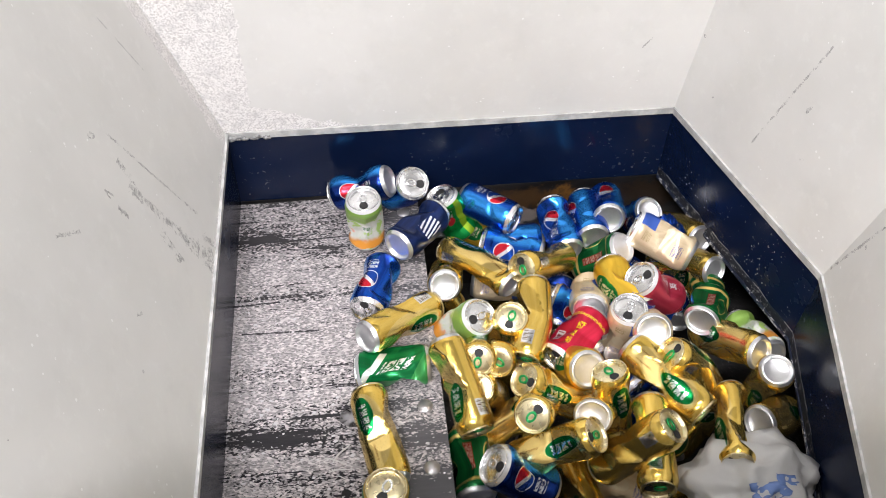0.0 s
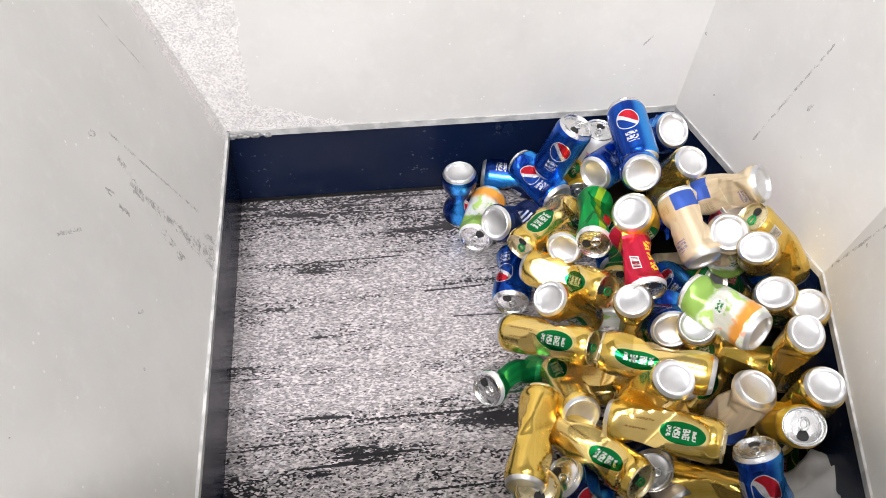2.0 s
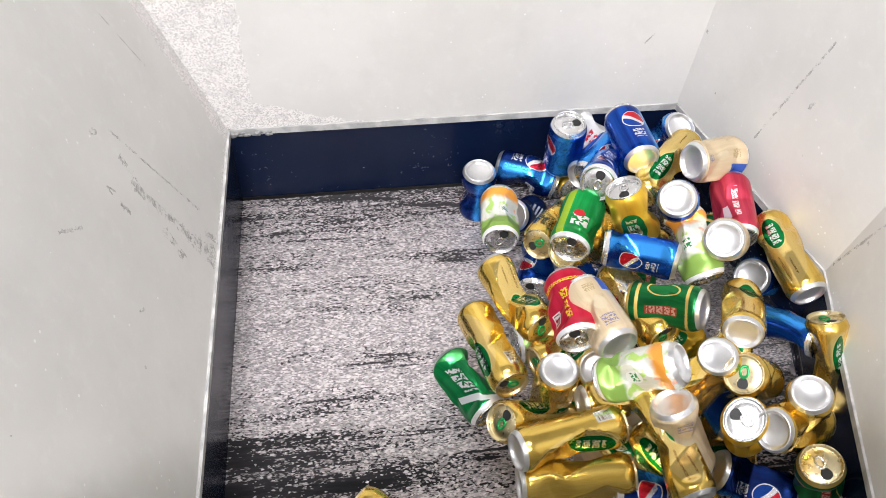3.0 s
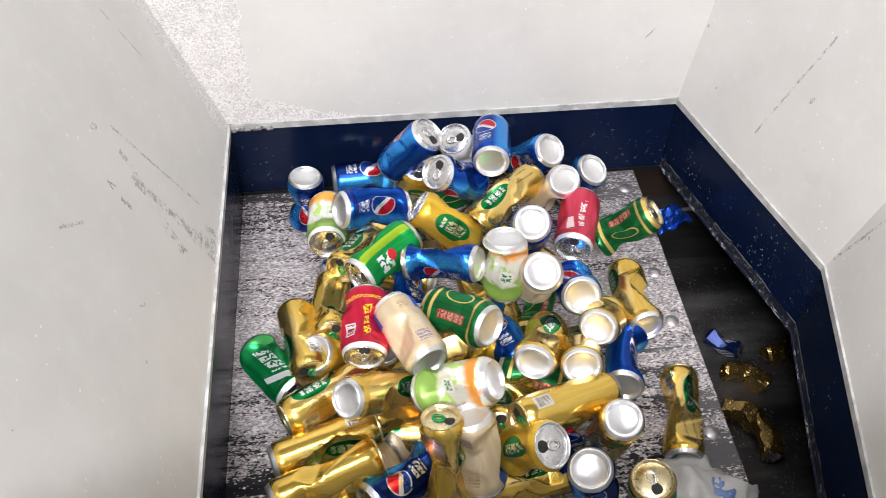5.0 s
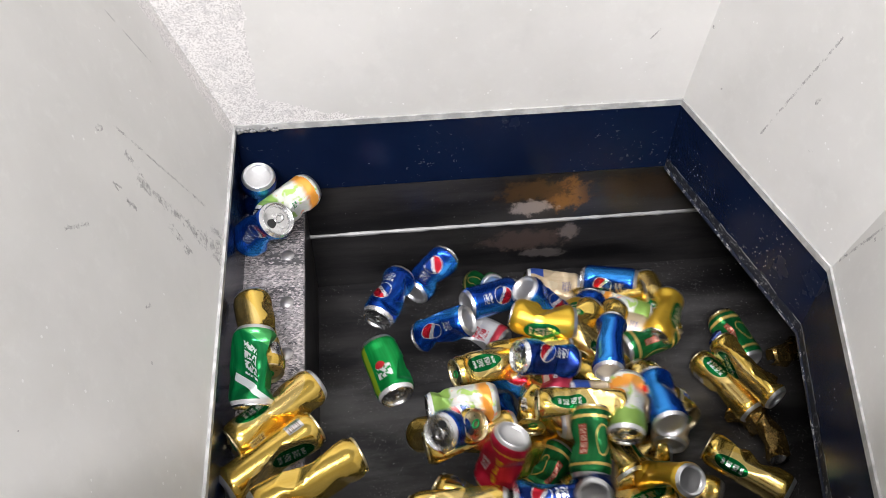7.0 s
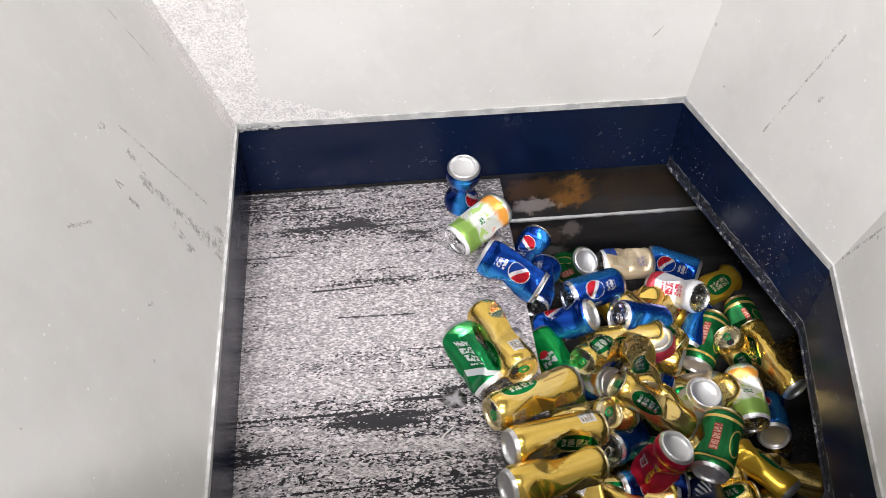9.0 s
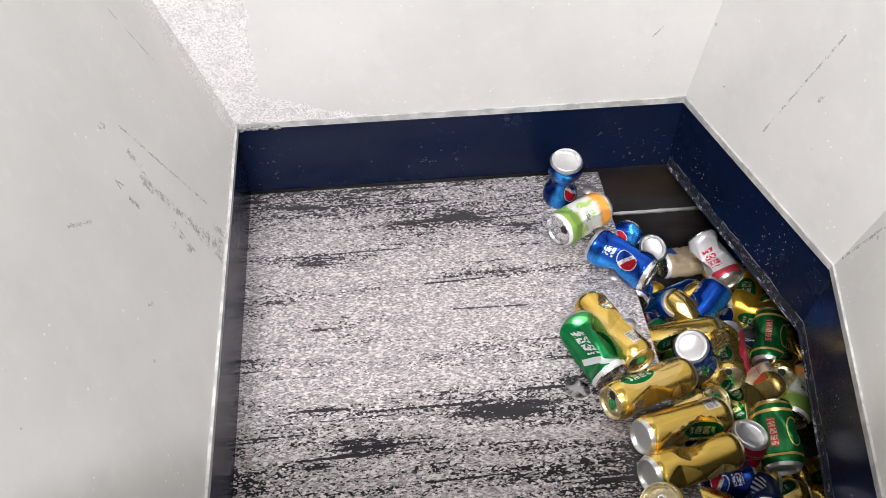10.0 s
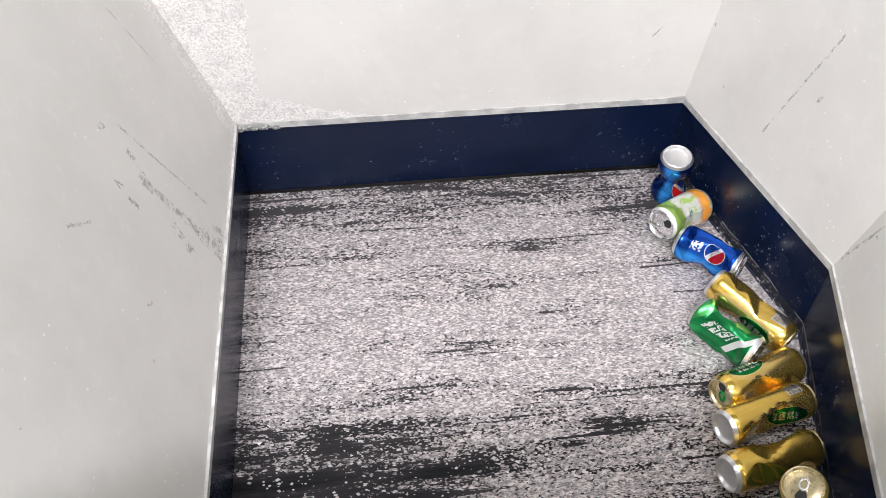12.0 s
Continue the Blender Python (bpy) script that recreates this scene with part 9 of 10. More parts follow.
    walk(cans["fl0"], [(0, pose(0.267, 1.047, -0.178, 41, 11, 4)), (0.17, pose(0.277, 1.018, -0.099, 73, 50, 53)), (0.33, pose(0.286, 0.990, -0.019, 139, 39, 134)), (0.5, pose(0.296, 0.961, 0.060, 155, -5, 171)), (0.67, pose(0.293, 0.951, 0.077, 124, -42, -146)), (0.83, pose(0.291, 0.942, 0.093, 64, -37, -75)), (1, pose(0.288, 0.932, 0.110, 40, 3, -38)), (1.5, pose(0.305, 0.940, 0.116, 41, -23, -21)), (1.75, pose(0.319, 0.947, 0.126, -25, -58, -30)), (2, pose(0.334, 0.955, 0.136, -159, -59, 41)), (2.23, pose(0.340, 0.940, 0.134, -84, -62, 19)), (2.37, pose(0.340, 0.918, 0.136, -40, -45, 34)), (2.5, pose(0.341, 0.895, 0.138, 0, -39, 58)), (2.7, pose(0.350, 0.901, 0.138, 32, -42, 13)), (3.95, pose(0.311, 1.031, 0.063, 48, -20, -16)), (4.3, pose(0.311, 1.031, 0.063, 48, -20, -16)), (4.5, pose(0.241, 1.031, 0.063, 48, -20, -16)), (5, pose(0.076, 1.031, 0.063, 48, -20, -16)), (5.25, pose(0.027, 1.059, 0.049, 50, -47, -52)), (5.5, pose(-0.021, 1.087, 0.035, 90, -63, -120)), (6, pose(-0.030, 1.043, 0.085, 90, -63, -120)), (6.25, pose(0.012, 1.015, 0.088, 10, -59, -14)), (6.5, pose(0.053, 0.987, 0.090, 0, -24, 26)), (6.83, pose(0.294, 0.899, -0.071, 5, -59, -9)), (7.15, pose(0.535, 0.811, -0.233, 90, -68, -120)), (8.5, pose(0.566, 0.811, -0.218, 90, -67, -120)), (12, pose(0.955, 0.811, -0.248, 90, -63, -120))])
    walk(cans["fl1"], [(0, pose(0.307, 0.988, 0.040, -50, -38, 103)), (1, pose(0.383, 0.819, 0.107, 90, -80, 18)), (1.25, pose(0.431, 0.754, 0.123, 142, -49, 25)), (1.5, pose(0.479, 0.690, 0.140, 180, -29, 55)), (1.75, pose(0.479, 0.705, 0.146, -150, -12, -21)), (2, pose(0.479, 0.721, 0.153, -157, 21, -88)), (2.35, pose(0.450, 0.744, 0.149, -165, -36, -85)), (2.7, pose(0.421, 0.766, 0.145, 90, -81, 18)), (3.95, pose(0.400, 0.954, 0.035, 90, -71, 18)), (4.3, pose(0.400, 0.954, 0.035, 90, -71, 18)), (4.5, pose(0.330, 0.954, 0.035, 90, -71, 18)), (5, pose(0.165, 0.954, 0.035, 90, -71, 18)), (5.5, pose(0.033, 0.987, 0.035, 90, -23, -39)), (6, pose(0.020, 0.983, 0.035, 90, -22, -39)), (6.5, pose(0.114, 0.945, -0.095, 90, -28, -39)), (7.15, pose(0.464, 0.981, -0.196, 90, -39, -39)), (8.5, pose(0.514, 0.981, -0.181, 90, -41, -39)), (12, pose(0.902, 0.981, -0.211, 90, -53, -39))])
    walk(cans["fl2"], [(0, pose(0.350, 0.991, -0.102, -90, -63, -7)), (1, pose(0.517, 1.095, -0.111, -90, -76, 2)), (2, pose(0.431, 1.022, 0.035, -90, -75, 2)), (2.7, pose(0.401, 0.961, 0.067, -90, -74, 2)), (3.95, pose(0.293, 0.889, 0.090, -90, -57, 2)), (4.3, pose(0.293, 0.889, 0.090, -90, -57, 2)), (4.5, pose(0.223, 0.889, 0.090, -90, -57, 2)), (5, pose(0.058, 0.889, 0.090, -90, -57, 2)), (5.5, pose(-0.066, 0.934, 0.035, -90, -37, -16)), (6, pose(-0.076, 0.940, 0.035, -90, -37, -16)), (6.5, pose(-0.066, 0.942, 0.039, -90, -37, -16)), (7.15, pose(0.485, 1.032, -0.238, -90, -60, -16)), (8.5, pose(0.528, 1.032, -0.223, -90, -62, -16)), (12, pose(0.930, 1.032, -0.253, -90, -76, -16))])
    walk(cans["fl3"], [(0, pose(0.219, 0.834, 0.010, -54, -16, 142)), (0.25, pose(0.276, 0.830, 0.020, -29, -35, 77)), (0.5, pose(0.334, 0.826, 0.030, 0, -22, 9)), (0.58, pose(0.328, 0.801, 0.037, -30, -48, 74)), (0.67, pose(0.323, 0.775, 0.043, -73, -33, 151)), (0.75, pose(0.317, 0.750, 0.050, -75, 3, -161)), (1, pose(0.342, 0.704, 0.090, -9, 22, -131)), (1.33, pose(0.366, 0.687, 0.099, 50, 19, -128)), (1.67, pose(0.389, 0.670, 0.109, 107, 15, -129)), (2, pose(0.413, 0.653, 0.118, 164, 14, -133)), (2.7, pose(0.424, 0.658, 0.086, 163, 14, -134)), (3.95, pose(0.231, 0.763, 0.082, 159, 8, -137)), (4.3, pose(0.231, 0.763, 0.082, 159, 8, -137)), (4.5, pose(0.161, 0.763, 0.082, 159, 8, -137)), (5, pose(-0.004, 0.763, 0.082, 159, 8, -137)), (5.25, pose(-0.054, 0.790, 0.060, 131, -19, -119)), (5.5, pose(-0.105, 0.818, 0.039, 90, -31, -85)), (6, pose(-0.111, 0.812, 0.040, 90, -31, -85)), (6.5, pose(-0.106, 0.811, 0.041, 90, -31, -85)), (7.15, pose(0.333, 0.914, -0.152, 90, -33, -85)), (8.5, pose(0.417, 0.914, -0.137, 90, -33, -85)), (12, pose(0.900, 0.914, -0.167, 90, -35, -85))])
    walk(cans["fl4"], [(0, pose(0.472, 0.760, -0.142, 0, -90, -73)), (0.5, pose(0.507, 0.829, -0.131, 0, -90, -30)), (1, pose(0.542, 0.897, -0.120, 0, -90, 12)), (2, pose(0.499, 0.793, 0.060, 0, -90, 12)), (2.7, pose(0.482, 0.752, 0.083, 0, -90, 12)), (3.95, pose(0.369, 0.791, 0.035, -90, -75, 102)), (4.3, pose(0.369, 0.791, 0.035, -90, -75, 102)), (4.5, pose(0.299, 0.791, 0.035, -90, -75, 102)), (5, pose(0.134, 0.791, 0.035, -90, -75, 102)), (5.5, pose(0.002, 0.787, 0.036, -90, -75, 23)), (6, pose(-0.005, 0.774, 0.037, -90, -74, 23)), (6.5, pose(0.025, 0.794, -0.021, -90, -75, 23)), (7.15, pose(0.405, 1.067, -0.262, -90, -88, 23)), (8.5, pose(0.470, 1.067, -0.261, 0, -90, -67)), (12, pose(0.900, 1.067, -0.262, 90, -80, -157))])
    walk(cans["fl5"], [(0, pose(0.613, 1.033, -0.137, 90, -62, 153)), (1, pose(0.549, 0.827, -0.066, 90, -39, -174)), (2, pose(0.593, 0.883, -0.074, 90, -37, -174)), (2.7, pose(0.539, 0.783, 0.035, 90, -37, -174)), (3.95, pose(0.449, 0.817, 0.037, 90, -51, -174)), (4.3, pose(0.449, 0.817, 0.037, 90, -51, -174)), (4.5, pose(0.379, 0.817, 0.037, 90, -51, -174)), (5, pose(0.214, 0.817, 0.037, 90, -51, -174)), (5.5, pose(0.093, 0.674, 0.140, 180, -42, 80)), (5.75, pose(0.080, 0.740, 0.087, 126, -63, 169)), (6, pose(0.066, 0.807, 0.035, 90, -33, -118)), (6.25, pose(0.126, 0.860, -0.097, 180, -89, 159)), (6.5, pose(0.187, 0.913, -0.230, -86, -33, 71)), (6.83, pose(0.375, 0.781, -0.246, -130, -88, 108)), (7.15, pose(0.564, 0.648, -0.262, 90, -36, -118)), (8.5, pose(0.587, 0.648, -0.261, 90, -35, -118)), (12, pose(0.969, 0.648, -0.262, 90, -30, -118))])
    walk(cans["fl6"], [(0, pose(0.610, 0.940, -0.057, -90, -89, 159)), (0.5, pose(0.439, 0.948, 0.070, 10, -59, 51)), (1, pose(0.415, 1.170, -0.158, 90, -82, -18)), (2, pose(0.431, 0.956, 0.074, 90, -87, -18)), (2.7, pose(0.442, 0.932, 0.039, 90, -88, -18)), (3.95, pose(0.502, 0.872, 0.035, 90, -80, -18)), (4.3, pose(0.502, 0.872, 0.035, 90, -80, -18)), (4.5, pose(0.432, 0.872, 0.035, 90, -80, -18)), (5, pose(0.267, 0.872, 0.035, 90, -80, -18)), (5.5, pose(0.175, 0.862, 0.035, 90, -59, -43)), (6, pose(0.127, 0.781, 0.062, 90, -60, -43)), (6.5, pose(0.222, 0.868, -0.129, 90, -63, -43)), (7.15, pose(0.265, 0.672, -0.202, 90, -70, -43)), (8.5, pose(0.367, 0.672, -0.187, 90, -73, -43)), (12, pose(0.902, 0.672, -0.217, 90, -89, -43))])
    walk(cans["fl7"], [(0, pose(0.378, 0.921, 0.020, 166, -63, 88)), (1, pose(0.360, 0.710, 0.020, -90, -58, -61)), (2, pose(0.417, 0.682, 0.035, -90, -60, -61)), (2.7, pose(0.433, 0.644, 0.040, -90, -62, -61)), (3.95, pose(0.288, 0.668, 0.035, -90, -53, -61)), (4.3, pose(0.288, 0.668, 0.035, -90, -53, -61)), (4.5, pose(0.218, 0.668, 0.035, -90, -53, -61)), (5, pose(0.053, 0.668, 0.035, -90, -53, -61)), (5.5, pose(-0.031, 0.669, 0.035, -90, -66, -19)), (6, pose(-0.026, 0.667, 0.035, -90, -67, -19)), (6.5, pose(0.005, 0.653, 0.035, -90, -68, -19)), (7.15, pose(0.591, 0.812, -0.262, 0, -90, -109)), (8.5, pose(0.606, 0.812, -0.252, 90, -89, 161)), (12, pose(0.951, 0.812, -0.262, 90, -78, 161))])
    walk(cans["fl8"], [(0, pose(0.367, 0.700, 0.020, 6, -4, -67)), (0.5, pose(0.415, 0.692, 0.060, 14, -4, -62)), (0.67, pose(0.462, 0.717, 0.043, -12, 47, -19)), (0.83, pose(0.476, 0.706, 0.067, -149, 72, -131)), (1, pose(0.489, 0.696, 0.090, 165, 22, -150)), (1.33, pose(0.521, 0.732, 0.065, 141, 75, 169)), (1.67, pose(0.553, 0.769, 0.040, 20, 44, 33)), (2, pose(0.585, 0.805, 0.015, 24, -10, 13)), (2.7, pose(0.488, 0.698, 0.084, 24, -10, 13)), (3.95, pose(0.403, 0.654, 0.100, 0, -42, 81)), (4.3, pose(0.403, 0.654, 0.100, 0, -42, 81)), (4.5, pose(0.333, 0.654, 0.100, 0, -42, 81)), (5, pose(0.168, 0.654, 0.100, 0, -42, 81)), (5.25, pose(0.122, 0.634, 0.055, 25, -48, -7)), (5.5, pose(0.088, 0.605, 0.095, 90, -76, -86)), (6, pose(0.106, 0.589, 0.090, 90, -77, -86)), (6.5, pose(0.165, 0.675, -0.217, 90, -80, -86)), (7.15, pose(0.471, 0.749, -0.262, 90, -79, -86)), (8.5, pose(0.518, 0.749, -0.259, 90, -79, -86)), (12, pose(0.935, 0.749, -0.262, 90, -80, -86))])
    walk(cans["fl9"], [(0, pose(0.567, 0.769, -0.183, -90, -75, -53)), (1, pose(0.551, 0.772, -0.193, -90, -78, -48)), (2, pose(0.481, 0.681, 0.035, -90, -77, -48)), (2.7, pose(0.516, 0.626, 0.040, -90, -80, -48)), (3.95, pose(0.506, 0.668, 0.035, -90, -71, -48)), (4.3, pose(0.506, 0.668, 0.035, -90, -71, -48)), (4.5, pose(0.436, 0.668, 0.035, -90, -71, -48)), (5, pose(0.271, 0.668, 0.035, -90, -71, -48)), (5.5, pose(0.185, 0.687, 0.035, 90, -75, -161)), (6, pose(0.249, 0.715, -0.127, 90, -74, -161)), (6.5, pose(0.417, 0.752, -0.254, 90, -70, -161)), (7.15, pose(0.370, 0.723, -0.150, 90, -70, -161)), (8.5, pose(0.444, 0.723, -0.135, 90, -67, -161)), (12, pose(0.900, 0.723, -0.165, 90, -55, -161))])
    walk(cans["fl10"], [(0, pose(0.490, 0.862, -0.173, -90, -66, 1)), (1, pose(0.523, 0.758, 0.089, -90, -78, 12)), (1.25, pose(0.543, 0.723, 0.044, -93, -11, 28)), (1.5, pose(0.563, 0.688, 0.000, -73, 53, 51)), (2, pose(0.501, 0.494, 0.127, -23, 12, 78)), (2.35, pose(0.495, 0.571, 0.124, -64, -24, 36)), (2.42, pose(0.530, 0.543, 0.131, -102, 4, 26)), (2.5, pose(0.566, 0.515, 0.138, -148, 18, -1)), (2.6, pose(0.524, 0.576, 0.138, -123, -27, 18)), (2.7, pose(0.481, 0.637, 0.138, -90, -76, 12)), (3.95, pose(0.497, 0.614, 0.043, -90, -65, 12)), (4.3, pose(0.497, 0.614, 0.043, -90, -65, 12)), (4.5, pose(0.427, 0.614, 0.043, -90, -65, 12)), (5, pose(0.262, 0.614, 0.043, -90, -65, 12)), (5.5, pose(0.221, 0.609, 0.062, -90, -76, 63)), (6, pose(0.372, 0.706, -0.187, -90, -76, 63)), (6.5, pose(0.487, 0.745, -0.261, -90, -78, 63)), (7.15, pose(0.354, 0.868, -0.238, -90, -79, 63)), (8.5, pose(0.433, 0.868, -0.223, -90, -81, 63)), (12, pose(0.904, 0.868, -0.253, -90, -86, 63))])
    walk(cans["fl11"], [(0, pose(0.134, 0.994, 0.010, 180, -50, 81)), (0.17, pose(0.151, 1.012, 0.018, 148, -18, 141)), (0.33, pose(0.168, 1.031, 0.027, 156, 23, -178)), (0.5, pose(0.186, 1.049, 0.035, -160, 42, -112)), (0.75, pose(0.188, 1.012, 0.059, 142, 78, 146)), (1, pose(0.191, 0.975, 0.083, 90, 41, 50)), (1.25, pose(0.251, 0.899, 0.107, 142, 43, 124)), (1.5, pose(0.311, 0.822, 0.130, 165, 10, 171)), (1.75, pose(0.309, 0.820, 0.125, -176, 27, -146)), (2, pose(0.306, 0.817, 0.119, -148, 25, -98)), (2.35, pose(0.338, 0.882, 0.116, -167, 80, -163)), (2.42, pose(0.289, 0.833, 0.118, -129, 51, -98)), (2.5, pose(0.240, 0.784, 0.120, -139, 20, -75)), (2.6, pose(0.304, 0.863, 0.120, -102, 80, -92)), (2.7, pose(0.367, 0.942, 0.120, 90, 38, 50)), (3.95, pose(0.488, 1.010, 0.035, -90, 76, -136)), (4.3, pose(0.488, 1.010, 0.035, -90, 76, -136)), (4.5, pose(0.418, 1.010, 0.035, -90, 76, -136)), (5, pose(0.253, 1.010, 0.035, -90, 76, -136)), (5.25, pose(0.205, 1.012, 0.035, -90, 76, -178)), (5.5, pose(0.156, 1.015, 0.035, -90, 76, 140)), (6, pose(0.138, 1.016, 0.035, -90, 75, 140)), (6.5, pose(0.155, 0.934, -0.137, -90, 80, 140)), (7.15, pose(0.414, 0.988, -0.189, -90, 87, 140)), (8.5, pose(0.477, 0.988, -0.174, -90, 89, 140)), (12, pose(0.901, 0.988, -0.204, 90, 77, -40))])
    walk(cans["fl12"], [(0, pose(0.321, 0.773, 0.030, 142, -19, 165)), (0.25, pose(0.286, 0.789, 0.030, 155, -54, 105)), (0.5, pose(0.234, 0.774, 0.050, -149, -41, 16)), (0.75, pose(0.281, 0.790, 0.075, -138, -18, -31)), (1, pose(0.310, 0.775, 0.120, -151, 11, -62)), (1.5, pose(0.345, 0.760, 0.088, -154, -19, -12)), (2, pose(0.379, 0.745, 0.057, 176, -33, 50)), (2.7, pose(0.378, 0.711, 0.069, 176, -33, 50)), (3.95, pose(0.162, 0.780, 0.069, 176, -33, 50)), (4.3, pose(0.162, 0.780, 0.069, 176, -33, 50)), (4.5, pose(0.092, 0.780, 0.069, 176, -33, 50)), (5, pose(-0.073, 0.780, 0.069, 176, -33, 50)), (5.5, pose(-0.177, 0.828, 0.035, -90, -78, -14)), (6, pose(-0.182, 0.825, 0.035, -90, -78, -14)), (6.5, pose(-0.181, 0.824, 0.035, -90, -78, -14)), (7.15, pose(0.467, 1.027, -0.225, 90, -76, 166)), (8.5, pose(0.515, 1.027, -0.210, 90, -74, 166)), (12, pose(0.938, 1.027, -0.240, 90, -59, 166))])
    walk(cans["fl13"], [(0, pose(0.302, 0.593, -0.063, -90, -14, -167)), (0.5, pose(0.439, 0.651, -0.073, -90, -39, 136)), (1, pose(0.479, 0.637, -0.146, -90, -63, 68)), (2, pose(0.420, 0.641, 0.065, -90, -67, 68)), (2.7, pose(0.437, 0.696, 0.035, -90, -68, 68)), (3.95, pose(0.266, 0.958, 0.058, -90, -72, 68)), (4.3, pose(0.266, 0.958, 0.058, -90, -72, 68)), (4.5, pose(0.196, 0.958, 0.058, -90, -72, 68)), (5, pose(0.031, 0.958, 0.058, -90, -72, 68)), (5.5, pose(-0.103, 1.040, 0.035, -90, -75, 96)), (6, pose(-0.125, 1.042, 0.035, -90, -75, 96)), (6.5, pose(-0.125, 1.050, 0.035, -90, -76, 96)), (7.15, pose(0.556, 1.095, -0.262, -90, -68, 96)), (8.5, pose(0.581, 1.095, -0.261, -90, -68, 96)), (12, pose(0.972, 1.095, -0.262, -90, -67, 96))])
    walk(cans["fl14"], [(0, pose(0.137, 0.652, -0.034, -90, -85, 1)), (1, pose(0.237, 1.024, 0.035, -90, -43, -63)), (2, pose(0.343, 1.055, 0.035, -90, -44, -63)), (2.7, pose(0.389, 1.076, 0.035, -90, -44, -63)), (3.95, pose(0.387, 1.148, 0.035, 90, -82, 117)), (4.3, pose(0.387, 1.148, 0.035, 90, -82, 117)), (4.5, pose(0.317, 1.148, 0.035, 90, -82, 117)), (5, pose(0.152, 1.148, 0.035, 90, -82, 117)), (5.25, pose(0.099, 1.159, 0.035, 90, -82, 158)), (5.5, pose(0.046, 1.169, 0.035, 90, -82, -161)), (6, pose(0.034, 1.147, 0.067, 90, -83, -161)), (6.25, pose(0.032, 1.146, 0.068, -8, -45, -28)), (6.5, pose(0.030, 1.145, 0.070, 13, -2, 1)), (6.83, pose(0.252, 0.907, -0.089, -3, -46, -33)), (7.15, pose(0.475, 0.669, -0.249, 90, -77, -161)), (8.5, pose(0.521, 0.669, -0.234, 90, -76, -161)), (12, pose(0.907, 0.669, -0.262, 90, -66, -161))])
    walk(cans["fl15"], [(0, pose(0.371, 0.615, -0.092, 90, -80, -117)), (1, pose(0.419, 0.631, -0.092, 90, -84, -162)), (2, pose(0.396, 0.573, 0.035, 90, -84, -162)), (2.7, pose(0.360, 0.567, 0.035, 90, -85, -162)), (3.95, pose(0.223, 0.599, 0.044, -90, -79, 18)), (4.3, pose(0.223, 0.599, 0.044, -90, -79, 18)), (4.5, pose(0.153, 0.599, 0.044, -90, -79, 18)), (5, pose(-0.012, 0.599, 0.044, -90, -79, 18)), (5.5, pose(-0.075, 0.596, 0.042, 90, -85, -115)), (6, pose(-0.072, 0.592, 0.049, 90, -85, -115)), (6.5, pose(-0.059, 0.590, 0.051, 90, -85, -115)), (7.15, pose(0.549, 1.070, -0.261, 90, -70, -115)), (8.5, pose(0.576, 1.070, -0.246, 90, -69, -115)), (12, pose(0.936, 1.070, -0.262, 90, -66, -115))])
    walk(cans["gx"], [(0, pose(0.025, 0.418, 0.035, -90, 74, 45)), (1, pose(0.104, 0.443, 0.035, -90, 72, 38)), (1.5, pose(0.124, 0.459, 0.032, -67, 14, 31)), (2, pose(0.144, 0.474, 0.030, -31, -34, -2)), (2.25, pose(0.102, 0.531, 0.032, -63, 17, 26)), (2.5, pose(0.066, 0.590, 0.032, -8, -22, -4)), (2.6, pose(0.033, 0.571, 0.034, -49, 21, 31)), (2.7, pose(0.000, 0.553, 0.035, -90, 76, 31)), (3.95, pose(0.073, 0.420, 0.061, -90, 73, 70)), (4.3, pose(0.073, 0.420, 0.061, -90, 73, 70)), (4.5, pose(0.003, 0.420, 0.061, -90, 73, 70)), (5, pose(-0.162, 0.420, 0.061, -90, 73, 70)), (5.5, pose(-0.160, 0.402, 0.074, -90, 72, 75)), (6, pose(-0.160, 0.405, 0.074, -90, 72, 75)), (6.5, pose(-0.160, 0.408, 0.071, -90, 72, 75)), (7.02, pose(-0.160, 0.408, 0.071, -90, 72, 75)), (8.5, pose(-0.032, 0.400, 0.035, -90, 71, 75)), (12, pose(0.384, 0.388, 0.035, -90, 67, 75))])
    walk(scraps[0], [(0, pose(0.960, 0.962, -0.27, 90, -40, 30)), (4.1, pose(0.960, 0.962, -0.27, 90, -40, 30)), (4.6, pose(0.706, 0.971, -0.27, 90, -40, 30)), (9.3, pose(0.706, 0.971, -0.27, 90, -40, 30)), (12, pose(0.960, 0.962, -0.27, 90, -40, 30))])
    walk(scraps[1], [(0, pose(0.960, 0.891, -0.27, 90, -20, 80)), (4.1, pose(0.960, 0.891, -0.27, 90, -20, 80)), (4.6, pose(0.729, 0.899, -0.27, 90, -20, 80)), (9.3, pose(0.729, 0.899, -0.27, 90, -20, 80)), (12, pose(0.960, 0.891, -0.27, 90, -20, 80))])
    walk(scraps[2], [(0, pose(0.960, 0.805, -0.27, 90, 0, 10)), (4.1, pose(0.960, 0.805, -0.27, 90, 0, 10)), (4.6, pose(0.719, 0.760, -0.27, 90, 0, 10)), (9.3, pose(0.719, 0.760, -0.27, 90, 0, 10)), (12, pose(0.960, 0.805, -0.27, 90, 0, 10))])
    walk(scraps[3], [(0, pose(0.960, 0.753, -0.27, 90, 20, 60)), (4.1, pose(0.960, 0.753, -0.27, 90, 20, 60)), (4.6, pose(0.687, 0.812, -0.27, 90, 20, 60)), (9.3, pose(0.687, 0.812, -0.27, 90, 20, 60)), (12, pose(0.960, 0.753, -0.27, 90, 20, 60))])
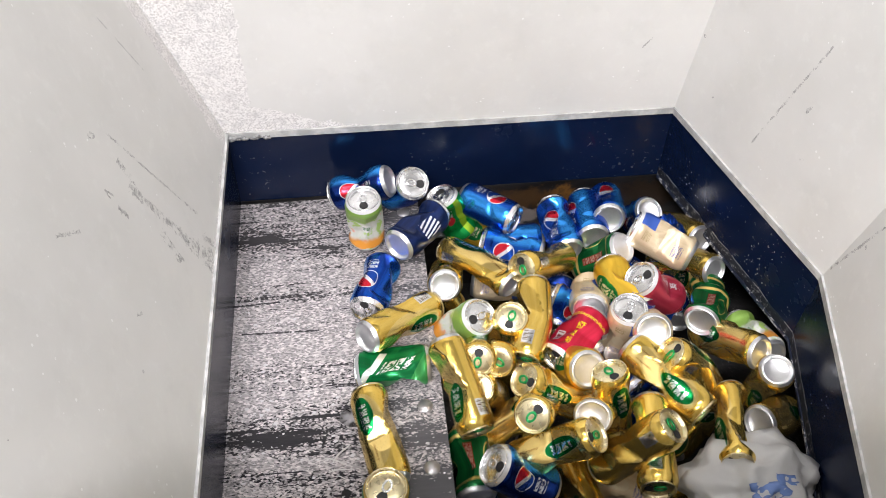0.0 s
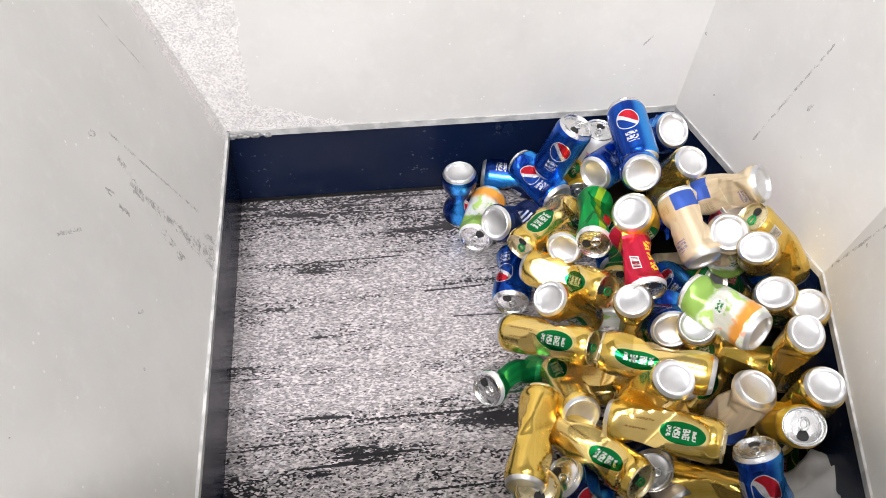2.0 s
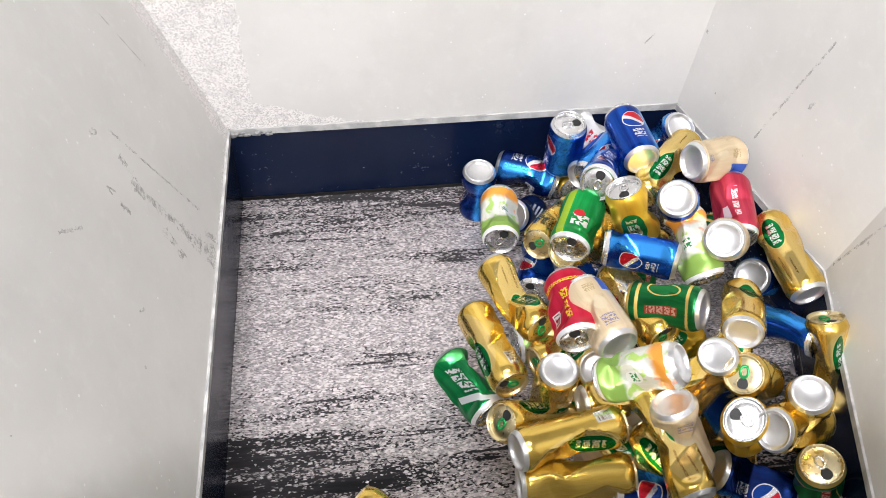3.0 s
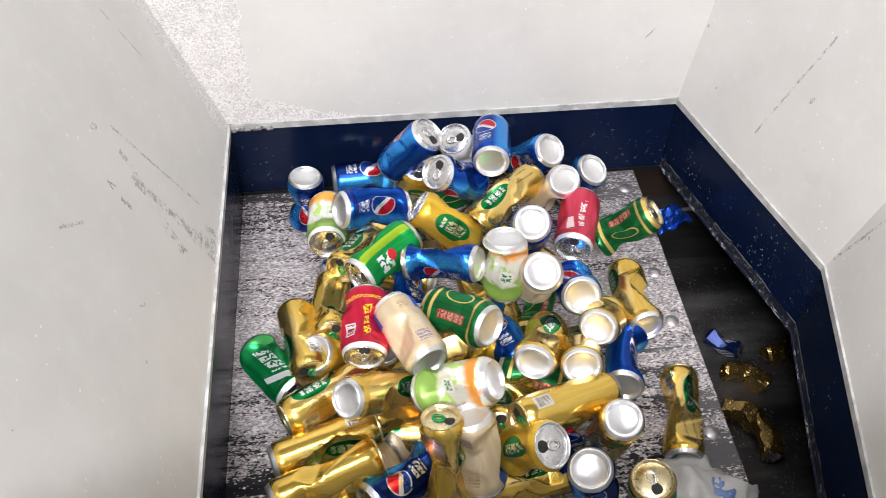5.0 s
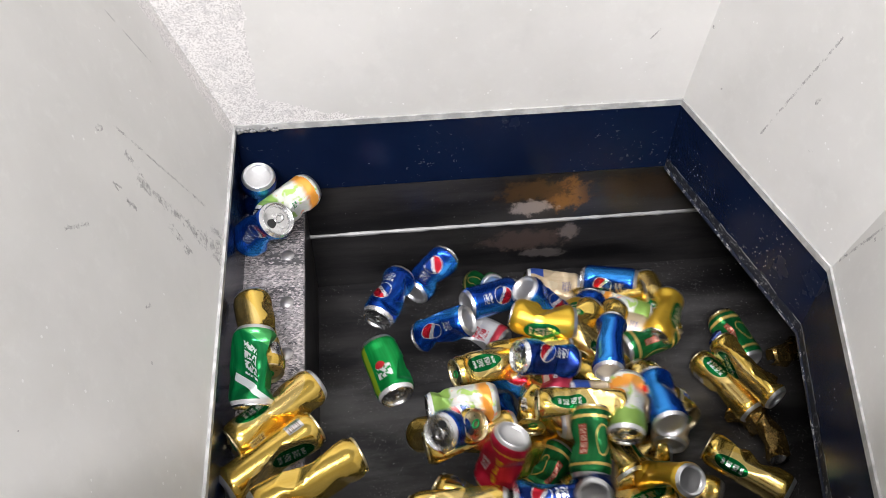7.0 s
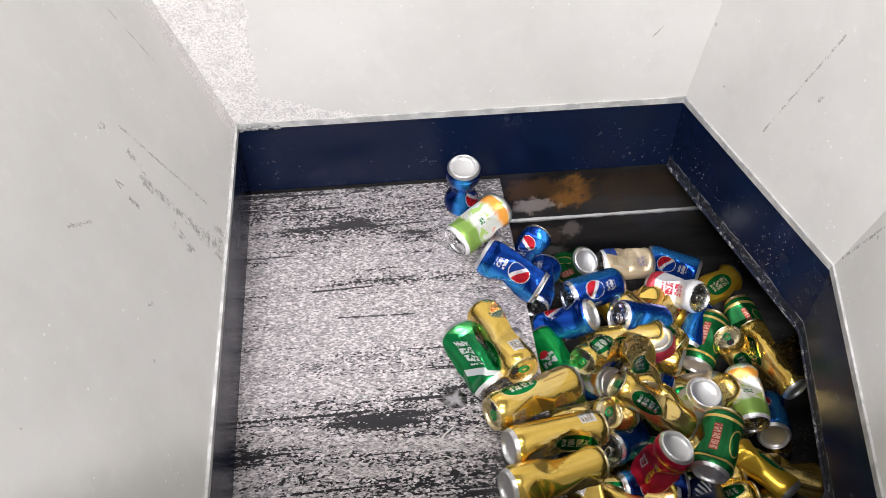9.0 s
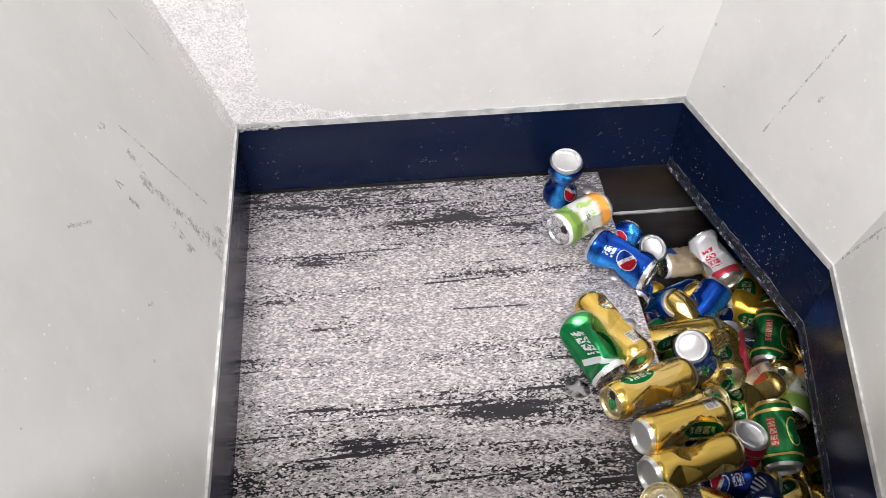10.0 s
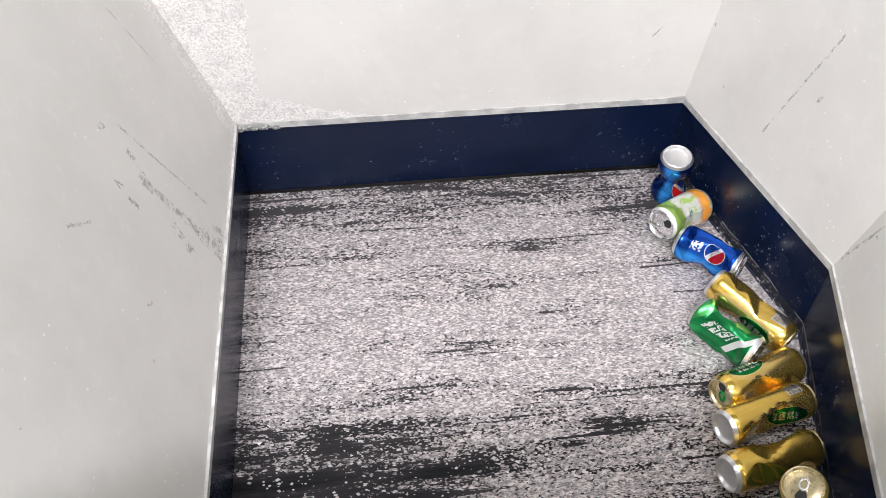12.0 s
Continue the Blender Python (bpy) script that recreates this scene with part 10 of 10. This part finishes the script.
    walk(scraps[4], [(0, pose(1.021, 0.917, -0.27, 90, 40, 100)), (4.1, pose(1.021, 0.917, -0.27, 90, 40, 100)), (4.6, pose(0.817, 0.946, -0.27, 90, 40, 100)), (9.3, pose(0.817, 0.946, -0.27, 90, 40, 100)), (12, pose(1.021, 0.917, -0.27, 90, 40, 100))])
    walk(bag, [(0, pose(0.531, 0.545, 0.02, 0, 0, 0)), (1, pose(0.575, 0.535, 0.02, 0, 0, 20)), (1.5, pose(0.599, 0.522, 0.03, 0, 0, 30)), (2, pose(0.621, 0.476, 0.03, 0, 0, 40)), (2.7, pose(0.611, 0.418, 0.03, 0, 0, 54)), (4.3, pose(0.634, 0.463, 0.02, 0, 0, 70)), (5, pose(0.434, 0.483, 0.02, 0, 0, 75)), (5.5, pose(0.365, 0.439, 0.0, 0, 0, 80)), (6.2, pose(0.45, 0.40, -0.2, 0, 0, 80)), (9, pose(0.45, 0.40, -0.22, 0, 0, 80)), (12, pose(0.96, 0.40, -0.22, 0, 0, 80))])
    walk(wrapper, [(0, pose(0.55, 1.075, 0.012, 0, 0, 20)), (2.7, pose(0.62, 1.075, 0.012, 0, 0, 20)), (3.95, pose(0.888, 1.075, 0.012, 0, 0, 20)), (5, pose(0.558, 1.075, 0.012, 0, 0, 25)), (5.5, pose(0.386, 1.072, 0.012, 0, 0, 30)), (5.8, pose(0.396, 1.03, -0.08, 40, 0, 30)), (6.1, pose(0.40, 0.95, -0.28, 40, 0, 30)), (10, pose(0.60, 0.95, -0.28, 40, 0, 30)), (12, pose(0.95, 1.072, -0.28, 40, 0, 30))])
    walk(cans["d1"], [(0, pose(0.153, 0.95, -0.085, 90, 20, 8)), (1, pose(0.349, 0.95, -0.085, 90, 35, 16)), (2.7, pose(0.674, 0.95, -0.085, 90, 60, 23)), (3.9, pose(1.005, 0.95, -0.085, 90, 70, 28)), (4.6, pose(1.005, 0.95, -0.262, 90, 70, 28)), (12, pose(1.005, 0.95, -0.262, 90, 70, 28))])
    walk(cans["d2"], [(0, pose(0.153, 0.775, -0.09, 90, 20, -14)), (1, pose(0.349, 0.775, -0.09, 90, 35, -6)), (2.7, pose(0.674, 0.775, -0.09, 90, 60, 1)), (3.9, pose(1.005, 0.775, -0.09, 90, 70, 6)), (4.6, pose(1.005, 0.775, -0.262, 90, 70, 6)), (12, pose(1.005, 0.775, -0.262, 90, 70, 6))])
    walk(cans["d3"], [(0, pose(0.151, 0.63, -0.1, 90, 20, 12)), (1, pose(0.347, 0.63, -0.1, 90, 35, 20)), (2.7, pose(0.673, 0.63, -0.1, 90, 60, 27)), (3.9, pose(1.004, 0.63, -0.1, 90, 70, 32)), (4.6, pose(1.004, 0.63, -0.262, 90, 70, 32)), (12, pose(1.004, 0.63, -0.262, 90, 70, 32))])
    walk(cans["d4"], [(0, pose(0.253, 0.86, -0.115, 90, 20, 62)), (1, pose(0.449, 0.86, -0.115, 90, 35, 70)), (2.7, pose(0.760, 0.86, -0.115, 90, 60, 77)), (3.9, pose(1.045, 0.86, -0.115, 90, 70, 82)), (4.6, pose(1.045, 0.86, -0.262, 90, 70, 82)), (12, pose(1.045, 0.86, -0.262, 90, 70, 82))])
    walk(cans["d5"], [(0, pose(0.253, 1.06, -0.1, 90, 20, 75)), (1, pose(0.449, 1.06, -0.1, 90, 35, 83)), (2.7, pose(0.760, 1.06, -0.1, 90, 60, 90)), (3.9, pose(1.045, 1.06, -0.1, 90, 70, 95)), (4.6, pose(1.045, 1.06, -0.262, 90, 70, 95)), (12, pose(1.045, 1.06, -0.262, 90, 70, 95))])
    walk(cans["d6"], [(0, pose(0.283, 0.68, -0.12, 90, 20, 28)), (1, pose(0.479, 0.68, -0.12, 90, 35, 36)), (2.7, pose(0.785, 0.68, -0.12, 90, 60, 43)), (3.9, pose(1.057, 0.68, -0.12, 90, 70, 48)), (4.6, pose(1.057, 0.68, -0.262, 90, 70, 48)), (12, pose(1.057, 0.68, -0.262, 90, 70, 48))])
    walk(cans["d7"], [(0, pose(0.373, 0.97, -0.13, 90, 20, -35)), (1, pose(0.569, 0.97, -0.13, 90, 35, -27)), (2.7, pose(0.862, 0.97, -0.13, 90, 60, -20)), (3.9, pose(1.093, 0.97, -0.13, 90, 70, -15)), (4.6, pose(1.093, 0.97, -0.262, 90, 70, -15)), (12, pose(1.093, 0.97, -0.262, 90, 70, -15))])
    walk(cans["d8"], [(0, pose(0.423, 0.8, -0.13, 90, 20, 50)), (1, pose(0.619, 0.8, -0.13, 90, 35, 58)), (2.7, pose(0.904, 0.8, -0.13, 90, 60, 65)), (3.9, pose(1.113, 0.8, -0.13, 90, 70, 70)), (4.6, pose(1.113, 0.8, -0.262, 90, 70, 70)), (12, pose(1.113, 0.8, -0.262, 90, 70, 70))])
    walk(cans["d9"], [(0, pose(0.433, 0.62, -0.13, 90, 20, 100)), (1, pose(0.629, 0.62, -0.13, 90, 35, 108)), (2.7, pose(0.913, 0.62, -0.13, 90, 60, 115)), (3.9, pose(1.117, 0.62, -0.13, 90, 70, 120)), (4.6, pose(1.117, 0.62, -0.262, 90, 70, 120)), (12, pose(1.117, 0.62, -0.262, 90, 70, 120))])


motions()
